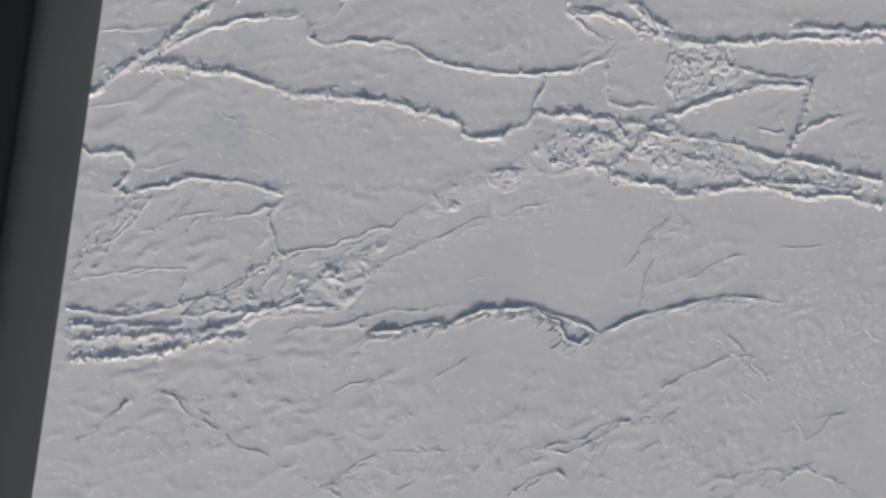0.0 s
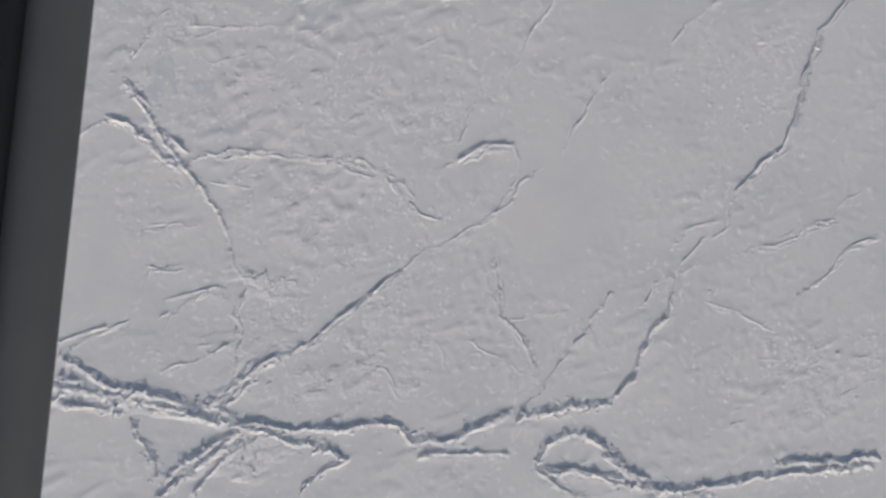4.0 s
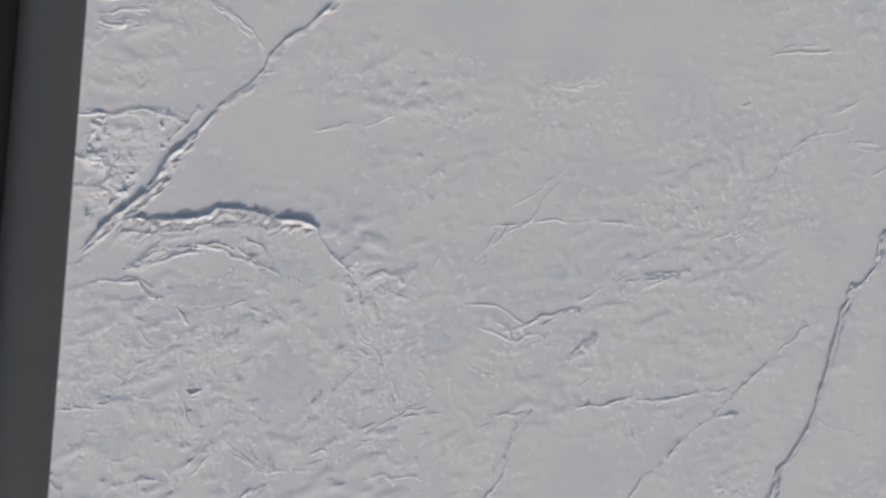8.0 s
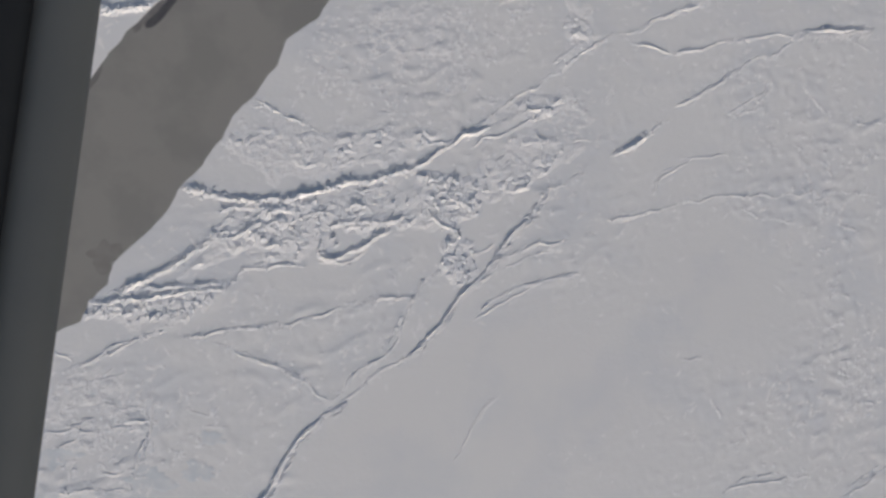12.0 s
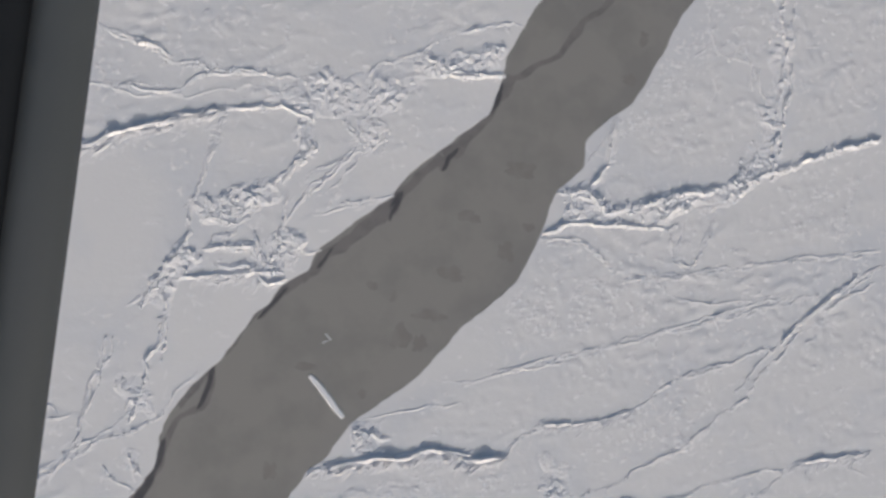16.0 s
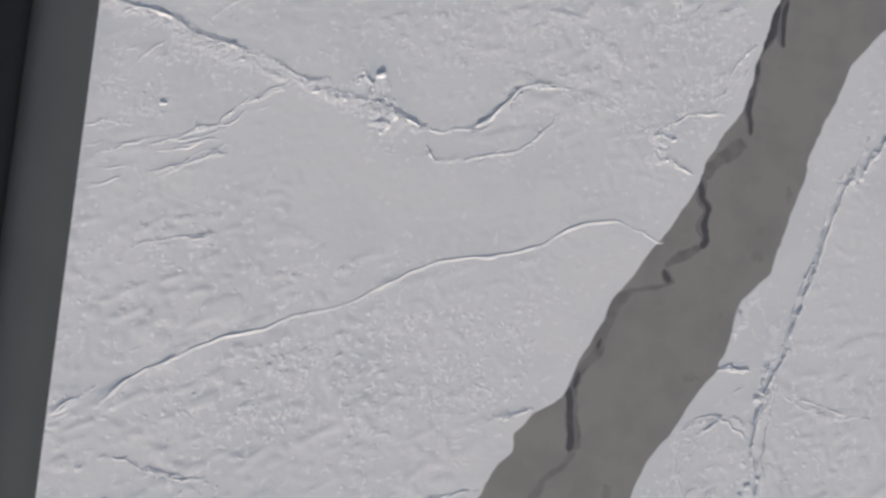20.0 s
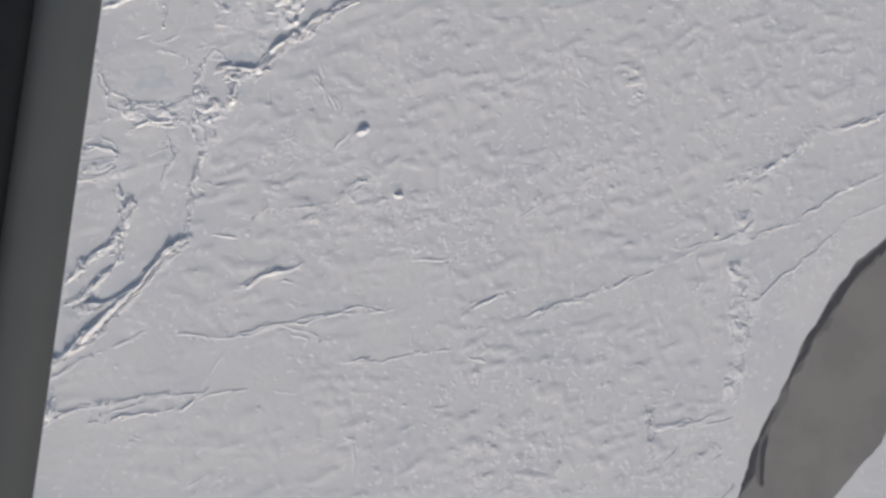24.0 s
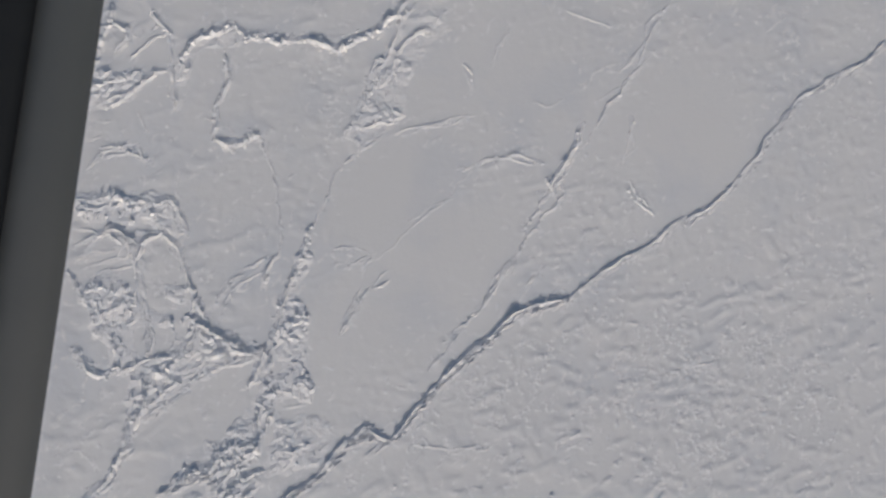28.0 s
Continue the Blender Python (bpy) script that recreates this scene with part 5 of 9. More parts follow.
ridge("B", [(-62.6, 661.5), (-55.5, 660.4), (-52.1, 657.4)])
ridge("C", [(-69.6, 662.6), (-61.9, 661.6)])
ridge("C", [(6.6, 660.3), (11.3, 665.5), (19.7, 667.9), (28, 673.8), (34.8, 677.9), (41.7, 681.1), (52.5, 683.9), (56.3, 683.3)])
ridge("B", [(31.5, 665.3), (41.4, 665.1), (51.3, 666.7)])
ridge("G", [(-59.7, 704), (-54.8, 709.6), (-47.4, 714.7), (-39.8, 719), (-32.1, 723.8), (-24.1, 727), (-15.9, 729), (-7.8, 733.6), (2.3, 736.7), (10.7, 740.5), (19.1, 746.2), (27.7, 751), (34.7, 754.8), (43.8, 757), (56.9, 759.3), (68.1, 763.3), (77.3, 769.5), (85, 772.9), (94.9, 774.6)])
ridge("D", [(94.9, 774.6), (105.6, 769.8), (110.8, 768.6)])
ridge("D", [(-73, 698.3), (-65.4, 705.8)])
ridge("C", [(-54.1, 689.5), (-49.1, 686.7), (-42.6, 685.6), (-37.6, 684.4), (-31, 683.3)])
ridge("C", [(58.9, 706.3), (65.3, 708.8), (70.8, 711.2)])
ridge("D", [(45.6, 698.6), (49.1, 700.7)])
ridge("B", [(181.4, 803.8), (175.5, 790.4), (169.9, 773.2), (164.4, 756.2), (160.7, 745.7), (157.2, 733.3), (152.5, 722.9), (149, 712.7), (147.6, 702.8), (150.6, 691.5), (150.4, 679.9), (148.8, 672.1)])
ridge("C", [(140.8, 749.1), (139.5, 739.1)])
ridge("B", [(136, 728.9), (145.6, 729)])
ridge("C", [(122.9, 708.1), (135.2, 712.3), (143.9, 708.3), (146.5, 702.7)])
ridge("D", [(122.2, 704.2), (121.1, 692.7), (124.9, 683.5)])
ridge("D", [(158.1, 721.5), (169.4, 716.8), (180.7, 715), (194.2, 715.3)])
ridge("D", [(129, 683.9), (136.9, 690.3)])
ridge("D", [(18.7, 713.7), (20, 719.2)])
ridge("D", [(-76.6, 722.8), (-70.2, 720.3)])
ridge("D", [(49.4, 717.2), (57.2, 714.4)])
ridge("C", [(177, 801), (171.4, 783.6), (166, 764.5), (160.4, 749.7), (157.1, 735.3), (151.9, 716.9), (148.3, 706.8)])
ridge("C", [(134, 727.7), (138, 730.1), (145.6, 729)])
ridge("D", [(128.6, 689.6), (124.8, 685.4), (137.4, 682.7), (139.2, 673.3)])
ridge("F", [(-74.3, 822), (-66.5, 822.1), (-60.1, 821.2), (-53.7, 820.3), (-46.9, 816.9), (-40.1, 814.2), (-30.1, 812.8)])
ridge("C", [(-30.1, 812.8), (-21.6, 811.2), (-14.5, 807.6), (-5.7, 805), (3.1, 803.3)])
ridge("F", [(3.1, 803.3), (11.8, 802.4), (19.2, 799.6), (26.6, 796.8)])
ridge("C", [(26.6, 796.8), (33.8, 796.6), (42.7, 798.3)])
ridge("B", [(5.6, 812.3), (9.6, 807.5), (9.3, 802.2)])
ridge("F", [(42.7, 798.3), (49.5, 804.4), (54.5, 810.3), (57.9, 814.3)])
ridge("C", [(57.9, 814.3), (67.3, 815.7), (73.9, 816.9)])
ridge("C", [(27.2, 790.7), (31.3, 785.7), (40.1, 787.7), (49.1, 789.9), (58.1, 792.9), (63.3, 797.5), (67.5, 802.5), (69.9, 807.3)])
ridge("D", [(74.3, 812.3), (83, 812.3), (93, 810.5)])
ridge("C", [(97.3, 806.2), (107.2, 808.1), (116.9, 812.9), (129.1, 816)])
ridge("C", [(105.8, 800.5), (114.3, 795.6), (119.6, 793.2)])
ridge("D", [(-35.7, 790.1), (-31.3, 794.8), (-26.7, 797.3)])
ridge("D", [(-68.8, 777.2), (-58.4, 780.6), (-46.2, 784.1), (-37.2, 789.1)])
ridge("D", [(-43.7, 776), (-34.6, 781)])
ridge("D", [(-69, 772.3), (-60.7, 773.8)])
ridge("D", [(-69.9, 786.1), (-59.2, 787.1)])
ridge("A", [(-79.1, 861), (-75, 865.9), (-70.7, 870), (-66.7, 875.9)])
ridge("A", [(-78.6, 856.8), (-75, 847.1)])
ridge("C", [(-77.2, 858.7), (-68.6, 865.2), (-59.7, 871), (-52.1, 875.7)])
ridge("C", [(-77.2, 846), (-68.5, 851.5), (-60.8, 853.5), (-51.4, 855.7), (-41.8, 858)])
ridge("D", [(-45.5, 875.9), (-37.1, 874.6), (-28.8, 875.4), (-17.3, 879.6), (-3.7, 883.1), (10.2, 887.2), (20.9, 888.6)])
ridge("D", [(-43.8, 860.4), (-36.5, 854.4)])
ridge("D", [(-42.2, 846.7), (-37.9, 852.5)])
ridge("D", [(13.6, 871.8), (12.4, 865.2)])
ridge("D", [(8.3, 870), (22.4, 874), (33.2, 876.6)])
ridge("D", [(66.2, 890.3), (71.8, 894.1), (83.4, 898)])
ridge("D", [(8.8, 848.4), (12.4, 847.9), (13.8, 843.6)])
ridge("D", [(-13.5, 860.5), (-5.8, 861.6)])
ridge("C", [(137, 905.8), (139.9, 896.1), (139.6, 886), (139.6, 872)])
ridge("C", [(105.4, 865.3), (109.1, 858), (109.1, 846.4)])
ridge("D", [(103, 834.2), (111, 835.1)])
ridge("D", [(115.2, 858.9), (131.8, 862)])
ridge("C", [(126.7, 819.6), (134, 833.9), (139.7, 842.4)])
ridge("B", [(182.1, 797.5), (188.1, 807.9), (194.4, 816.5)])
ridge("D", [(118.8, 853.5), (114.1, 847.1)])
ridge("D", [(-40.9, 821), (-32.1, 830.7)])
ridge("D", [(-61.4, 805.2), (-52.8, 812.8)])
ridge("D", [(-23.8, 800.6), (-17.4, 803.8)])
ridge("E", [(-71.4, 881.7), (-65.2, 882.4), (-57.8, 886.6), (-52.4, 894.9), (-48.2, 900.6), (-44.6, 904.5)])
ridge("B", [(-44.6, 904.5), (-43.8, 911.5), (-44, 920.2), (-43.4, 929), (-41.2, 931.1)])
ridge("A", [(-76.4, 887), (-71.3, 893.4), (-65.6, 898.4), (-62.6, 905.6), (-61.6, 910.8), (-60.4, 914.4)])
ridge("B", [(-75.2, 881.3), (-71.5, 882.5), (-66.9, 889.8), (-62.9, 895.3)])
ridge("B", [(-41.2, 931.1), (-43.8, 939.6), (-46.9, 944.4), (-45.5, 953.5), (-45.3, 958.9)])
ridge("A", [(-36.8, 944.2), (-35.4, 953.4), (-31.6, 957.6), (-27.6, 960.1)])
ridge("C", [(-64.8, 943.3), (-56.5, 942), (-49.8, 940.4)])
ridge("B", [(-64.5, 933.8), (-59.3, 938), (-49.5, 938.7)])
ridge("C", [(-72.8, 949), (-70.7, 938.9)])
ridge("C", [(-54, 934.5), (-49.9, 928.1), (-51.1, 924.4)])
ridge("D", [(-53.3, 922.4), (-53.3, 915.4)])
ridge("C", [(-80.1, 925.4), (-72.6, 928.2), (-67.6, 926.4), (-66.1, 921.4), (-71.3, 918.1), (-77.5, 917.2)])
ridge("D", [(-81, 932.1), (-73.4, 935)])
ridge("B", [(-25.6, 891.2), (-19.3, 895.4), (-11.1, 898.1)])
ridge("D", [(-12.7, 912.1), (-4.5, 916.7), (1.7, 924.8), (8.4, 928.4)])
ridge("D", [(89.8, 903.6), (99.5, 907.6), (113, 915), (123.9, 921.1)])
ridge("C", [(131.5, 945.8), (142, 948.2), (152.3, 954.8), (160.7, 961.1)])
ridge("D", [(160.3, 966.1), (178, 969.8), (188.6, 975.6)])
ridge("C", [(139.5, 924.1), (154, 930.9), (164.5, 938.3), (175, 946.8), (190, 954)])
ridge("D", [(180.1, 937.3), (190.7, 942.8)])
ridge("C", [(133.9, 913.6), (140.6, 908.5)])
ridge("D", [(122.1, 904.5), (122.7, 910.3)])
ridge("D", [(151.3, 908.7), (161.4, 918.8), (173.7, 932.4)])
ridge("D", [(47, 908.8), (50.4, 912)])
ridge("D", [(-12.7, 959), (-4.6, 949.3)])
ridge("C", [(-3.2, 936.8), (1.5, 942.9)])
ridge("D", [(65.7, 973.9), (78.2, 968.2)])
ridge("D", [(53.5, 918.9), (64.2, 927.8)])
ridge("D", [(23.5, 922.3), (27.8, 915.6)])
ridge("D", [(-29.9, 913.4), (-23, 912.5)])
ridge("D", [(114.8, 918.1), (124.9, 922.2), (139.3, 926), (154, 931.9), (164.3, 940.3), (189.9, 955)])
ridge("C", [(141.1, 902.7), (151.1, 911.7), (159.3, 918.6), (171.7, 930.1)])
ridge("D", [(107.7, 857.6), (127.5, 862.1)])
ridge("C", [(121.8, 908.3), (121.4, 900.5)])
ridge("D", [(131.4, 946.7), (129.5, 930.7)])
ridge("C", [(131.6, 943.8), (139.9, 947), (152.3, 954.8), (160.5, 963.1)])
ridge("C", [(41.2, 891.7), (48.5, 893.4), (55.6, 897.8)])
ridge("C", [(65.6, 891.6), (72.9, 896.1), (84.3, 899.2), (99.5, 907.6)])
ridge("E", [(-40.6, 957.5), (-36.5, 957.9), (-29.9, 958.5), (-27.1, 963.1), (-22.6, 967.9), (-18.1, 972.8), (-13.4, 976.8), (-7.1, 982.8), (-0.6, 987.2), (3.2, 993), (7.1, 998), (13.6, 1004.3), (19.4, 1001.4), (22.2, 1000.8)])
ridge("E", [(22.2, 1000.8), (27.8, 1008.9), (32.6, 1016), (39.3, 1024.5), (46.2, 1032.1), (53.3, 1037.9), (58.5, 1044.4), (66.1, 1048.1), (75.8, 1050)])
ridge("F", [(75.8, 1050), (83.2, 1058), (90.8, 1064.2), (100.7, 1069.8), (108.4, 1077.2), (114.4, 1082.3)])
ridge("A", [(-42.9, 982.3), (-36.7, 986.5), (-30.2, 988.1), (-27.5, 994.6), (-19.5, 999.2)])
ridge("B", [(-19.5, 999.2), (-18.6, 1006.5), (-17.9, 1015.6), (-17.2, 1024.8), (-16.7, 1035.9), (-14.3, 1045.6), (-12.7, 1055.2)])
ridge("C", [(-21.2, 1051.9), (-21.1, 1042.7)])
ridge("A", [(-43.4, 1033.7), (-38.8, 1030.8), (-33.3, 1028), (-27.7, 1025.1), (-21.4, 1023.3)])
ridge("C", [(-48.8, 1002.5), (-41.4, 1010.6), (-35.5, 1017.7), (-27.2, 1020.7), (-21.4, 1022.8)])
ridge("B", [(-74.9, 1019.2), (-72, 1016.1), (-66.7, 1013.3)])
ridge("C", [(-63.5, 1052.3), (-59.1, 1043.9), (-55.9, 1031.8), (-52.9, 1021.5)])
ridge("C", [(-48.1, 1051.2), (-43.5, 1041), (-43.2, 1031.9)])
ridge("D", [(-36, 1036.7), (-33.5, 1044.4), (-28.7, 1047.9)])
ridge("B", [(-77.8, 969.7), (-71.1, 973), (-64.5, 978), (-59.5, 982.9), (-57.2, 991), (-54.5, 994.8)])
ridge("C", [(-54.5, 994.8), (-56.7, 999.8), (-55.8, 1005.1)])
ridge("C", [(-48.7, 962.7), (-42.2, 963.3), (-40, 959.3)])
ridge("C", [(-59.7, 959.8), (-51.5, 959), (-47.9, 956.8)])
ridge("D", [(8, 1056.7), (7.2, 1047.1), (3, 1035.2)])
ridge("C", [(60, 1072.1), (57.7, 1064.8), (53.5, 1057.3), (48.4, 1049.7), (45.3, 1041.5), (40.2, 1035), (35.2, 1027.7), (32, 1022.5)])
ridge("D", [(67, 1060.4), (61.7, 1052.7), (56.7, 1043.2)])
ridge("D", [(75.9, 1003.6), (79.5, 1006.9)])
ridge("C", [(1.2, 1002.7), (5.1, 999.6)])
ridge("C", [(-63.5, 976.4), (-58, 971.9), (-58.7, 965)])
ridge("D", [(-68.7, 991.3), (-63, 985.1)])
ridge("C", [(-48.7, 1042), (-45.1, 1040.7), (-46.4, 1036.9), (-51.8, 1039.7)])
ridge("C", [(-56.1, 1033.6), (-53.5, 1019.6)])
ridge("D", [(41.9, 997.7), (56.7, 1001.3)])
ridge("D", [(75.9, 1002.7), (83.3, 1008.4)])
ridge("D", [(70.8, 1016.3), (74.4, 1020.6)])
ridge("D", [(2.8, 1054), (9.8, 1057.9)])
ridge("D", [(7.4, 1045.2), (3, 1035.2)])
ridge("D", [(112, 1029.6), (130.4, 1036)])
ridge("D", [(118.5, 1054.4), (116, 1060.1)])
ridge("B", [(-10.2, 1064.9), (-12, 1057.5), (-13.7, 1050.1), (-14.8, 1044.7)])
ridge("C", [(-18.5, 1060.4), (-18.7, 1055), (-21.5, 1049.3), (-21.9, 1045.7)])
ridge("B", [(-74.9, 1020.6), (-71.2, 1016.8), (-66.7, 1013.5), (-63.7, 1015)])
ridge("C", [(-61.2, 1049.3), (-59.3, 1041.7), (-59.1, 1034)])
ridge("B", [(-70.5, 1056.9), (-66, 1054), (-61.7, 1053.2)])
ridge("C", [(-79.2, 1049.9), (-74.9, 1053.8), (-71.1, 1055.6)])
ridge("D", [(-75.9, 1044.2), (-69, 1046.7), (-62, 1049.2)])
ridge("C", [(-52.4, 1058.2), (-49.9, 1051.5), (-46.7, 1046.6), (-43.5, 1041.7), (-42, 1036.6), (-39.7, 1031.6)])
ridge("C", [(-50.2, 1041.8), (-51.3, 1037.4)])
ridge("C", [(-57.8, 1036.7), (-54.7, 1031.9), (-54.6, 1025.1), (-52.2, 1020.2)])
ridge("C", [(-65.1, 1030.8), (-61.8, 1024.4), (-58.5, 1017.9)])
ridge("B", [(-62.6, 1030.2), (-58.7, 1031.5)])
ridge("C", [(-64.5, 1014.9), (-58.2, 1016.3), (-52, 1018.5), (-42.3, 1019.4), (-39, 1019.7)])
ridge("B", [(-55.5, 996.5), (-53.8, 1001.6), (-53.1, 1008.3), (-54.8, 1014.9)])
ridge("C", [(-51.1, 1000.1), (-45.5, 1006.4), (-41.4, 1012.7), (-37, 1017.3), (-25.8, 1021.7)])
ridge("D", [(-34.2, 1034.8), (-31.6, 1041.2), (-27.2, 1046.9), (-20.8, 1051.1)])
ridge("C", [(-77.4, 1077.1), (-72.4, 1082.3), (-67.5, 1082.6), (-62.1, 1080.1)])
ridge("C", [(-55.9, 1096.3), (-53.7, 1099.4)])
ridge("C", [(-22.8, 1126.6), (-15.5, 1125.9)])
ridge("C", [(2.4, 1032.2), (5.1, 1039.6), (11.3, 1048.3)])
ridge("D", [(5.3, 1054), (10.3, 1058.2)])
ridge("D", [(46.6, 1045.6), (51.4, 1055.3), (54.8, 1059.5)])
ridge("C", [(36.8, 1031.9), (43.3, 1041.6), (50, 1049.6), (55, 1057.6), (58.9, 1067.4)])
ridge("D", [(29.1, 999.3), (41.8, 999.3), (52.6, 1001)])
ridge("D", [(74.9, 1003.5), (82.3, 1007.6)])
ridge("D", [(66.3, 1016.3), (69.8, 1019.4)])
ridge("A", [(-86.2, 1091.9), (-83.7, 1097.7), (-81.9, 1107.9), (-79.9, 1117.4), (-78.7, 1126.8)])
ridge("C", [(-82.5, 1095.2), (-77, 1103.2), (-69.1, 1106.2)])
ridge("C", [(-85.2, 1091.2), (-72.8, 1096.6), (-66.9, 1102.9)])
ridge("C", [(-76.4, 1110.6), (-69.2, 1119.1), (-63, 1123.9)])
ridge("B", [(-77.9, 1121.4), (-72.7, 1120.4), (-74.6, 1115.5)])
ridge("B", [(-66.8, 1127), (-60.8, 1120.5), (-59.3, 1109.6), (-56, 1097.2)])
ridge("A", [(-57.9, 1111.6), (-53.7, 1118.8), (-47.4, 1123.6), (-41.6, 1126.4)])
ridge("A", [(-41.6, 1126.4), (-36.8, 1123.4), (-27.9, 1123.9), (-19.2, 1126.2), (-12.7, 1125.4), (-7.8, 1122.3)])
ridge("A", [(-7.8, 1122.3), (-2.8, 1127.9), (4.2, 1131.9), (9.1, 1138.6), (12.3, 1144.1)])
ridge("B", [(-43.1, 1117.7), (-41.1, 1108.6), (-43.3, 1099), (-43, 1089.9)])
ridge("A", [(-42.9, 1089), (-37.6, 1087.9), (-31, 1091.6), (-29.1, 1090)])
ridge("C", [(-29.1, 1090), (-24.5, 1081.4), (-21.7, 1072.6), (-18.5, 1060.4)])
ridge("C", [(12.6, 1105.2), (6.3, 1094.8), (-2, 1087.2), (-4.8, 1080.3), (-7.5, 1072.6), (-10.2, 1064.9)])
ridge("C", [(0.6, 1113), (3.5, 1103.9)])
ridge("D", [(13.4, 1097.7), (24.2, 1102.1), (37, 1106.8)])
ridge("D", [(33.3, 1125.8), (36.9, 1118.5), (35.4, 1114.3)])
ridge("F", [(190.1, 1158.8), (181.6, 1148.8), (168.2, 1140.3), (157.3, 1132.3), (151, 1125.1), (144.9, 1115.9), (141, 1107.2), (134.9, 1100.2), (129, 1092.4), (121, 1085.4), (116, 1080.9)])
ridge("C", [(103.7, 1157.5), (98.1, 1146.2), (94.7, 1135.3), (89.1, 1126.3), (83.8, 1115.4), (78.5, 1104.7), (71.4, 1094), (67.1, 1085.6), (62.8, 1078.4), (58.7, 1070.3)])
ridge("B", [(76, 1111.3), (74.7, 1102.2), (68.6, 1091.6), (66.2, 1084.6)])
ridge("D", [(92, 1114.6), (94.8, 1105), (91.3, 1096.6)])
ridge("D", [(94.6, 1093), (102.4, 1084.2)])
ridge("D", [(34.9, 1089.2), (40.4, 1091.8), (47.7, 1095.7), (55.6, 1094.8), (65.4, 1095.1)])
ridge("D", [(20.1, 1069.5), (26.9, 1074.9), (34, 1079.6)])
ridge("D", [(42.9, 1127.3), (46.2, 1133.8), (48.4, 1142.2)])
ridge("D", [(59.6, 1115.9), (63.7, 1114.5)])
ridge("C", [(-80.2, 1056.7), (-71.9, 1055.9)])
ridge("C", [(-62.1, 1056.2), (-59, 1057.1), (-52.6, 1059.1), (-47.4, 1057.9)])
ridge("C", [(-75.2, 1078.3), (-67.3, 1081.2), (-60, 1076.8)])
ridge("D", [(-83.9, 1082.5), (-76.2, 1085.3)])
ridge("D", [(66.9, 1149.3), (83.5, 1145.9)])
ridge("D", [(140.8, 1153.1), (149.3, 1160.9)])
ridge("C", [(-58.7, 1031.5), (-53.4, 1028.6), (-53.3, 1021.8), (-53.4, 1016.7)])
ridge("C", [(-49, 1032.4), (-46.4, 1025.8), (-48.8, 1018.8)])
ridge("E", [(-33.3, 1027.8), (-28.6, 1024.1), (-23.4, 1023.3), (-20.3, 1025.7)])
ridge("B", [(-85.5, 1092.9), (-83.5, 1107.7), (-81.5, 1117.1), (-78.5, 1125)])
ridge("C", [(-76.7, 1112.4), (-71.5, 1117.8), (-71.2, 1121.6)])
ridge("C", [(-72.2, 1110.3), (-62.5, 1120.2)])
ridge("C", [(-83.8, 1098.6), (-75.7, 1105.2), (-67.5, 1106.8)])
ridge("B", [(-77.7, 1095.9), (-69.9, 1099.7), (-64.8, 1106)])
ridge("C", [(-81.6, 1089), (-73.7, 1091)])
ridge("C", [(-57.4, 1095.2), (-53.8, 1100.3)])
ridge("C", [(-75.7, 1081.8), (-66, 1084), (-62.9, 1080)])
ridge("D", [(-81.8, 1084.5), (-78.5, 1084.1)])
ridge("C", [(-76.4, 1047.6), (-73.3, 1054), (-68.6, 1055.4), (-61.5, 1051.9), (-59.4, 1048.6)])
ridge("E", [(-70.6, 1058.1), (-66.4, 1056.9), (-60.9, 1052.8)])
ridge("C", [(-59.9, 1052.1), (-57.2, 1056.7), (-52.7, 1059.9), (-48.4, 1053.4), (-46.7, 1046.6)])
ridge("C", [(-78.7, 1046.5), (-69.6, 1051), (-61.9, 1054.5)])
ridge("D", [(-75.3, 1045.2), (-62, 1049.2)])
ridge("D", [(-74.8, 1041.8), (-60.8, 1046.7)])
ridge("C", [(-45.9, 1046.6), (-42.2, 1038.3), (-41, 1035)])
ridge("D", [(-34.7, 1032.1), (-31.6, 1041.2), (-28.9, 1046.7), (-22.5, 1051), (-19.4, 1054)])
ridge("B", [(-75.7, 1020.6), (-72.7, 1016.7), (-67.5, 1013.8), (-64.3, 1013.2)])
ridge("C", [(-69.9, 1013.6), (-69.7, 1007)])
ridge("C", [(-55, 1016.6), (-45.4, 1018.3), (-39.4, 1023.1), (-31, 1023)])
ridge("D", [(-54.1, 998.3), (-44.4, 1010.7), (-37.3, 1019.8)])
ridge("C", [(-58.8, 986.4), (-53.4, 993.4)])
ridge("C", [(42.9, 1127.3), (47.8, 1138)])
ridge("D", [(33.5, 1123.8), (37.3, 1114.6)])
ridge("D", [(13.3, 1098.6), (20.5, 1101.6), (31.4, 1106)])
ridge("C", [(36.8, 1089.4), (44.1, 1093.3), (53.5, 1096.4), (63.4, 1094.9)])
ridge("D", [(2.6, 1030.5), (9.7, 1047.2), (16.2, 1053.4)])
ridge("C", [(7.3, 1052.4), (11.3, 1057.4)])
ridge("D", [(21.8, 1070.6), (27, 1074)])
ridge("C", [(93.9, 1089), (104.6, 1081.5)])
ridge("D", [(89.3, 1096.3), (92.7, 1104.7), (93.9, 1116.9)])
ridge("C", [(88.8, 1130.3), (94.4, 1139.4), (97.8, 1150.3), (103.7, 1157.5)])
ridge("D", [(81.5, 1119.1), (91, 1128.6), (98.7, 1138)])
ridge("C", [(68.4, 1093.6), (72.1, 1085.3), (65, 1075.8), (59.9, 1067.6)])
ridge("D", [(76.2, 1108.4), (74.9, 1100.3), (71.4, 1094)])
ridge("D", [(-59.6, 293), (-53.8, 297.7), (-44.4, 300.2)])
ridge("C", [(-41.4, 302.2), (-34.8, 301.1), (-28.3, 302.6), (-21.3, 298.1), (-19.2, 294)])
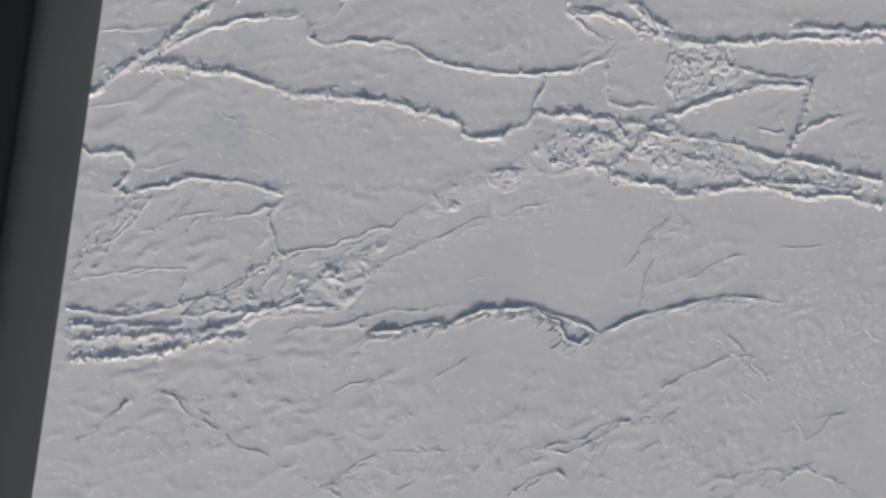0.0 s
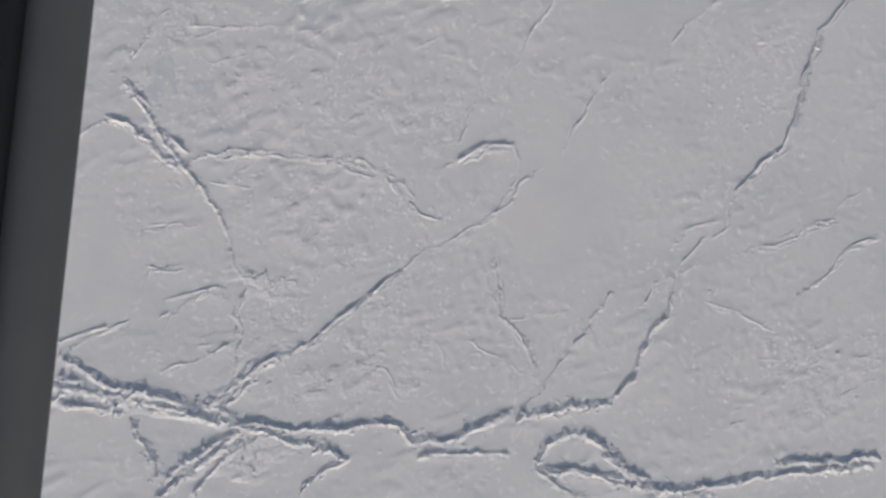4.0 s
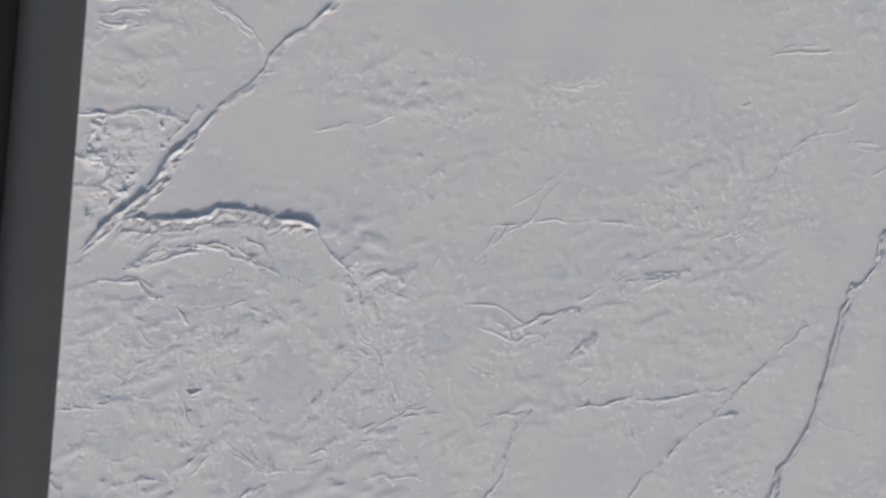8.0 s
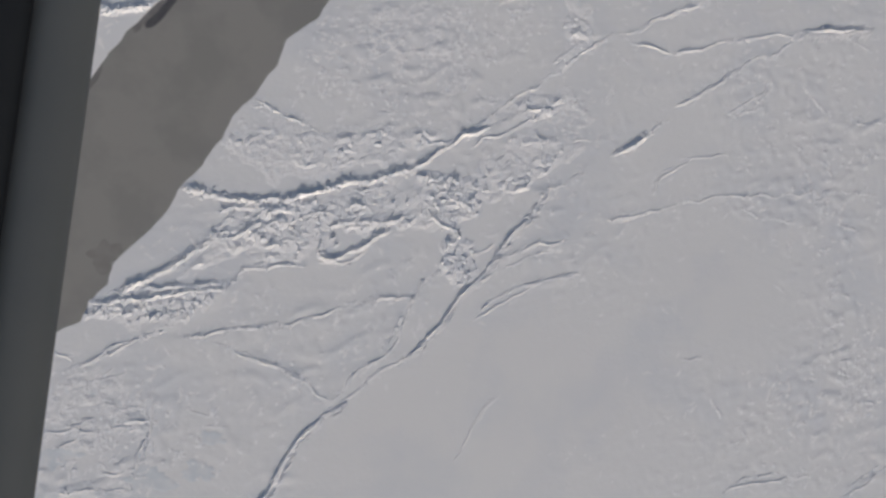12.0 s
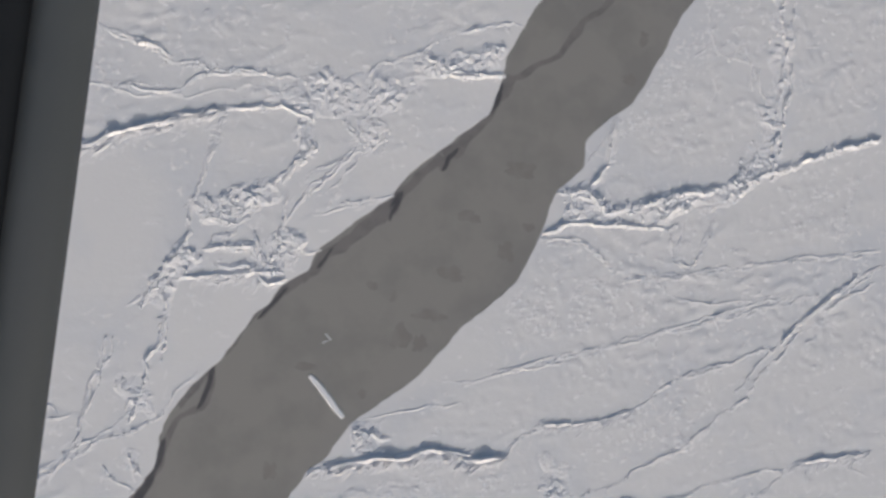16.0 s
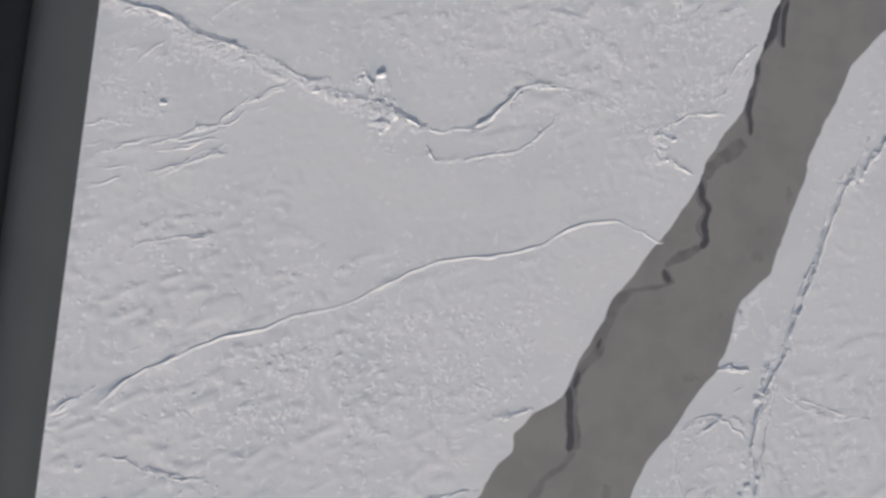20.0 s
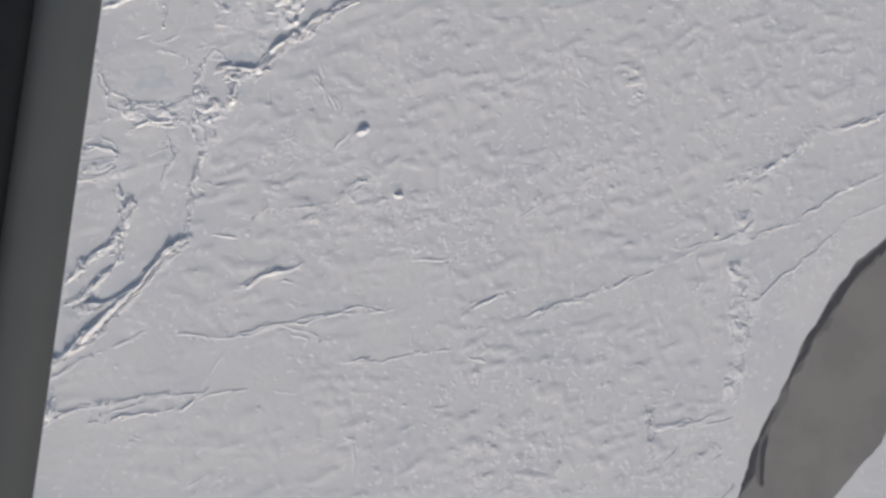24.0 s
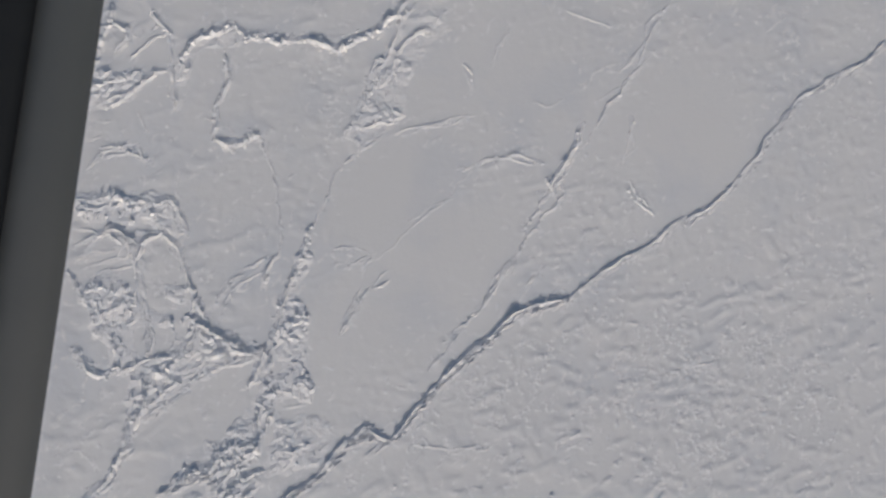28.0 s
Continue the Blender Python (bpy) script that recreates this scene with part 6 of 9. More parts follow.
ridge("D", [(-62.3, 288.6), (-56, 288.3)])
ridge("C", [(54, 282.2), (61.3, 284.5), (68.5, 288.7), (77.8, 292.2), (83.5, 293.5)])
ridge("C", [(87.4, 293.8), (95, 296.3), (96.6, 302), (104.5, 303.6), (114.4, 305.4), (118.4, 307.6)])
ridge("D", [(103.9, 312), (94.4, 305.6), (88.9, 299.5)])
ridge("C", [(77.2, 274.8), (82.5, 280.6), (86.1, 284.5)])
ridge("C", [(134, 322.5), (139.9, 328.9), (141.6, 334.9), (149.4, 347.6), (157.6, 356.5), (166, 363.5)])
ridge("D", [(67.9, 320.8), (85.3, 321.6), (101.2, 321.2)])
ridge("D", [(46.6, 305), (49.8, 310.8), (55, 315.8), (64.3, 318.5)])
ridge("E", [(-67.4, 304.4), (-62, 309), (-56.3, 314.3), (-51.3, 320.7)])
ridge("B", [(-77.7, 325), (-72.2, 324), (-64.4, 324.4)])
ridge("C", [(-75.2, 315.6), (-65.3, 317.5)])
ridge("C", [(-78.1, 335.9), (-72.9, 338), (-66.5, 337.1), (-59.6, 339.3)])
ridge("D", [(-58.6, 291.4), (-49, 298.1), (-38.2, 302.5)])
ridge("C", [(-27, 305.3), (-18.2, 300.9), (-16, 296)])
ridge("D", [(-71.8, 417.4), (-67.2, 416.4), (-64.7, 414.3)])
ridge("D", [(-53.3, 401.5), (-44.1, 403.4)])
ridge("D", [(-51.4, 397.5), (-46.7, 398.4)])
ridge("D", [(-70.9, 394.4), (-59, 396.6)])
ridge("D", [(-43, 408.6), (-43.9, 401.7), (-42.3, 393.5), (-43.4, 388.3), (-46.9, 384.6)])
ridge("D", [(-67.8, 378.4), (-57.2, 378.9), (-48, 379.5), (-44.6, 377.3)])
ridge("D", [(-68.3, 369.4), (-59.4, 371)])
ridge("D", [(-67.2, 366.3), (-59.1, 367.8)])
ridge("D", [(-66.3, 363.9), (-61.1, 365.2)])
ridge("D", [(-27.5, 398.5), (-20.9, 398.4)])
ridge("D", [(59.7, 365.3), (67.4, 364), (75.1, 364.6), (82.7, 367.9)])
ridge("C", [(69.3, 364.2), (76.1, 363.8)])
ridge("C", [(132.1, 364.9), (137.4, 366.3)])
ridge("C", [(152.3, 353.6), (156.4, 359.7)])
ridge("D", [(145.1, 400.2), (150.4, 403.7)])
ridge("D", [(161.6, 424.1), (157.5, 415.5)])
ridge("D", [(145.9, 387.4), (159, 390.6), (165.7, 392.2)])
ridge("D", [(189.3, 384.1), (198.4, 391), (204.9, 395.7)])
ridge("D", [(169.4, 367.5), (176.1, 371), (180.5, 374.3)])
ridge("D", [(174.5, 357.3), (188.3, 358.8)])
ridge("D", [(89.5, 510.3), (92.9, 518.3)])
ridge("D", [(139.3, 514.3), (147.8, 517.3), (150.7, 522.6)])
ridge("D", [(119.3, 495.4), (129.7, 497.9), (138.1, 499.4)])
ridge("D", [(108.7, 483.8), (112.3, 490.8), (117.3, 493.3)])
ridge("D", [(183.2, 491), (197.1, 492.3)])
ridge("D", [(181.5, 480.8), (190.9, 478.6)])
ridge("D", [(143.7, 481.3), (152.6, 478.2), (163.6, 479.2)])
ridge("C", [(-23.4, 495.9), (-17.4, 494), (-12.2, 492.8)])
ridge("D", [(-3.5, 490.3), (-0.4, 485.4)])
ridge("C", [(1.5, 456), (2, 450.9), (7.2, 450.4), (15.1, 458.9), (23.5, 464)])
ridge("C", [(98.4, 473.3), (104.2, 475.8)])
ridge("D", [(124.2, 428.2), (132.4, 429.6)])
ridge("C", [(115.9, 513.4), (128, 520.8), (136.2, 527.8), (144.4, 534.8)])
ridge("C", [(111.5, 544.2), (125.7, 553.2), (133.9, 560.5)])
ridge("E", [(5.9, 538.8), (16.3, 541.7), (27.2, 542.6), (38, 545.6), (49.6, 543.6), (61, 544.8)])
ridge("C", [(-77.9, 647.3), (-67, 647.1), (-47.9, 648.1)])
ridge("C", [(-47.9, 648.1), (-42, 654.1), (-32.3, 656.4), (-22.3, 656.9), (-13.7, 656.4)])
ridge("C", [(113.9, 612.7), (118.2, 609.3), (123.2, 611.7)])
ridge("D", [(179.8, 651.2), (178.4, 638.9)])
ridge("D", [(-73.2, 777.4), (-67.3, 780.1)])
ridge("D", [(-73.9, 783.1), (-68.1, 786.3), (-58.7, 786.6)])
ridge("D", [(-64.1, 779.3), (-53.4, 782.2)])
ridge("D", [(-45.7, 784.8), (-34.8, 788.7), (-28.7, 793.8), (-20.7, 797.4)])
ridge("D", [(-46.7, 779.6), (-40.6, 782.9), (-34.3, 784.5)])
ridge("D", [(-50.7, 772.4), (-43.1, 775.8)])
ridge("D", [(-24.2, 797.8), (-18.1, 803.8), (-11.6, 807.3)])
ridge("D", [(-70.3, 766.1), (-61.4, 769.5)])
ridge("C", [(12.5, 845.1), (13.3, 837.9)])
ridge("C", [(-83.1, 959.3), (-79.3, 954.7), (-74.8, 950.2), (-73.4, 945.2)])
ridge("C", [(-78.3, 965.3), (-76.4, 956.9), (-74, 950.3)])
ridge("C", [(-73.4, 945.2), (-69.7, 941.4)])
ridge("C", [(-69.6, 940.6), (-59.5, 937.7), (-49.7, 937.3)])
ridge("B", [(-47.6, 954.3), (-44.9, 945.9), (-46.5, 938.6), (-44.3, 933.7)])
ridge("C", [(-44.1, 946), (-37.2, 944.4)])
ridge("C", [(-42.8, 935.6), (-37.9, 936.3)])
ridge("C", [(-36.9, 955.9), (-36.9, 948.8), (-37.1, 943.5)])
ridge("C", [(-45.8, 959.9), (-42.7, 962.2), (-39.2, 960.9)])
ridge("C", [(-52.2, 930.9), (-52.7, 922.2), (-53.6, 916)])
ridge("D", [(-53.5, 915.2), (-56.6, 914)])
ridge("B", [(-60.4, 912.6), (-61.9, 905.7), (-62.7, 898.8)])
ridge("D", [(-79, 927.3), (-73.2, 931.5), (-69.2, 938)])
ridge("C", [(-61.2, 964.5), (-65.8, 962)])
ridge("D", [(-55.8, 960.1), (-49, 959.4)])
ridge("C", [(-10.2, 963.6), (-8.7, 958.4)])
ridge("C", [(-7.3, 953.2), (-4.2, 949.1)])
ridge("D", [(-0.3, 921.7), (6.4, 925.2)])
ridge("D", [(7, 919.9), (3.9, 916)])
ridge("D", [(-9.8, 913.5), (-3.2, 916.9), (6.9, 920.8)])
ridge("D", [(47.8, 892.9), (54.8, 897.3), (60.2, 899.6)])
ridge("C", [(63, 889.9), (70.1, 895.1), (77.6, 896.8), (85.1, 900.3)])
ridge("D", [(88.8, 902.6), (100.2, 907.5)])
ridge("C", [(119.8, 915.3), (122.5, 907.9), (119.7, 903.8)])
ridge("C", [(156.3, 965), (173.8, 967.8), (188.7, 975.7)])
ridge("C", [(90, 657.6), (89, 651.5), (85.1, 646.4), (82, 641.5)])
ridge("C", [(-42.5, 613), (-38.6, 620.9), (-37.8, 628.5), (-36.9, 635.4), (-34.4, 642.4)])
ridge("C", [(-34.5, 605.3), (-27.4, 607.5), (-26.3, 612.6), (-21.8, 616.4)])
ridge("B", [(-39.3, 598.3), (-47, 596.1), (-49.6, 591), (-52.6, 582.7)])
ridge("C", [(-30, 601.4), (-20.6, 604.6), (-12.5, 606.9)])
ridge("F", [(-37.2, 593.1), (-29.3, 594.6), (-19.6, 595.4), (-16.9, 593.1), (-11.2, 594.8)])
ridge("C", [(-46.8, 579.7), (-43.8, 573.3), (-44.6, 566.8)])
ridge("C", [(-9, 605.4), (-5.4, 603.1), (-2.2, 605.1)])
ridge("C", [(-13.9, 620.4), (-14, 613.6), (-15.8, 606.6)])
ridge("B", [(-11.3, 644.8), (-12.5, 639.5), (-10.3, 634.5), (-12.9, 627.4), (-15.1, 623.7)])
ridge("C", [(-0.7, 624.1), (3.8, 630.6), (8.4, 636.3), (11.7, 638.4)])
ridge("D", [(-6.5, 614.2), (3.4, 617.5), (15.1, 622)])
ridge("C", [(144.2, 649.2), (147.5, 661.3), (150.5, 679.3), (152.6, 695.4), (154.4, 715.7), (159.1, 742.8)])
ridge("C", [(115.5, 616.3), (116.8, 625.8)])
ridge("D", [(70.6, 613), (81.9, 615.6), (88, 612.4), (92.2, 609)])
ridge("C", [(128.9, 682.6), (134.7, 689.2), (139.7, 680)])
ridge("D", [(125.2, 676.4), (123.8, 666.5)])
ridge("C", [(-74.8, 663.9), (-68.5, 663), (-60.5, 661.5), (-53.9, 658.9)])
ridge("C", [(-55.3, 657), (-44, 656.7), (-30.9, 655.6), (-24.4, 657.2)])
ridge("D", [(-46.5, 649.6), (-40.6, 654.5)])
ridge("D", [(-74.5, 647.3), (-65.1, 646.7)])
ridge("C", [(-54.3, 647.9), (-46.2, 647.1)])
ridge("A", [(-25.8, 94.8), (-30.5, 90.7), (-35.2, 86.7), (-39.8, 81.9), (-44.3, 77), (-47.3, 73.3)])
ridge("B", [(-22.1, 92.5), (-28.5, 87.4), (-34.5, 79.8), (-39, 74.1)])
ridge("B", [(-38.2, 99.5), (-32, 104.6), (-27.4, 110.5), (-22.7, 115.5), (-16.2, 119.9)])
ridge("C", [(-34.3, 152.3), (-32.7, 145.4), (-28.7, 140.6), (-29.5, 131.5), (-27.8, 122.9), (-29.1, 110.3)])
ridge("B", [(94.5, 116.6), (98, 122.7), (100.2, 130.6), (103.7, 136.8), (107.8, 140.2), (108.1, 149.8)])
ridge("C", [(46.7, 154.7), (50.7, 142.2), (53.2, 135.1), (59.4, 130.3), (63.8, 123.3)])
ridge("B", [(68.9, 89.5), (82.4, 89), (96.4, 84.8), (108.3, 84.1)])
ridge("C", [(66.7, 93), (69.1, 86.7), (75.3, 81.8), (84.1, 80.8), (79.8, 74.8)])
ridge("C", [(-63.6, 10.6), (-67.4, 0.3), (-71.8, -3.3)])
ridge("D", [(-47.6, 13.3), (-52.9, 1.1)])
ridge("C", [(112.7, 34.7), (111.7, 23.4), (101, 11.7), (97.6, 6)])
ridge("C", [(-39.9, 67.1), (-31.8, 70.5), (-20.3, 74.2)])
ridge("D", [(-77, 60.1), (-62.7, 63.2), (-53.1, 65)])
ridge("D", [(5.9, 57.2), (12.6, 60.5)])
ridge("C", [(-54.3, 45.1), (-46.3, 47.5)])
ridge("C", [(-0.6, 303.8), (3.4, 298), (7.5, 291.3), (13.3, 286.6)])
ridge("C", [(-59.2, 292.6), (-50.6, 296.2), (-37.8, 299.4)])
ridge("C", [(-38, 302), (-26, 299), (-17.2, 295.7), (-8.3, 292.3)])
ridge("D", [(-73.2, 250.8), (-60.8, 252.7)])
ridge("D", [(-53.7, 215), (-46, 217.1), (-29.9, 218.9), (-16.7, 219.7), (-6.9, 222.9)])
ridge("C", [(-75.9, 232.4), (-70.8, 227.9), (-64.8, 223.4)])
ridge("C", [(-63.8, 213.6), (-67, 206.9), (-69, 203.5)])
ridge("C", [(16.1, 274.4), (19.6, 265.9), (23.1, 255.5)])
ridge("D", [(15, 247.8), (23.3, 253.8), (33.7, 258.2)])
ridge("C", [(-0.1, 260.6), (-4.2, 248)])
ridge("D", [(56.1, 242.1), (56, 231.3), (51.3, 222.1), (44.9, 211.1)])
ridge("D", [(36.6, 203.7), (32.1, 193.1)])
ridge("D", [(91.2, 292.9), (104.4, 301.9), (116.2, 306.1)])
ridge("D", [(131.7, 230.6), (137.4, 236.6)])
ridge("D", [(-27.4, 244.5), (-18.5, 238.3), (-11.5, 235.4), (2, 237.2)])
ridge("D", [(-44.8, 205.6), (-35.6, 210.2), (-27.6, 212.3)])
ridge("D", [(-19, 225.5), (-14.7, 233.5)])
ridge("C", [(-80.9, 287.6), (-72.9, 293.6), (-67.8, 298.4)])
ridge("C", [(-83.8, 321.9), (-74.5, 324.1), (-64.6, 322), (-59.7, 320.9)])
ridge("C", [(-82.9, 313.5), (-72.1, 316.7), (-62.5, 317.1)])
ridge("D", [(17.5, 299.6), (25.1, 295.1), (22, 288.4)])
ridge("D", [(51.5, 286.1), (63.1, 282.6), (70.9, 279.7)])
ridge("D", [(65, 259), (62, 249.7), (58.8, 242.3)])
ridge("D", [(49.8, 307), (44.9, 299.1), (39.7, 294.8)])
ridge("B", [(-61.3, 428.4), (-51.5, 438.1), (-41.1, 445.6), (-30.4, 452.3), (-17.8, 459.5)])
ridge("B", [(-48.2, 436.9), (-38.8, 439), (-26, 440.5)])
ridge("C", [(-64.3, 413.1), (-54.3, 420.1), (-43.8, 424.8), (-37.8, 428.1)])
ridge("C", [(-60.7, 406.9), (-53.7, 413.5)])
ridge("C", [(-24.4, 441.9), (-18.3, 447.1), (-3, 447.5)])
ridge("C", [(1.5, 455.3), (3.7, 450.3), (10.6, 451.3), (18.8, 459.7), (23.7, 465.9)])
ridge("D", [(-22.6, 422.2), (-10.5, 417.6), (0, 414.4), (5.7, 408.9)])
ridge("C", [(23.7, 424.2), (26.7, 431.7), (31.3, 441.4), (34.5, 447.3)])
ridge("D", [(-66.5, 390.8), (-56.6, 396.7), (-44.3, 397.9)])
ridge("D", [(-41.8, 404.8), (-42.4, 394.7), (-44.5, 384.6)])
ridge("D", [(48.5, 390.6), (53.2, 401.9), (59.9, 411.7)])
ridge("D", [(14.4, 349.7), (20.1, 363.8)])
ridge("C", [(99.1, 472.7), (105.3, 474.7)])
ridge("C", [(53.7, 805.2), (54.8, 813.8), (62.3, 815.4), (71.9, 816.3)])
ridge("C", [(186.2, 815.5), (182.6, 802.8), (178.6, 794.2)])
ridge("D", [(161.9, 721.7), (184.2, 715.4)])
ridge("C", [(-33.7, 792.1), (-27.6, 797.4), (-18.1, 803.1)])
ridge("D", [(-49, 782.3), (-41.2, 785.1), (-33.4, 788.7)])
ridge("D", [(139.7, 843.2), (136.3, 830.6), (132.9, 820.2)])
ridge("D", [(-50, 816.7), (-52.1, 809.4), (-55.5, 803.7)])
ridge("D", [(-45.4, 815.7), (-47.2, 809.3)])
ridge("D", [(-40.3, 813.9), (-42.9, 807.4)])
ridge("D", [(-32.6, 811.6), (-35.3, 805.9)])
ridge("D", [(-26.6, 810.7), (-28.5, 805.1)])
ridge("D", [(-15.2, 808), (-17.3, 803.3)])
ridge("D", [(-8.1, 805.5), (-10.2, 800.7)])
ridge("D", [(-2.6, 803.6), (-4.8, 798.8)])
ridge("C", [(-51, 771.8), (-41.9, 777.2), (-32.5, 781)])
ridge("D", [(-55.1, 779.8), (-44.5, 785.5), (-35.2, 790.2)])
ridge("D", [(-43.6, 777.9), (-32.8, 783.6)])
ridge("E", [(-71.1, 867.8), (-66, 876.4), (-60.6, 882.9), (-55.1, 889.4), (-50.6, 898.5), (-46.1, 901.5)])
ridge("B", [(-45.4, 902.4), (-44.9, 910.9), (-43.7, 921.3), (-42.3, 930.1), (-42.3, 937)])
ridge("B", [(-72.7, 879.9), (-67.4, 886.9), (-62.2, 895.7), (-62.9, 907.3), (-65, 917.2)])
ridge("F", [(-73.4, 891.3), (-68.7, 896.7), (-63.7, 900.6)])
ridge("C", [(-81.4, 957.7), (-75.6, 949.9), (-70.2, 945.5), (-63.5, 943), (-52.1, 942.7), (-44.2, 945.5), (-36.7, 945.6)])
ridge("C", [(-43.3, 979.2), (-40.8, 972.4), (-40.5, 963.6)])
ridge("B", [(-41.8, 981.2), (-34.1, 987.8)])
ridge("C", [(-72.2, 972.9), (-63, 977.8), (-58.6, 982.1), (-56.2, 989.6)])
ridge("C", [(-76.8, 922.6), (-74.3, 927.9), (-67.2, 928), (-65.6, 922.2), (-69.9, 918.3), (-75.6, 919.4)])
ridge("D", [(-59.8, 926.3), (-50.6, 930.8)])
ridge("D", [(-53.9, 918.4), (-50.6, 930.8)])
ridge("C", [(-19.1, 896.4), (-13.3, 897.8), (-8.6, 900.8)])
ridge("C", [(-25.9, 890.6), (-23, 894.3)])
ridge("D", [(-11.9, 960.5), (-9.6, 955.4), (-5.3, 948.8)])
ridge("D", [(-31.8, 912.3), (-25.1, 912.1)])
ridge("D", [(-6.7, 884.6), (11.9, 887.9), (20.6, 888.7)])
ridge("D", [(-11.1, 878.3), (0.9, 877.5)])
ridge("C", [(-68.9, 851), (-58.4, 854.1)])
ridge("D", [(-64, 848.9), (-49.2, 855.5), (-33.5, 858.2)])
ridge("B", [(32.5, 183.1), (39.5, 188.6), (50.4, 192)])
ridge("C", [(50.5, 191.1), (54.1, 182.3), (46.9, 168.3), (40, 162.8)])
ridge("C", [(20.9, 170.5), (13, 176.8), (-0.1, 182.3)])
ridge("C", [(-44.8, 177.9), (-36.2, 177.3), (-22.7, 179.2), (-5.1, 178.9), (7.7, 176.1)])
ridge("C", [(-81.2, 118.1), (-70.3, 121.8), (-60.9, 124.5)])
ridge("D", [(-58.8, 136), (-51.5, 145.5)])
ridge("D", [(44.6, 153.2), (49.6, 139.1), (60.2, 125.5), (62.4, 122)])
ridge("C", [(-76.4, 531.3), (-67.2, 539.3), (-55.3, 548.8), (-46.9, 558)])
ridge("C", [(-58.1, 535.5), (-52.1, 531.3), (-48.6, 528.3)])
ridge("D", [(-74.5, 548.4), (-67, 551.3), (-61.8, 547)])
ridge("C", [(-70.5, 540.6), (-64.7, 544.8)])
ridge("D", [(-83.6, 56), (-72.8, 61.1), (-66.4, 62.3), (-56.8, 64.7)])
ridge("C", [(-24, 59.7), (-26.1, 54.4)])
ridge("C", [(-37.1, 61.4), (-37.4, 55.7)])
ridge("D", [(-79.8, 35), (-70.5, 38.4), (-62.7, 41.7)])
ridge("D", [(-40.8, 39.7), (-30.3, 36.6), (-19.6, 33.2)])
ridge("D", [(-61.2, 19.7), (-52.4, 22.5), (-47.7, 24.8)])
ridge("C", [(-69.2, -5.2), (-64.2, 1.3), (-60.8, 7.7)])
ridge("C", [(-57.1, 0.3), (-50.6, 4.5), (-46.8, 8.3), (-44, 13)])
ridge("C", [(-46.2, 2.3), (-42.4, 5.9), (-34.2, 8), (-26.7, 10), (-21, 12.9)])
ridge("D", [(-30.6, 14.5), (-31.7, 8.2)])
ridge("D", [(-24.7, 15.5), (-27.6, 10.4)])
ridge("C", [(-44.3, -8.8), (-44.1, -13.1), (-45.8, -18.5), (-46.2, -22)])
ridge("D", [(-77.7, -15.9), (-65.3, -12), (-55.7, -10.4), (-44.3, -8.6)])
ridge("B", [(-41.5, -19), (-35.1, -16.6), (-27.1, -11.5), (-22.5, -5.8), (-16.1, -1.6)])
ridge("C", [(-26.7, -15.9), (-20.2, -11.8), (-16.4, -7), (-16, -2.5)])
ridge("B", [(-24.4, -20.9), (-16.1, -18.4), (-7.9, -13.3), (-4.9, -8.5), (-0.1, -3.6)])
ridge("C", [(-16.1, -1.6), (-8.5, 0.9), (1, 3.3), (9.5, 7.3), (16.4, 10.7)])
ridge("B", [(-44.4, -23.6), (-31.3, -20.7), (-19.6, -17.9), (-11, -17.1), (3, -16.8)])
ridge("C", [(-7.3, -10.6), (0.5, -8.9), (9.2, -7.2), (19.1, 1.9), (29.6, 6.6), (36.6, 11)])
ridge("C", [(-3.4, -23.6), (7, -21.2), (12.2, -19.5)])
ridge("D", [(41, -5.1), (45.5, -2.9), (52, -1.3)])
ridge("D", [(37, 7.4), (42.1, 12.5), (49.5, 14.2)])
ridge("D", [(8.5, -70.8), (15, -65.1), (21.8, -61.1)])
ridge("D", [(28.8, -58), (36.3, -60.3), (43.7, -59.9)])
ridge("C", [(69.1, -58.4), (81.3, -54.9), (89, -53.1), (92.5, -48.6), (104.3, -45.9)])
ridge("C", [(110.5, -47.4), (116.3, -44.2), (120, -40.1)])
ridge("C", [(111.7, -38.8), (115.3, -33.7), (120, -29.5)])
ridge("D", [(89, -62.9), (91.2, -55.3), (95.6, -49.3)])
ridge("D", [(93.6, -59.8), (97, -53)])
ridge("D", [(99.3, -56.7), (102.9, -52.7)])
ridge("C", [(107.3, -56.2), (111.1, -54.1), (115.9, -50.9)])
ridge("C", [(63.9, -73.5), (69.1, -68.6), (74.7, -66.5), (79.4, -64.3)])
ridge("C", [(57.4, -65.5), (61.1, -64.4), (74.1, -60)])
ridge("B", [(78.3, -63.5), (82.5, -67)])
ridge("C", [(135.1, -68.1), (139, -65), (144.9, -60.8), (155.5, -59.7), (164.1, -60.4), (168.1, -56.6), (172.7, -59.3), (179.6, -62), (186.6, -65.6), (193.4, -67.2)])
ridge("C", [(151.8, -66.3), (160.2, -63.9), (164.2, -60.8)])
ridge("D", [(128.9, -14.4), (136.7, -19.6), (148.2, -28.4)])
ridge("D", [(131.1, -16.1), (138.9, -20.4), (148.7, -22.5)])
ridge("C", [(137, -22.5), (129.1, -26.9), (123.1, -29.3)])
ridge("D", [(142.2, -32.8), (150.2, -38.1)])
ridge("C", [(139.4, -3.7), (143.4, -1.4), (156.4, -2.2)])
ridge("D", [(179.6, -4.1), (180.7, -16.1), (179.8, -30.1)])
ridge("D", [(182.9, -3.8), (190.1, -9.3), (196.8, -12.8)])
ridge("C", [(187.2, -25.6), (191.9, -28.2)])
ridge("C", [(189.5, -38.4), (193.9, -37.2)])
ridge("D", [(162.3, -41.2), (167.2, -46.8), (174.3, -52.3)])
ridge("D", [(167.5, -5.2), (175.7, 1.5)])
ridge("C", [(-60, 291.9), (-54.7, 296.2), (-50.8, 298.5)])
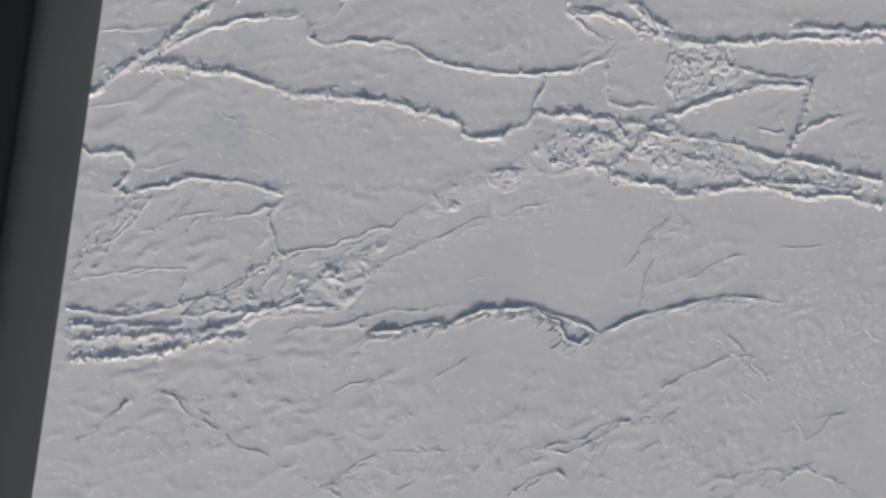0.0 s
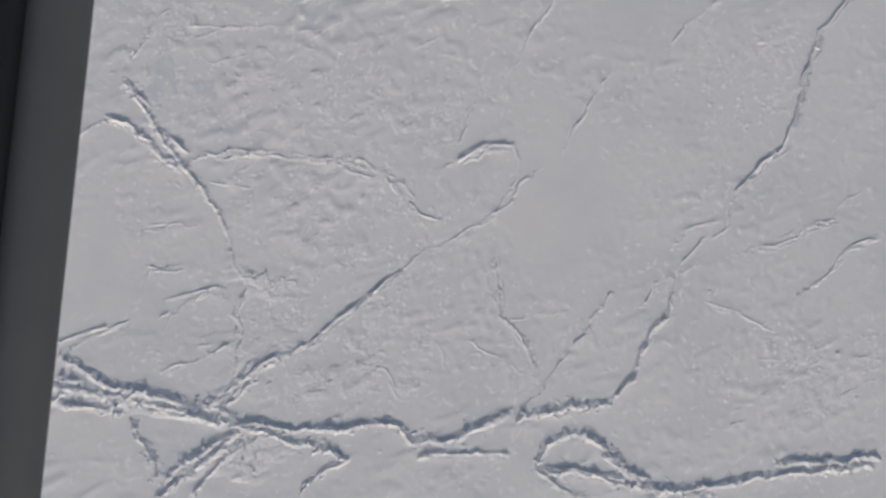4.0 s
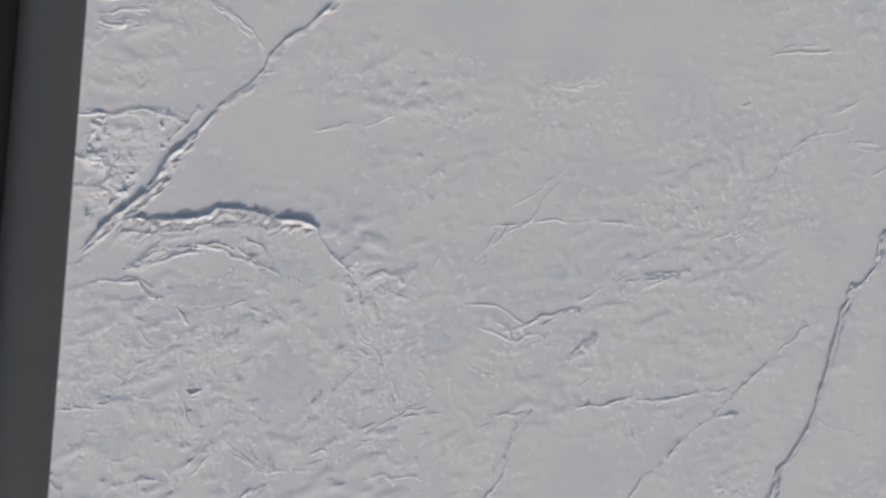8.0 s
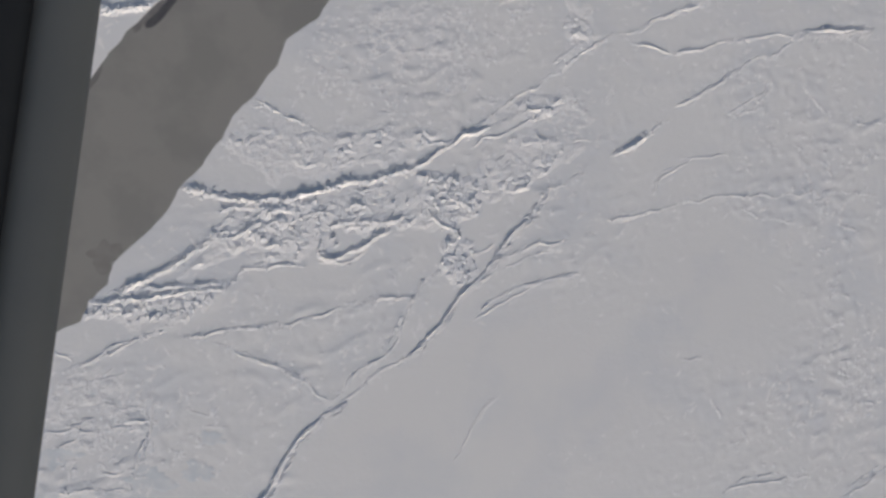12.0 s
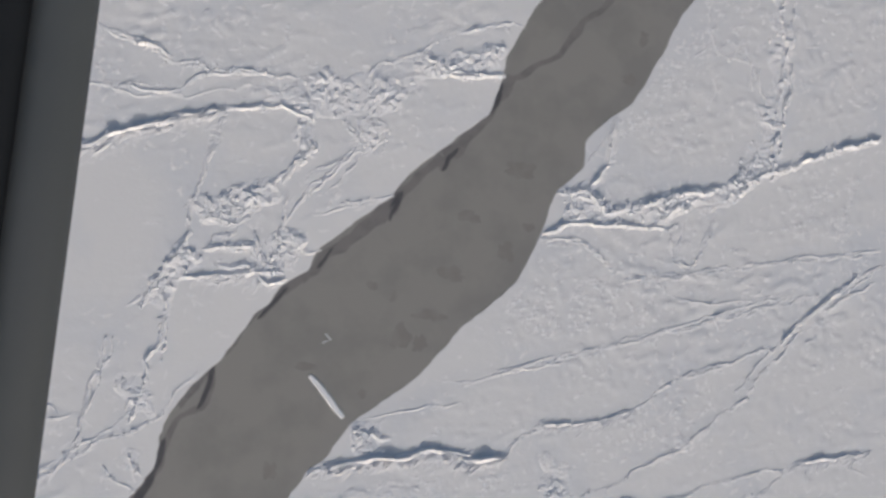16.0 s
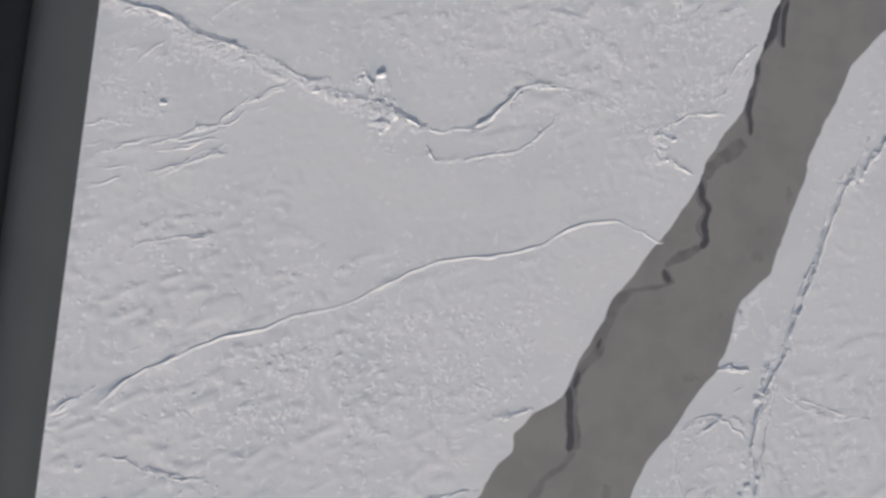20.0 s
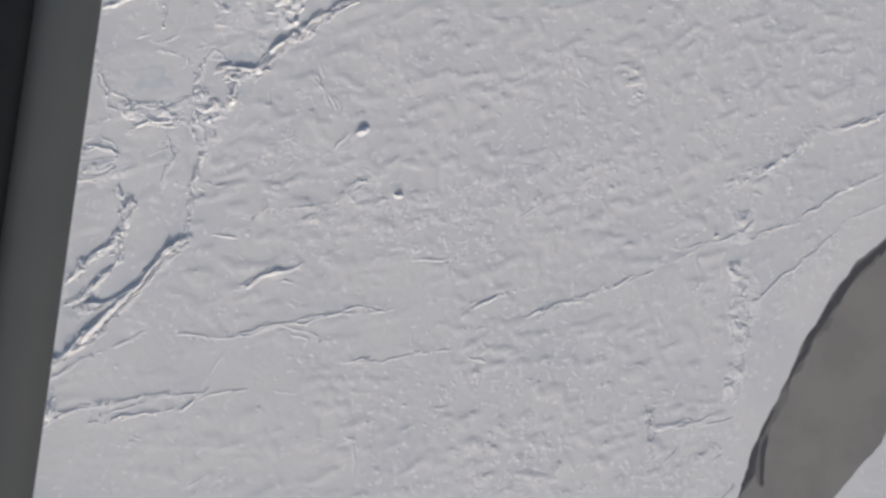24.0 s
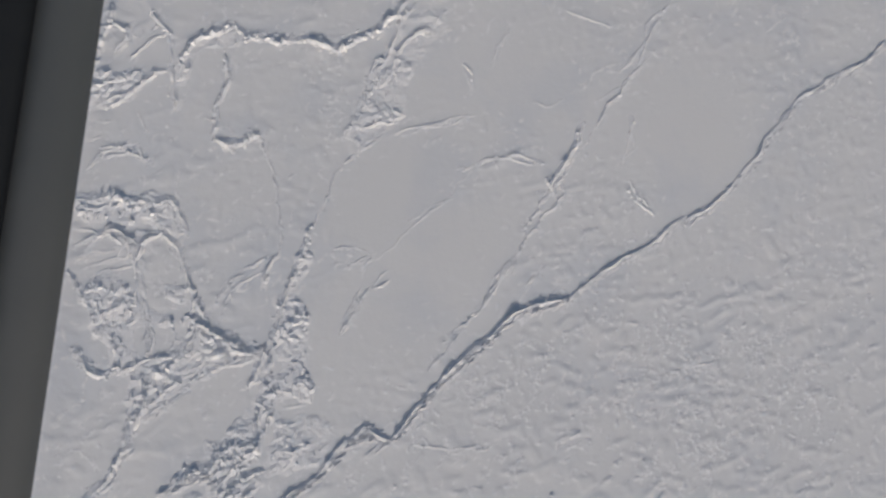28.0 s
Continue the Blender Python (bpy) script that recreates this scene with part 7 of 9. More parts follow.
ridge("C", [(-60.6, 289.2), (-55.6, 289), (-52, 286), (-48.6, 284.7)])
ridge("C", [(-44.2, 282.7), (-41.5, 280.4), (-39.5, 277.1)])
ridge("C", [(-35.2, 276.3), (-30.1, 275.5), (-24.4, 278.2)])
ridge("C", [(-38.2, 280.8), (-35, 283)])
ridge("C", [(-74.7, 269.3), (-66.8, 270.3)])
ridge("C", [(-79.2, 267), (-77.1, 269), (-74.6, 268.4)])
ridge("C", [(-68.7, 273.5), (-66.4, 274.6)])
ridge("C", [(-51.5, 263.5), (-47.6, 266.5)])
ridge("C", [(-56.9, 260.3), (-54.8, 264)])
ridge("B", [(-38.5, 258.1), (-33.5, 258.6)])
ridge("C", [(-42.4, 255), (-39.7, 252.7), (-37.8, 250.3)])
ridge("D", [(-73.8, 252.4), (-67.5, 253.4)])
ridge("D", [(-61.8, 253.4), (-56.3, 254.7)])
ridge("D", [(-61.9, 238.4), (-60.7, 241.9), (-57.1, 246.5)])
ridge("D", [(-60.3, 237.7), (-53.8, 237.5), (-49, 238.8)])
ridge("D", [(-38.1, 236.5), (-35, 238.5), (-31.3, 244.1)])
ridge("D", [(-36, 232.4), (-32.2, 236.2), (-29.3, 240.8)])
ridge("C", [(-19.4, 242.7), (-15.6, 238.7), (-11.1, 236.5)])
ridge("C", [(-2, 240.9), (2.2, 243.1), (4.9, 242.5)])
ridge("C", [(-54.7, 230.6), (-50, 232.7), (-46, 233.5)])
ridge("C", [(-42.9, 235.1), (-41, 232.7)])
ridge("C", [(-4.8, 253), (-1.6, 256), (-0, 257.9)])
ridge("C", [(-7.9, 249.1), (-3.8, 251.3)])
ridge("C", [(1.9, 255.5), (3.3, 259.6), (4.8, 262.9)])
ridge("C", [(-21.3, 227.7), (-18.2, 230.6), (-12.5, 232.9)])
ridge("D", [(-17, 217.7), (-12.2, 220.7), (-6.5, 223.8)])
ridge("C", [(-49.2, 207.4), (-44.2, 206.1), (-41.8, 207.1)])
ridge("C", [(-29.9, 211.5), (-26.3, 209.2)])
ridge("C", [(-39, 203.1), (-35.6, 202.5)])
ridge("C", [(-16, 206.6), (-13, 206.8)])
ridge("D", [(-22.9, 208.6), (-20.8, 213.1)])
ridge("C", [(-19.9, 194.3), (-16.9, 197.9), (-15.4, 200.6)])
ridge("C", [(-15, 196.3), (-12.8, 199.9)])
ridge("C", [(-10.3, 191.5), (-7.1, 193.4)])
ridge("C", [(-3.6, 191.9), (-0.3, 193.9), (3, 195)])
ridge("B", [(-70.3, 195.8), (-66.2, 194.4), (-61.8, 189.7)])
ridge("B", [(-73.9, 185.3), (-67.5, 184.4), (-62.4, 180.3), (-56.3, 174.4), (-51.3, 172.2)])
ridge("C", [(-54.2, 177.8), (-49.8, 173.9), (-47.1, 170.7)])
ridge("B", [(-62.3, 187.2), (-56.2, 181.8), (-48.7, 178.1)])
ridge("D", [(-43.8, 169.6), (-37.2, 168.8), (-29, 168.7)])
ridge("D", [(-34.5, 173.9), (-30.5, 175), (-28.3, 178.5)])
ridge("D", [(-12.8, 172.6), (-17.3, 167.3), (-20.5, 165.4)])
ridge("C", [(17.5, 169), (21.9, 168.4)])
ridge("C", [(-59.7, 153.7), (-52, 155.7)])
ridge("C", [(-22.9, 156.1), (-20.7, 158.7)])
ridge("C", [(-11, 153.2), (-8, 157.6), (-5.7, 160.2)])
ridge("C", [(32.6, 189.1), (34.7, 196.3), (36.7, 203.5)])
ridge("C", [(11.2, 290.8), (17.4, 292.5), (23.8, 292.5)])
ridge("C", [(20.6, 286.6), (24.8, 290.8), (27.4, 292)])
ridge("C", [(21.5, 297.7), (25, 299.1)])
ridge("C", [(10.6, 278), (15.1, 276.8)])
ridge("C", [(18.4, 269.9), (20.9, 272.9)])
ridge("C", [(20.4, 257.5), (26.6, 259.1)])
ridge("C", [(11.3, 249.3), (18.2, 252.2)])
ridge("D", [(11.8, 244), (18.8, 245.6)])
ridge("D", [(16.1, 234.7), (26.7, 236.6), (34.1, 235.5)])
ridge("D", [(41, 239.7), (45.1, 245.6)])
ridge("C", [(67.3, 285.9), (74.8, 289.7), (82.4, 291.6)])
ridge("C", [(56.1, 283.6), (60.1, 280.4), (67.6, 283.1)])
ridge("B", [(79.8, 275.2), (83.4, 278.4), (86.9, 284.5)])
ridge("C", [(82.4, 266.1), (87, 269.4)])
ridge("D", [(93.2, 305.4), (100.9, 310.3), (106.8, 313)])
ridge("D", [(53.6, 255.6), (60.1, 256.6), (67.5, 258.9)])
ridge("C", [(49.8, 222.4), (53.8, 230), (58, 235.9), (61, 245.3), (62.2, 254.6)])
ridge("C", [(130.9, 258.9), (142.1, 261.9)])
ridge("C", [(132.5, 235.1), (138.5, 237.5)])
ridge("D", [(100.8, 256.7), (103.3, 249.4), (106.5, 246)])
ridge("C", [(116.4, 262.2), (118.2, 265.2)])
ridge("C", [(152, 323.2), (156.1, 325.8)])
ridge("C", [(-76.8, 1113.3), (-73.1, 1116.6), (-72, 1121.4)])
ridge("D", [(-70.7, 1111.5), (-65.5, 1116.9), (-60.9, 1121.4)])
ridge("B", [(-80.9, 1124.6), (-80.7, 1117.2), (-83, 1109.6), (-84.9, 1100.2), (-86.3, 1092.8)])
ridge("B", [(-85.4, 1092), (-80, 1100.9), (-75.4, 1103.4), (-67.6, 1107.4)])
ridge("B", [(-75.8, 1094.3), (-71.4, 1098.6), (-66.9, 1102.9), (-63.3, 1107.1), (-59.2, 1108.6)])
ridge("B", [(-53.1, 1114.2), (-54.1, 1108.5), (-56.9, 1104.4)])
ridge("C", [(-79.5, 1074.2), (-76.9, 1079), (-72.4, 1082.2), (-67.4, 1082), (-63.6, 1079)])
ridge("C", [(-59.6, 1074.1), (-56.7, 1077.2)])
ridge("D", [(-67.4, 1093.7), (-62.5, 1089)])
ridge("C", [(-22.1, 1076.2), (-18.6, 1075.8), (-13.3, 1076.4)])
ridge("C", [(-18, 1078.2), (-16.1, 1080.7)])
ridge("C", [(-36.6, 1033.7), (-33.5, 1042.7), (-30, 1048.4), (-24.4, 1051.6), (-20.3, 1053.9)])
ridge("B", [(-22.5, 1043.8), (-22.3, 1049.2), (-19.4, 1054)])
ridge("C", [(-15.1, 1032.3), (-11.8, 1033.5), (-7.6, 1035.1)])
ridge("C", [(-12.1, 1036.1), (-8, 1038.3)])
ridge("C", [(-12.6, 1025.5), (-7.5, 1026.9)])
ridge("C", [(-12.1, 1022.1), (-6.2, 1023.5)])
ridge("C", [(-10.9, 1018.7), (-5, 1020.1)])
ridge("C", [(-12, 1013.4), (-5.1, 1014)])
ridge("C", [(-12.2, 1008.2), (-5.5, 1010.2)])
ridge("B", [(-22.9, 1012.5), (-21.1, 1017.8), (-19.4, 1024.9)])
ridge("E", [(-43.7, 980.9), (-39.3, 984.4), (-31.3, 986.6)])
ridge("B", [(-30.7, 981.7), (-26.4, 986.9), (-20.6, 994), (-16.4, 1001.1), (-16, 1011.4)])
ridge("B", [(-27.4, 981.9), (-21.3, 985.6), (-15, 989.4)])
ridge("C", [(-10.8, 996.4), (-7.8, 1000), (-3.7, 1002)])
ridge("C", [(-1, 1000.5), (5.6, 1003.6)])
ridge("C", [(2.4, 1032.2), (4.6, 1036), (8.3, 1043.5), (11.3, 1048.3), (16.6, 1049.8)])
ridge("D", [(-2.4, 1058.6), (4.7, 1059.4), (8.5, 1058)])
ridge("C", [(6.5, 1051.4), (7.9, 1055.2), (11.1, 1059.2)])
ridge("C", [(21.8, 1070.6), (26.2, 1073)])
ridge("D", [(8.9, 1054.4), (15.5, 1060.6), (22, 1068.7), (26.2, 1073), (33.8, 1081.4), (40.5, 1090.9)])
ridge("B", [(-2.9, 1095.4), (1.7, 1103.6), (5, 1115.6), (8.4, 1127.7), (12.7, 1140.2)])
ridge("B", [(2.3, 1098), (9.2, 1101.9), (13.8, 1102.5)])
ridge("C", [(-0.7, 1100.5), (1.1, 1109.3), (3.7, 1119.2), (6.7, 1125.5)])
ridge("C", [(3.5, 1103.9), (10, 1112.5), (11, 1120.4)])
ridge("B", [(4.3, 1113.6), (10.8, 1122.3), (13.7, 1130.5), (20.8, 1135.6)])
ridge("C", [(13.5, 1132.5), (21.1, 1132.7), (28.5, 1135.9)])
ridge("C", [(16.7, 1138.9), (24.2, 1140.1), (27.7, 1143.7)])
ridge("C", [(7.7, 1133.5), (12.9, 1138.3), (16.2, 1143.8)])
ridge("C", [(33.3, 1125.8), (36.5, 1122.3), (37.1, 1116.5)])
ridge("D", [(20.7, 1099.7), (29.6, 1104.7), (38.8, 1109)])
ridge("D", [(43.1, 1125.3), (44.6, 1129.5), (49.4, 1142.3)])
ridge("D", [(58.7, 1114.8), (65.6, 1115.8), (69.5, 1117.3)])
ridge("D", [(76.9, 1125.5), (82.6, 1131.4), (88.5, 1134.3)])
ridge("B", [(64.8, 1089.6), (69.2, 1084.9)])
ridge("C", [(81.9, 1113.2), (85.5, 1119.7), (91.2, 1126.6), (96.7, 1135.6)])
ridge("C", [(92.6, 1106.7), (94.9, 1117)])
ridge("D", [(90.3, 1096.4), (92.7, 1104.7)])
ridge("D", [(93.6, 1092.9), (98.1, 1087.6), (103.5, 1082.3)])
ridge("D", [(61.2, 1052.6), (65.5, 1058.7), (68.2, 1060.9)])
ridge("B", [(-81.4, 1065.2), (-74.5, 1062.5), (-69.8, 1064)])
ridge("C", [(-78.8, 1058.5), (-72.6, 1060.2), (-66.4, 1062.7)])
ridge("B", [(-66.4, 1062.7), (-60.2, 1066.1), (-53.7, 1067.7), (-47.9, 1062.2), (-46.4, 1057.1)])
ridge("D", [(-79.2, 1049.9), (-70.2, 1055.2), (-62.6, 1053.5)])
ridge("B", [(-68.7, 1056.3), (-61.5, 1051.9)])
ridge("B", [(-61.9, 1048.4), (-58.8, 1055.7), (-54.1, 1058), (-50.3, 1054.9), (-45.9, 1046.6), (-42.3, 1038.3), (-37.2, 1031.9)])
ridge("B", [(-79.8, 1042.9), (-74.1, 1036.7), (-69.9, 1030.4)])
ridge("C", [(-74.3, 1038.4), (-66.3, 1039.2)])
ridge("C", [(-72.2, 1035.2), (-64.4, 1036.9)])
ridge("C", [(-70.3, 1032.9), (-62.4, 1034.5)])
ridge("C", [(-68.3, 1030.5), (-60.4, 1032.2)])
ridge("C", [(-69, 1023.7), (-60.1, 1029.6)])
ridge("C", [(-55.5, 1031.8), (-52.9, 1025.2), (-52.8, 1018.4)])
ridge("B", [(-62.8, 1014.2), (-55.3, 1018.2), (-47.4, 1020.6), (-42.9, 1024.4), (-40.3, 1029.8)])
ridge("C", [(-41.4, 1012.7), (-35.5, 1018.3), (-27.5, 1021.6), (-22.5, 1022.9)])
ridge("B", [(-57.4, 993.1), (-54.6, 1001.5), (-47.7, 1010.4), (-43.3, 1015)])
ridge("C", [(-45.6, 686.5), (-39.8, 685.6), (-33.8, 683.8)])
ridge("D", [(-59.5, 703.4), (-56.1, 708.2), (-51.6, 711.6)])
ridge("D", [(-76.1, 695.7), (-71, 699), (-65.8, 702.4)])
ridge("D", [(45.8, 699.4), (49.5, 700.8)])
ridge("D", [(-71.7, 663.5), (-63.6, 661.1), (-57.2, 660.2)])
ridge("C", [(-47.2, 656.3), (-30.9, 655.6), (-24.3, 656.4)])
ridge("C", [(-7.2, 621), (-1.2, 628.4), (5, 636), (7.4, 637.9)])
ridge("C", [(2.5, 643.6), (8.2, 638.9), (14.7, 643.9)])
ridge("B", [(-33.6, 597), (-24.7, 597.6), (-19.7, 596.2), (-13.8, 603.4)])
ridge("D", [(70.7, 613), (82, 614.7), (90.1, 610.7)])
ridge("C", [(106.3, 606.3), (114.4, 605.9)])
ridge("D", [(98.6, 603.9), (120.2, 609.1), (151, 615), (192.3, 621.9)])
ridge("D", [(57.6, 571.1), (83.2, 579.4), (109.8, 588), (141.9, 596.3), (166.8, 605.5)])
ridge("D", [(116, 610.7), (123, 613), (125.4, 620.8), (127, 626.6)])
ridge("C", [(135.9, 729.1), (145.7, 729.6)])
ridge("C", [(139.8, 720.7), (144, 723.3)])
ridge("C", [(125.1, 703.7), (135.1, 712), (139.6, 709.6)])
ridge("D", [(116.5, 681.1), (122.2, 687.7), (125.4, 699.8)])
ridge("C", [(130.5, 688.7), (137.3, 683.7), (140, 676.1)])
ridge("C", [(-79.6, 847.6), (-69, 851), (-53.4, 854.9)])
ridge("C", [(-52.2, 845), (-48.8, 843.8)])
ridge("D", [(-38.5, 854.2), (-32.2, 857.8), (-20.6, 860.6)])
ridge("D", [(-35.9, 830.9), (-29.7, 835.3)])
ridge("C", [(107.9, 864.8), (109.6, 856.3), (109.4, 846.5)])
ridge("D", [(109.5, 858.2), (138.6, 863.5)])
ridge("D", [(139, 886.6), (141.1, 872.8)])
ridge("D", [(-70.5, 766.1), (-65.3, 767.7), (-61, 770.3)])
ridge("D", [(-54.1, 771.7), (-45.9, 775.9), (-33.5, 780.5)])
ridge("D", [(-52.5, 778.6), (-44.9, 781.8), (-38.7, 783.3)])
ridge("D", [(-56.9, 749.2), (-44.9, 753.5), (-33.8, 755.2)])
ridge("C", [(-18.7, 420.1), (-8.4, 416.8), (0.3, 413.3)])
ridge("D", [(61.7, 366.4), (71.2, 365.1), (81.6, 368.2)])
ridge("C", [(68.5, 363.1), (75.1, 364.3)])
ridge("D", [(20.4, 363.8), (20.3, 355.2)])
ridge("D", [(59.9, 410.6), (54.9, 402.9)])
ridge("D", [(68.4, 448.4), (76, 451.2), (85.8, 453.3)])
ridge("C", [(-65.4, 401.6), (-58.2, 403.9)])
ridge("C", [(-51.5, 397.9), (-42.3, 399.5)])
ridge("C", [(-43.5, 395.3), (-45, 387), (-46.7, 381.1)])
ridge("D", [(-55.6, 379), (-46.4, 378.7)])
ridge("D", [(-40.4, 372.5), (-32.9, 368), (-25.3, 363.5)])
ridge("C", [(-54.5, 383.1), (-47.1, 385.2)])
ridge("C", [(133.7, 364.8), (138.8, 367.9)])
ridge("C", [(147.6, 350.1), (149.5, 353.9)])
ridge("D", [(170.8, 368.3), (178.5, 372.5)])
ridge("C", [(190.6, 383.1), (202, 390.8), (208.5, 396.3)])
ridge("D", [(173.8, 355.6), (194.5, 357.3)])
ridge("D", [(144.1, 385.5), (156, 388.1)])
ridge("C", [(185.4, 431.3), (190.1, 432.7)])
ridge("C", [(195.7, 417.9), (201.8, 416.3)])
ridge("C", [(128.2, 428), (132.4, 429.3)])
ridge("C", [(137.9, 413.2), (140.4, 408.5)])
ridge("D", [(160.9, 416.1), (167.4, 421.6)])
ridge("D", [(154.1, 350.2), (162.4, 358.2), (177.8, 364.6)])
ridge("B", [(-65.3, 182.1), (-58, 176.1), (-51, 172.6)])
ridge("C", [(11.2, 176.5), (17.3, 170), (23.1, 166.2), (28.7, 165.1)])
ridge("C", [(-16.2, 166.6), (-11.3, 169.9)])
ridge("C", [(-19, 160), (-22.1, 156.1)])
ridge("D", [(-14.6, 150.7), (-9.8, 154.9), (-6.7, 158.9)])
ridge("C", [(-57.7, 141.6), (-52.8, 141.5), (-48, 143.3)])
ridge("D", [(-60.6, 153), (-50.9, 155.1), (-44.2, 156)])
ridge("C", [(-53, 128), (-46.7, 131.2), (-38.9, 136.5)])
ridge("C", [(-33.1, 130.1), (-29.6, 128.7), (-27.7, 126.3)])
ridge("C", [(-40.7, 121.5), (-32.5, 124.1), (-28.6, 127.1)])
ridge("C", [(-29.7, 113), (-26.9, 110.7)])
ridge("C", [(-34.4, 109.1), (-30.9, 107.7)])
ridge("C", [(-42.1, 118.7), (-37.2, 120.1)])
ridge("C", [(17.2, 114), (19.5, 108.9), (21.4, 107.3)])
ridge("C", [(13.5, 133.4), (16.8, 137.3)])
ridge("C", [(23, 129), (30.3, 127.9)])
ridge("D", [(32.3, 126.3), (34.9, 117.5)])
ridge("D", [(41.4, 127.2), (52.9, 122.9), (64.7, 116.7)])
ridge("C", [(47.3, 153.5), (50, 144.6), (51.8, 135.6), (56.8, 131.6), (62.2, 123.9), (65.4, 119.6)])
ridge("C", [(99.2, 142.6), (102.5, 150.5), (108.3, 153), (113.9, 157.5)])
ridge("C", [(107.5, 162.5), (112.9, 169.8), (122.7, 173.9)])
ridge("C", [(137.8, 139), (143.8, 141.6)])
ridge("C", [(140.7, 127.8), (148.9, 128.6)])
ridge("C", [(149.5, 120.9), (155.6, 123.4)])
ridge("C", [(159.6, 125.7), (165.7, 128.2)])
ridge("C", [(168.3, 122.6), (172.3, 125)])
ridge("C", [(172.9, 117.2), (179.1, 119.7)])
ridge("C", [(132.3, 106), (138.2, 108.4)])
ridge("C", [(161.1, 133.6), (167.3, 136.2)])
ridge("C", [(176.2, 131.2), (182.4, 133.8)])
ridge("C", [(155.4, 152.5), (161.5, 156.1), (163.4, 159.3), (169.1, 167.8), (179.5, 173)])
ridge("D", [(133.7, 164.6), (147.9, 169.2), (160, 175.6), (168.3, 178.6)])
ridge("D", [(121, 144.9), (133.3, 143.3), (141.9, 139.4), (148.3, 136.2)])
ridge("D", [(-77.2, 392.7), (-66.6, 395.2)])
ridge("D", [(-74.5, 382.2), (-70.1, 383.6)])
ridge("C", [(-67.1, 369.7), (-59.4, 370.7)])
ridge("C", [(-74.3, 364.6), (-60.5, 366)])
ridge("D", [(-66.7, 396), (-60.5, 397.8)])
ridge("D", [(-73.9, 375.5), (-69.4, 377)])
ridge("C", [(-58.4, 392.1), (-55.8, 390)])
ridge("C", [(-61.1, 357), (-62.3, 352.7), (-61, 347.8)])
ridge("C", [(-53.6, 352), (-51.1, 350.6)])
ridge("C", [(-57.9, 355.7), (-56.2, 354.2)])
ridge("D", [(-48.1, 385), (-44.3, 387.3), (-42.5, 394.5), (-41.8, 403.3)])
ridge("D", [(-46.8, 380.1), (-42.4, 376.4), (-30.2, 368.4), (-24.7, 363)])
ridge("C", [(-0.8, 304), (4.1, 297.5), (8.9, 290.9), (11.1, 285.8)])
ridge("C", [(8.4, 296.9), (13.3, 300.6)])
ridge("C", [(17.1, 296.5), (22.5, 295.1)])
ridge("C", [(20.4, 288.9), (23.7, 291.7)])
ridge("D", [(24.2, 295.2), (25.5, 300.5)])
ridge("D", [(-38.7, 280.9), (-30.3, 284.6), (-22.5, 287.5)])
ridge("C", [(-45.4, 278.2), (-40.9, 279.2)])
ridge("C", [(-37.5, 276.9), (-32.6, 275.4)])
ridge("C", [(-23.8, 284.1), (-18.8, 282.7)])
ridge("C", [(-8.9, 283.2), (-5.9, 286.7)])
ridge("C", [(-27.5, 272.4), (-21.2, 274.3)])
ridge("C", [(-49.3, 269.9), (-46.3, 270.8)])
ridge("C", [(8.8, 273.8), (15.8, 272.4)])
ridge("D", [(-9.1, 339.6), (-2.4, 341.4), (4.2, 344.4), (14.4, 348)])
ridge("D", [(31.6, 334.5), (27.6, 328.8), (24.3, 325)])
ridge("D", [(45.2, 301.7), (50.2, 309.2), (55.3, 314.9), (62.5, 319), (67.4, 328.6), (71, 332.5)])
ridge("C", [(38.3, 297.7), (42.5, 301.5)])
ridge("D", [(42.5, 290.9), (53.5, 290.6), (63.3, 284.9)])
ridge("D", [(61.4, 284.8), (70.5, 288.8), (79.8, 292)])
ridge("C", [(94.8, 301), (100.6, 303.2), (108.5, 305.6)])
ridge("C", [(79.1, 276.6), (84.4, 282.2), (88, 286)])
ridge("C", [(81.7, 267.6), (86.3, 269.6), (87.1, 272.3)])
ridge("C", [(134.5, 318.7), (138.3, 325.7)])
ridge("C", [(136.4, 322.6), (141.4, 326.9)])
ridge("C", [(127.6, 327.7), (131.5, 331.9)])
ridge("C", [(112.9, 330.4), (117.9, 332.7)])
ridge("C", [(139.8, 335.5), (143.8, 340.7)])
ridge("C", [(149.8, 349.1), (151.6, 355.1)])
ridge("C", [(154.8, 355.5), (158, 358.7)])
ridge("C", [(133.7, 363.2), (137.8, 366.6)])
ridge("D", [(129.6, 297.4), (137.7, 301.6)])
ridge("D", [(132.2, 305.1), (136.2, 309.2)])
ridge("D", [(170.8, 369.1), (177.5, 371.8)])
ridge("D", [(146.7, 398.4), (150.8, 403)])
ridge("D", [(183.5, 346.1), (194.7, 352.2)])
ridge("D", [(-64.9, 551), (-64.1, 557.9), (-61.9, 566.9)])
ridge("D", [(45.8, 566.2), (58.7, 570.6), (83.7, 577.5), (107.4, 586.4), (132.3, 593.8), (151.4, 600.9)])
ridge("C", [(70.6, 521.9), (81.6, 530.6), (87.3, 533.2)])
ridge("B", [(62.6, 504.5), (70, 507.1), (75.4, 511.3)])
ridge("C", [(98.2, 472.5), (104, 474.8)])
ridge("C", [(109.2, 484.5), (110.8, 490.2)])
ridge("C", [(140.2, 513.9), (146.3, 518.4)])
ridge("D", [(136, 513.5), (148.1, 522.5), (152.2, 526.8)])
ridge("D", [(181.8, 480.3), (190.9, 477.9)])
ridge("C", [(61, 457.4), (70.1, 461.6), (79.4, 464)])
ridge("C", [(53.4, 439.3), (62.1, 445), (72.9, 450.9)])
ridge("D", [(-73.9, 647.3), (-59.6, 647.8), (-46.7, 648)])
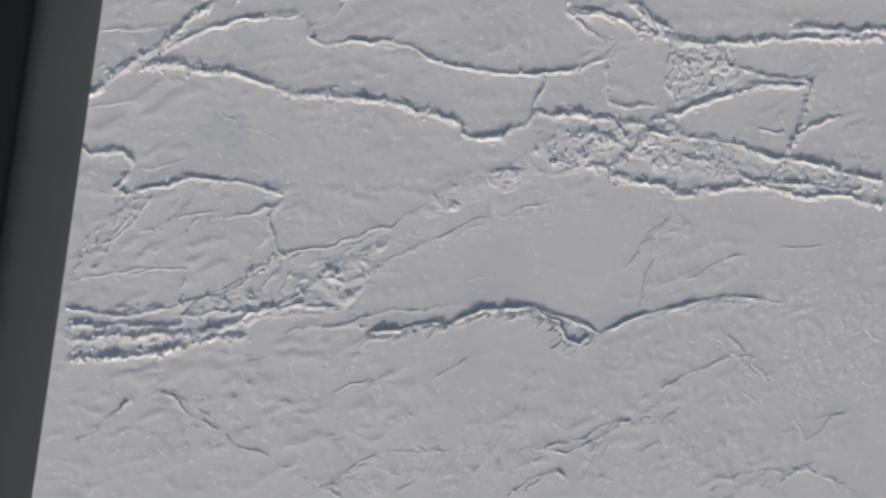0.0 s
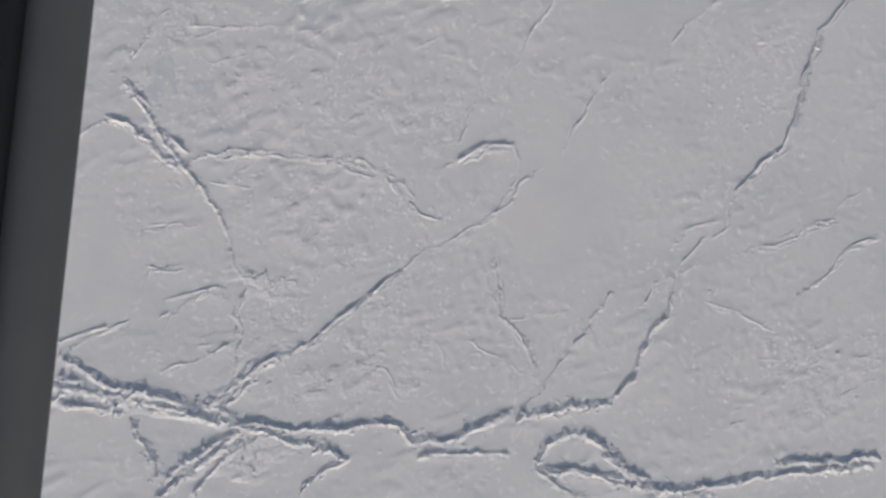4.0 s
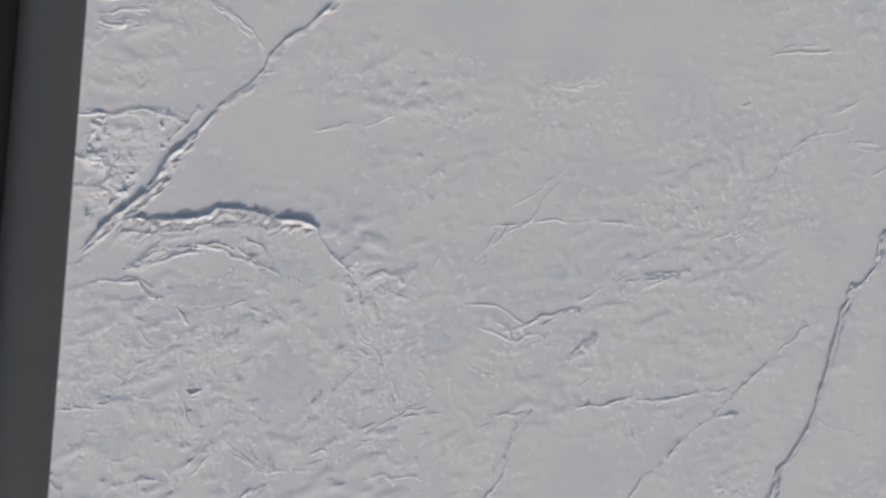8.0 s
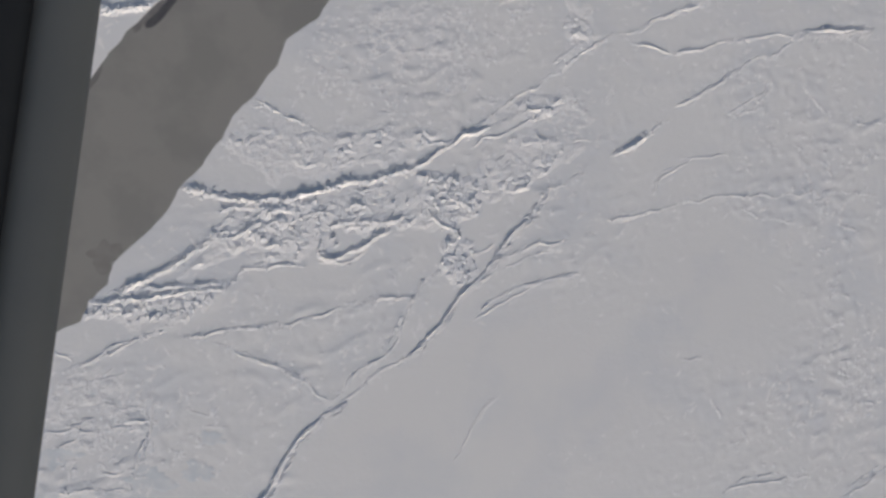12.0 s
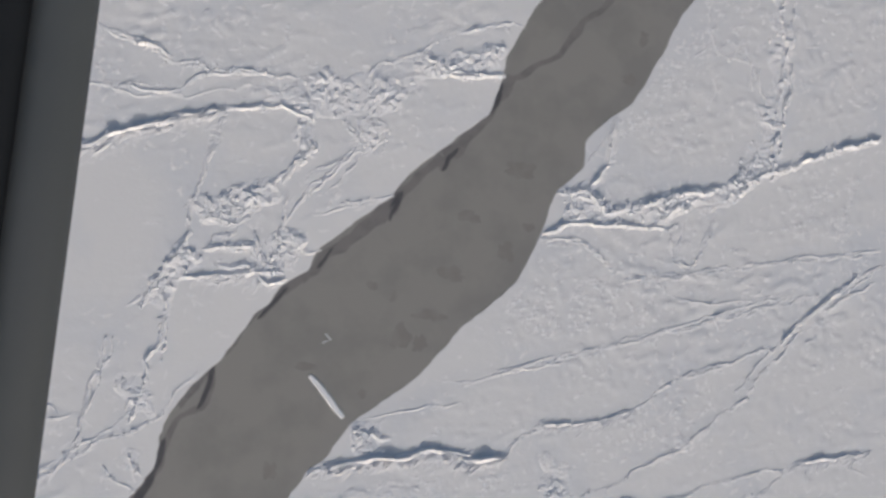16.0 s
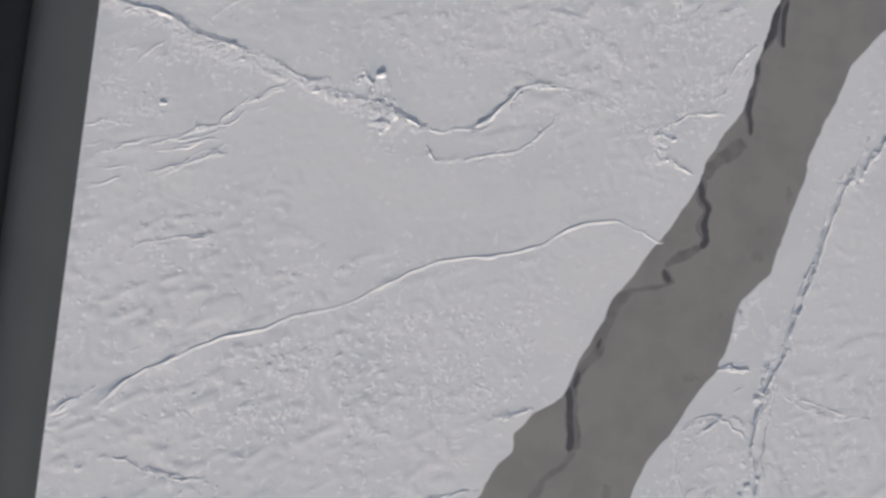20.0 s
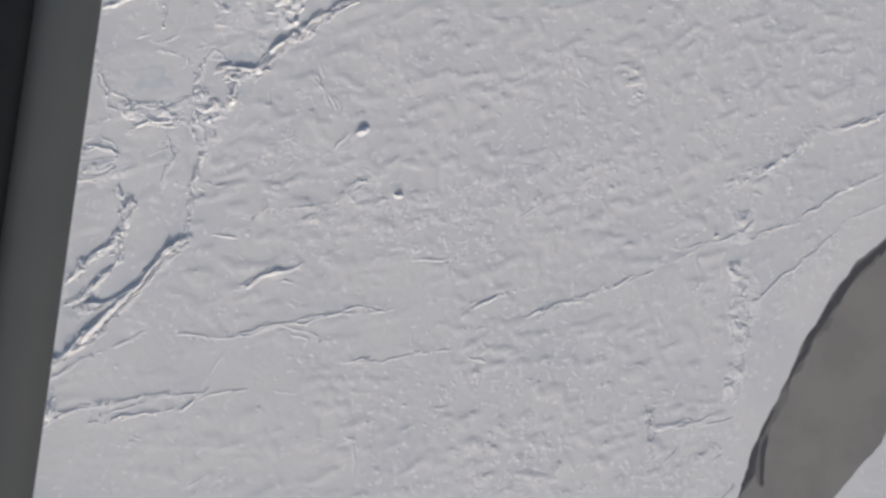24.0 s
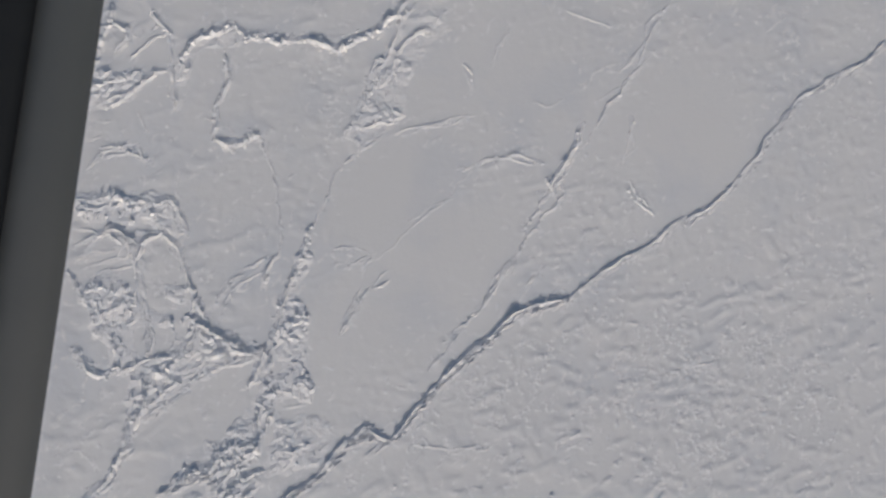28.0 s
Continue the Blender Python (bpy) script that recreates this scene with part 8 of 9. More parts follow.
ridge("C", [(-34.6, 642.8), (-36.9, 632.9), (-38.5, 624.8), (-40.9, 616.8)])
ridge("C", [(4.8, 644), (10.7, 637.6), (13.9, 641.6), (12.5, 646.9)])
ridge("C", [(-9.2, 626), (-1.1, 631.5), (7.2, 637.1)])
ridge("C", [(-12, 620.4), (-14.7, 613)])
ridge("C", [(-32, 617.9), (-32.9, 610.9), (-27.8, 609.7), (-20.3, 617.6)])
ridge("B", [(-36.9, 601.8), (-22.3, 604.3), (-20.2, 600.2)])
ridge("C", [(-61.1, 574.1), (-61.9, 567.4), (-64.1, 559), (-64.5, 549.2)])
ridge("C", [(-63.9, 557.4), (-65.5, 544.2), (-68, 539.2)])
ridge("C", [(96.6, 604.4), (106.5, 606), (116.6, 607.5)])
ridge("D", [(96.6, 604.4), (126.8, 608.9), (156.1, 615.5), (193.1, 623.5)])
ridge("C", [(113.5, 620.5), (114.3, 611), (122.4, 611.9), (126, 620), (127.5, 628)])
ridge("D", [(57, 570.4), (75.4, 576.4), (90.6, 581.4), (108, 586.7), (128, 593.3), (159.2, 603)])
ridge("C", [(119.2, 573.5), (129.2, 577.1), (139.4, 580.8), (151.8, 585.7)])
ridge("D", [(-71.1, 699.5), (-65.6, 705), (-59.8, 708.7)])
ridge("C", [(-48, 687.6), (-41.4, 685.7), (-33.1, 683.9)])
ridge("C", [(57, 706.1), (68, 710.8)])
ridge("C", [(42.8, 699.3), (48.2, 700.7)])
ridge("C", [(16.3, 712.8), (19.8, 714)])
ridge("D", [(-52.6, 772.1), (-43.2, 776.2), (-35.3, 779.3)])
ridge("D", [(-77.3, 765.6), (-71.3, 768.2)])
ridge("D", [(-45.6, 753.2), (-32.8, 755.9)])
ridge("C", [(136.7, 730.2), (144, 731.9)])
ridge("C", [(136.8, 728.2), (145.3, 728.8)])
ridge("D", [(121.8, 707.5), (129.7, 712.1), (142.3, 712.3), (146, 705.9)])
ridge("C", [(-80.5, 963.2), (-75.8, 951.8), (-72.4, 943.6), (-69.1, 937.2)])
ridge("C", [(-53.7, 916.9), (-52.9, 923.9), (-52.2, 930.9)])
ridge("C", [(-65.2, 937.8), (-62.4, 934.7)])
ridge("C", [(-78.3, 922.3), (-75.8, 926.9), (-69.5, 927.7), (-66.6, 923.8), (-69.9, 918.3), (-75.6, 919.2)])
ridge("C", [(-36.7, 905.2), (-29.3, 906)])
ridge("C", [(-15.2, 893.7), (-11.1, 895)])
ridge("C", [(-27.6, 891.5), (-22.6, 892)])
ridge("C", [(-64.1, 848.2), (-48.7, 851), (-36.4, 855.2), (-32.1, 859.7)])
ridge("D", [(-33.7, 859.6), (-31.2, 866.5), (-28.5, 871)])
ridge("D", [(-43.7, 875.5), (-33.9, 874.7), (-27.4, 876.2)])
ridge("D", [(-27.5, 877), (-14.5, 880.3), (-5.9, 879), (1.2, 877)])
ridge("D", [(-12.9, 880.9), (-4.7, 883.4), (8.7, 888.2), (17.4, 888.5)])
ridge("C", [(-11.7, 961.6), (-9.4, 956.5)])
ridge("C", [(-7.9, 951.3), (-5, 949)])
ridge("D", [(-10.7, 936.5), (-5.9, 940.7)])
ridge("C", [(-3.6, 935.6), (1.1, 941.7)])
ridge("D", [(-11.4, 912.4), (-3.3, 917.8), (1.4, 922.8), (7.9, 927.2)])
ridge("D", [(8.8, 919.3), (13.7, 923.5)])
ridge("C", [(20.5, 909.9), (25.4, 914.9)])
ridge("C", [(61.6, 924.7), (65.1, 928.8)])
ridge("C", [(44.2, 891.7), (51.3, 895.1), (58.4, 898.5)])
ridge("C", [(94.5, 905), (98.3, 907.3)])
ridge("C", [(7, 871.5), (15.6, 873.1)])
ridge("D", [(13.1, 863.3), (14.1, 870.3)])
ridge("C", [(45.7, 876.6), (51.4, 875.3)])
ridge("D", [(25.9, 875.7), (40.1, 877.9)])
ridge("C", [(107.8, 865.3), (110.7, 866.4)])
ridge("C", [(108.7, 866.3), (108.4, 858), (108, 850.6), (107.8, 841.5)])
ridge("D", [(110.3, 859), (124.1, 861.9), (133.1, 863.8)])
ridge("D", [(151.8, 907.1), (159.6, 918.6), (167.7, 926.4), (175.9, 935.4), (190.7, 943.2)])
ridge("C", [(122.2, 991.1), (126.3, 992.8)])
ridge("C", [(92.9, 969.8), (98.1, 968.6)])
ridge("C", [(46.3, 908.2), (49.7, 911.3)])
ridge("D", [(22.9, 904.8), (37.1, 907.2)])
ridge("D", [(79.5, 875.9), (82.4, 887.1)])
ridge("C", [(10.5, 839.1), (13.4, 844.4), (12.3, 846.9)])
ridge("D", [(-59.9, 961.5), (-54, 965.5), (-50, 972.8)])
ridge("C", [(-61.7, 963), (-56.6, 961)])
ridge("C", [(-47.3, 964.5), (-44.7, 963.9)])
ridge("D", [(-43.3, 971.8), (-44.2, 966.5)])
ridge("C", [(-44.2, 959.7), (-38.5, 960.3), (-38.1, 956.9)])
ridge("D", [(-53.8, 915.4), (-52.5, 923.7), (-51.1, 931.3)])
ridge("D", [(-58, 916.8), (-56.7, 925.1)])
ridge("D", [(-71.8, 932.1), (-66.5, 927.6), (-62.7, 923)])
ridge("C", [(-62.6, 910), (-65, 905)])
ridge("C", [(-25.9, 912.4), (-19.7, 915.3), (-8.2, 917.7), (-0.1, 920.8), (4.5, 926.3), (11.1, 929.4)])
ridge("C", [(-19.8, 937.2), (-15.7, 938.4)])
ridge("D", [(-25.7, 951.2), (-23.6, 948)])
ridge("C", [(-2.2, 1001.4), (3.4, 999.4)])
ridge("D", [(6.6, 1052.7), (9.6, 1058.9)])
ridge("C", [(84.5, 1018.1), (88.3, 1020.5)])
ridge("C", [(77.8, 1003.9), (79.7, 1005)])
ridge("B", [(81.3, 632.4), (88.3, 641.2), (89.9, 656.2)])


def rough_snow(poly):
    """A patch of snow cut into many short crests."""
    xs, ys = [q[0] for q in poly], [q[1] for q in poly]
    n = int((max(xs) - min(xs)) * (max(ys) - min(ys)) * 0.19)
    x, y = rng.uniform(min(xs), max(xs), n), rng.uniform(min(ys), max(ys), n)
    w, e = lead_sides(y)
    keep = np.array([inside_polygon(a, b, poly) for a, b in zip(x, y)]) & ((x < w - 2) | (x > e + 2)) & (value_noise(x, y, 6.0, 78) > -0.45)
    x, y = x[keep], y[keep]
    n = len(x)
    if n < 3:
        return
    verts, faces = crest_strips(x, y, 1.1 + 3.2 * rng.random(n) ** 1.5, directions(n), 0.05 + 0.16 * rng.random(n) ** 1.8, 0.9 + 1.1 * rng.random(n))
    ob = mesh_object("rough_snow", (verts - (x.mean(), y.mean(), 0)).tolist(), faces.tolist(), RIDGE, smooth=True)
    ob.location = (x.mean(), y.mean(), 0)
    tagged(ob, "patch of rough snow cut into short crests", "rough snow", "rough snow patches", "stuff")


rubble_field(0.95, [(59.5, 48.1), (71.1, 48.6), (106.5, 56), (115.3, 50.3), (95.9, 39.3), (72.6, 33.7), (60, 39)])
rubble_field(0.3, [(58, 40), (72.6, 33.7), (50.4, 23.6), (28.9, 13.9), (21.3, 16.7), (42.2, 30.1)])
rubble_field(0.95, [(103.9, 82.9), (128.7, 85.5), (132.1, 72.1), (116.2, 62.2), (108.3, 59.2)])
rubble_field(0.6, [(-76.9, -23.8), (-42.7, -23.4), (-11, -17.1), (9.3, -8.1), (18.6, 7.3), (-5.7, -0.6), (-18.4, -12.5), (-48.2, -18.7)])
rubble_field(0.6, [(-76.3, -29.7), (-42.5, -26), (-24.5, -20.1), (-14.3, -18.8), (-23.8, -27), (-46.8, -32.7), (-75.4, -37.8)])
rubble_field(0.6, [(-47.7, -23.8), (-18.1, -16), (9.5, -9.9), (10, -15.2), (-17.7, -19.5), (-47.2, -29)])
rubble_field(0.95, [(-79.2, 110.1), (-66.3, 107.8), (-49.5, 102.4), (-27.5, 97.2), (-28.9, 95.4), (-58.9, 99.1), (-78.2, 100.5)])
rubble_field(0.6, [(-44.7, 87.5), (-25.6, 95.7), (-8.1, 90), (-20.8, 80.6), (-40.6, 79.3)])
rubble_field(0.6, [(-74.6, 337), (-63.1, 337.4), (-52.4, 340.2), (-45.7, 337.6), (-57, 323.8), (-60.8, 315.2), (-71.4, 306)])
rubble_field(0.6, [(-29.2, 460.9), (-13.1, 466.7), (7, 472.4), (31.8, 477.8), (46.5, 481), (56.9, 493.9), (68.2, 499.5), (84.5, 496.4), (81, 490), (54.6, 474.7), (44.1, 463.9), (22.2, 462.8), (-2.1, 457.7), (-24.7, 447.7), (-38.6, 440.9)])
rubble_field(0.6, [(-62.9, 428), (-50.2, 431.1), (-31.7, 436.6), (-37.6, 430.8), (-48.2, 426.3)])
rubble_field(0.3, [(-36.4, 484.1), (-18.6, 488.8), (19.5, 493.4), (41.5, 495.2), (20.4, 482.5), (-13.6, 471.9)])
rubble_field(0.3, [(60.6, 508.1), (79.2, 515.4), (78, 506), (63, 502.8)])
rubble_field(0.3, [(72.7, 546.3), (82.5, 545.6), (87.7, 531.2), (76, 529.9)])
rubble_field(0.6, [(-40.6, 616.5), (-21.4, 623.3), (-25.2, 611.5), (-41.2, 606.1)])
rubble_field(0.6, [(-31.1, 652.8), (-10.9, 655.9), (13.3, 661.5), (25.7, 665.3), (17.9, 651.2), (-9.7, 643.5)])
rubble_field(0.95, [(88.3, 627.2), (111.9, 634.9), (130.4, 638.3), (137.9, 653.1), (150.1, 662.8), (153.4, 647.2), (133.1, 631.7), (102.6, 623.2)])
rubble_field(0.6, [(6.3, 663.4), (24.9, 669.2), (35.2, 673.5), (50.5, 675.6), (50.1, 666.6), (32.6, 663.6)])
rubble_field(0.3, [(144.7, 698.7), (153.2, 699.5), (153.1, 672.4), (144.6, 671.8)])
rubble_field(0.6, [(152, 744.6), (156, 749.1), (157.1, 735.3), (152.8, 719), (149.5, 705), (145.3, 691), (143.1, 690.8), (146.7, 714.4)])
rubble_field(0.6, [(140.7, 667.7), (150.2, 668.3), (151.4, 651.2), (144.1, 650.8)])
rubble_field(0.3, [(136.7, 746.6), (142.1, 746.3), (140.7, 736.3), (138.6, 737)])
rubble_field(0.3, [(-0.5, 804.7), (5.6, 812.3), (13, 807.8), (19.4, 797.9), (9.1, 795.2)])
rubble_field(0.6, [(-71.4, 944), (-52, 945.4), (-35.4, 946.2), (-37.5, 935.2), (-49.5, 938.7), (-65.4, 934.5)])
rubble_field(0.6, [(129.7, 914.1), (138, 916), (140.6, 908.5), (136.6, 906.1)])
rubble_field(0.3, [(135.7, 890.5), (140, 902.6), (142.4, 899), (140.7, 879.4), (139.2, 871.6), (133.2, 869.2), (134.5, 878.9)])
rubble_field(0.95, [(-31, 995.1), (-19.7, 1001), (-16.3, 987.1), (-19.8, 972.6), (-27.8, 968.3), (-31.1, 981.9), (-41.5, 984.2)])
rubble_field(0.3, [(-16.3, 1032.3), (-6.2, 1037.5), (-3.2, 1010.4), (-15.4, 1008.7)])
rubble_field(0.6, [(-40.7, 1032.3), (-25.8, 1023.6), (-41.4, 1010.6), (-53.7, 1001.9), (-62.3, 1004.3), (-55.7, 1017.5), (-42.7, 1021.2)])
rubble_field(0.3, [(-75.6, 1043), (-63.8, 1041.4), (-58.9, 1029.5), (-66.4, 1023.1), (-72.8, 1034.5)])
rubble_field(0.3, [(-47.4, 978.3), (-31.1, 981.9), (-29.8, 971.5), (-42.6, 966.7)])
rubble_field(0.6, [(-75.4, 1041.3), (-62.2, 1041.6), (-59.4, 1033.1), (-62.7, 1020.1), (-69.8, 1024.3)])
rubble_field(0.6, [(-40.7, 1032.3), (-33.5, 1029.8), (-18.8, 1023.7), (-29, 1021.3), (-39.4, 1021.7)])
rubble_field(0.6, [(-67.5, 1019.4), (-54.1, 1017.8), (-54.6, 1008.8)])
rubble_field(0.95, [(-32.8, 995.8), (-19.5, 999.2), (-16.7, 990.6), (-24.2, 980.9), (-31.3, 983.6)])
rubble_field(0.6, [(-15.3, 1023.3), (-5.2, 1028.4), (-3.6, 1013.9), (-13.6, 1009)])
rubble_field(0.3, [(-14.9, 1005.2), (4.4, 1005.9), (2.7, 989.4), (-14.6, 987.3)])
rubble_field(0.6, [(-76.4, 1041.6), (-63.6, 1043), (-57.1, 1031.6), (-63.1, 1027.7), (-73.6, 1033.4)])
rubble_field(0.6, [(-71.5, 1030.2), (-60.3, 1031.3), (-56.9, 1018.1), (-64.6, 1015.7)])
rubble_field(0.6, [(-44, 1032.9), (-35.1, 1028.6), (-24.2, 1022.7), (-34, 1020.1), (-44.3, 1022.6)])
rubble_field(0.95, [(-59.8, 1113.2), (-53.3, 1116.1), (-52.7, 1105), (-58.6, 1104.1)])
rubble_field(0.6, [(-85.2, 1091.2), (-79.2, 1106.5), (-62.4, 1107.2), (-69.2, 1095.3)])
rubble_field(0.6, [(-81.4, 1065.2), (-65.6, 1068.9), (-55.5, 1068.4), (-47.9, 1062.3), (-60.9, 1058.9), (-79.1, 1060.3)])
rubble_field(0.95, [(-82.3, 1066), (-75, 1066), (-67.1, 1067.9), (-57.1, 1068.2), (-51.5, 1063.6), (-48.9, 1056.8), (-52.1, 1055.6), (-57.5, 1058.5), (-60.9, 1058.9), (-69.3, 1060.6), (-77.1, 1057.9), (-81.2, 1058.3)])
rubble_field(0.95, [(-74.8, 1041.8), (-66.8, 1042.6), (-60.1, 1041.6), (-58.3, 1034.1), (-62.7, 1031.1), (-59.3, 1017.9), (-55.7, 1009.8), (-57.5, 1011.3), (-65.5, 1022.3), (-71.5, 1030.2), (-75.6, 1036.6)])
rubble_field(0.6, [(-58.1, 1033.2), (-50.8, 1034), (-42.3, 1032.2), (-48.5, 1029.1), (-56.7, 1029.1)])
rubble_field(0.6, [(-52, 1042.5), (-45.2, 1041.5), (-42.6, 1034.8), (-49.4, 1035.8)])
rubble_field(0.95, [(-44, 1032.9), (-35.1, 1028.6), (-31.1, 1023.8), (-42, 1017.7), (-47.4, 1008.8), (-52.8, 1000.8), (-56, 994.8), (-58.3, 999.6), (-55.5, 1008.1), (-53.2, 1015), (-47.2, 1018.9)])
rubble_field(0.95, [(-32.1, 980), (-17.3, 980.9), (-17.3, 994.3), (-14.3, 1011.5), (-17, 1019.9), (-20.4, 1012.7), (-23.6, 1003.9), (-29.3, 996.8), (-33.2, 988.1)])
rubble_field(0.6, [(-15.5, 1021.8), (-4.4, 1022.8), (-4.1, 1012.4), (-14.5, 1013.2)])
rubble_field(0.3, [(-13.5, 1004.7), (0.2, 1005.8), (3.1, 995.7), (-9.4, 984.7)])
rubble_field(0.95, [(-18.7, 1026.7), (-17.2, 1042.6), (-12.6, 1055.6), (-11.1, 1064.8), (-7.5, 1072.6), (-8.7, 1052.5), (-11.8, 1041.4), (-5.2, 1036.8), (-6.1, 1029.6), (-13.8, 1021.9)])
rubble_field(0.6, [(-59.9, 1107.6), (-52.7, 1118), (-44, 1125.1), (-40, 1121), (-46.5, 1117.1), (-52.9, 1112.4), (-53.6, 1104.9), (-58.6, 1104.1)])
rubble_field(0.3, [(2.1, 302.8), (23.5, 299.4), (24.4, 288.9), (10.1, 291.2), (2.7, 295.9)])
rubble_field(0.3, [(56.4, 508.2), (77.2, 514.5), (81.7, 507.5), (57.2, 499)])
rubble_field(0.6, [(-20.4, 457.6), (-1.1, 466.2), (6.7, 456.5), (-12.7, 446.4), (-22.8, 449)])
rubble_field(0.6, [(-56.2, 435), (-28.4, 440.2), (-35.2, 428.1), (-52.3, 427.1)])
rubble_field(0.6, [(29.4, 477.9), (40, 480.7), (51.4, 478.2), (50.2, 470.8), (43.4, 463), (34.2, 464), (30, 470.8)])
rubble_field(0.6, [(-1.6, 471.3), (22.3, 477.2), (26.4, 470.5), (21.5, 466.5), (6, 463.3), (-1.1, 466.2)])
rubble_field(0.95, [(-63.5, 432.1), (-47, 435.6), (-28.4, 440.2), (-26.5, 437), (-39.9, 427.8), (-54, 428.6)])
rubble_field(0.6, [(37, 453.6), (49.7, 454.6), (53.9, 449.5), (43.1, 446.1)])
rubble_field(0.3, [(73.1, 540.5), (85.2, 538.4), (86.1, 527), (74.6, 521.7)])
rubble_field(0.6, [(-28, 647.3), (-8.9, 660.6), (12.1, 661.8), (16.1, 657), (-0.7, 647.5)])
rubble_field(0.6, [(-42.9, 616.2), (-15.7, 626.2), (-14.7, 615.8), (-38.6, 606.4)])
rubble_field(0.3, [(104, 807.5), (112.3, 806.6), (113.2, 795.2), (103, 795.9)])
rubble_field(0.6, [(-71.8, 945.4), (-60.3, 943.7), (-47.1, 943.8), (-48.1, 938.4), (-63, 939.8)])
rubble_field(0.3, [(-33.7, 972.6), (-24, 977.8), (-25.8, 963), (-30.8, 962.2)])
rubble_field(0.6, [(-23.2, 970.7), (-13.3, 975.9), (-19.2, 965.9), (-27.1, 959.2)])
rubble_field(0.3, [(-78.7, 925.6), (-63.1, 927.7), (-60.3, 917.8), (-76.1, 917.5)])
rubble_field(0.3, [(130.8, 933.9), (141.2, 935.2), (140.2, 921.4), (131.8, 920.5)])
rubble_field(0.3, [(132.1, 916.6), (142.7, 915.8), (144, 898.5), (136.8, 882.6), (134.2, 890)])
rubble_field(0.95, [(-11.7, 648.2), (-6.6, 648.8), (-7.5, 640), (-6.8, 633.1), (-10.8, 631), (-12.8, 625.7), (-14.4, 625.5), (-12.8, 634.3)])
rubble_field(0.95, [(-20.4, 602.9), (-17.8, 609.9), (-9.7, 612.2), (-4, 605.8), (-8.8, 603.7), (-12.8, 593.3), (-17.7, 593), (-21.5, 597.8)])
rubble_field(0.95, [(-47, 596.1), (-41.3, 601.5), (-33, 598.7), (-39, 595), (-43, 588.1), (-44.5, 579.8), (-48.9, 584.5), (-51.2, 590.9)])
rubble_field(0.6, [(10.5, 650.6), (14.5, 645.7), (13.6, 636.8), (8.1, 639.8), (3.9, 646.4)])
rubble_field(0.6, [(-40, 100.2), (-30.8, 110.1), (-21.3, 118.3), (-24.2, 112.6), (-28.4, 103.3), (-34.8, 99)])
rubble_field(0.6, [(92.1, 46.2), (119.1, 52), (156, 49.2), (187.6, 45.7), (187.9, 40.9), (153, 36.5), (120.4, 37.1), (92.6, 40.7)])
rubble_field(0.6, [(-87.3, 111), (-74.2, 109.2), (-59.1, 106.7), (-40.1, 101.1), (-51.5, 97.1), (-69.9, 99.3), (-86.2, 100.8)])
rubble_field(0.6, [(-61.7, 432.5), (-44.4, 430.6), (-32.1, 436.5), (-25.7, 438.2), (-36.3, 430), (-51.8, 426.3), (-59.6, 427)])
rubble_field(0.95, [(37.4, 456.9), (44.3, 463.5), (50.7, 455.1), (53, 449.8), (45.8, 445.2), (39.8, 449.9)])
rubble_field(0.95, [(-21.7, 465.9), (-1.7, 471), (5.9, 465), (-10.8, 457), (-19.1, 455.8)])
rubble_field(0.95, [(29.9, 479.9), (50.3, 483.3), (49.3, 471.8), (42.5, 463.3), (34.6, 467.6)])
rubble_field(0.6, [(-62.9, 341.3), (-51, 341.8), (-51.8, 335.4), (-60.6, 333.5)])
rubble_field(0.6, [(2.3, 807), (12.4, 812.1), (17.2, 800.1), (14.6, 790.7), (8.6, 797.1)])
rubble_field(0.3, [(-52.9, 816.2), (-36, 812.8), (-24.2, 812), (-1.2, 806.5), (17.2, 800.1), (6.7, 797.7), (-14.9, 804.5), (-35.5, 807.6), (-52.3, 811.1)])
rubble_field(0.3, [(136.6, 746.5), (144, 758.8), (150.7, 755.6), (143.1, 743.3), (137.2, 738.9)])
rubble_field(0.6, [(141.3, 712.6), (147.9, 709.3), (152.6, 688.7), (145.5, 686.5), (146.4, 701.6)])
rubble_field(0.6, [(-84.2, 972.8), (-78.5, 971.9), (-74.9, 969), (-79.1, 964.9), (-82.5, 966.1)])
rubble_field(0.6, [(-49.3, 960.5), (-41.4, 963.5), (-45.2, 954.1), (-37.4, 944.6), (-44.8, 936.7), (-47.4, 945.1), (-46, 954)])
rubble_field(0.95, [(-33.9, 986), (-24.8, 996.6), (-17.9, 997.8), (-16.9, 988.8), (-22.7, 978.8), (-25.1, 969.4), (-29.5, 963.4), (-30.9, 975.7)])
rubble_field(0.3, [(-67.6, 937.3), (-59.6, 937.4), (-60.6, 933), (-65.5, 933.3)])
rubble_field(0.3, [(89.5, 974.6), (99.6, 974), (96.3, 965.8), (90.5, 963.1)])
rubble_field(0.3, [(133.1, 914.4), (140.5, 913.2), (141.1, 890.4), (140.8, 867.8), (136.7, 867.6), (137, 890.1)])
rubble_field(0.3, [(114.9, 937.3), (132.7, 947.1), (153.3, 955.5), (145.2, 948.6), (133.1, 941.3)])
rubble_field(0.3, [(-32.9, 144.2), (-12.3, 144.8), (-18.1, 133.5), (-28.5, 134.1)])
rubble_field(0.6, [(-57.8, 561.4), (-48.2, 563), (-46.3, 552.8), (-52.3, 548.4), (-56.2, 554.7)])
rubble_field(0.6, [(-51.6, 541.6), (-48.3, 541.2), (-46.4, 531.2), (-49.5, 529.9), (-51.8, 536.4)])
rubble_field(0.6, [(11.9, 551), (22.5, 554.3), (24.4, 543.6), (14.7, 541.4)])
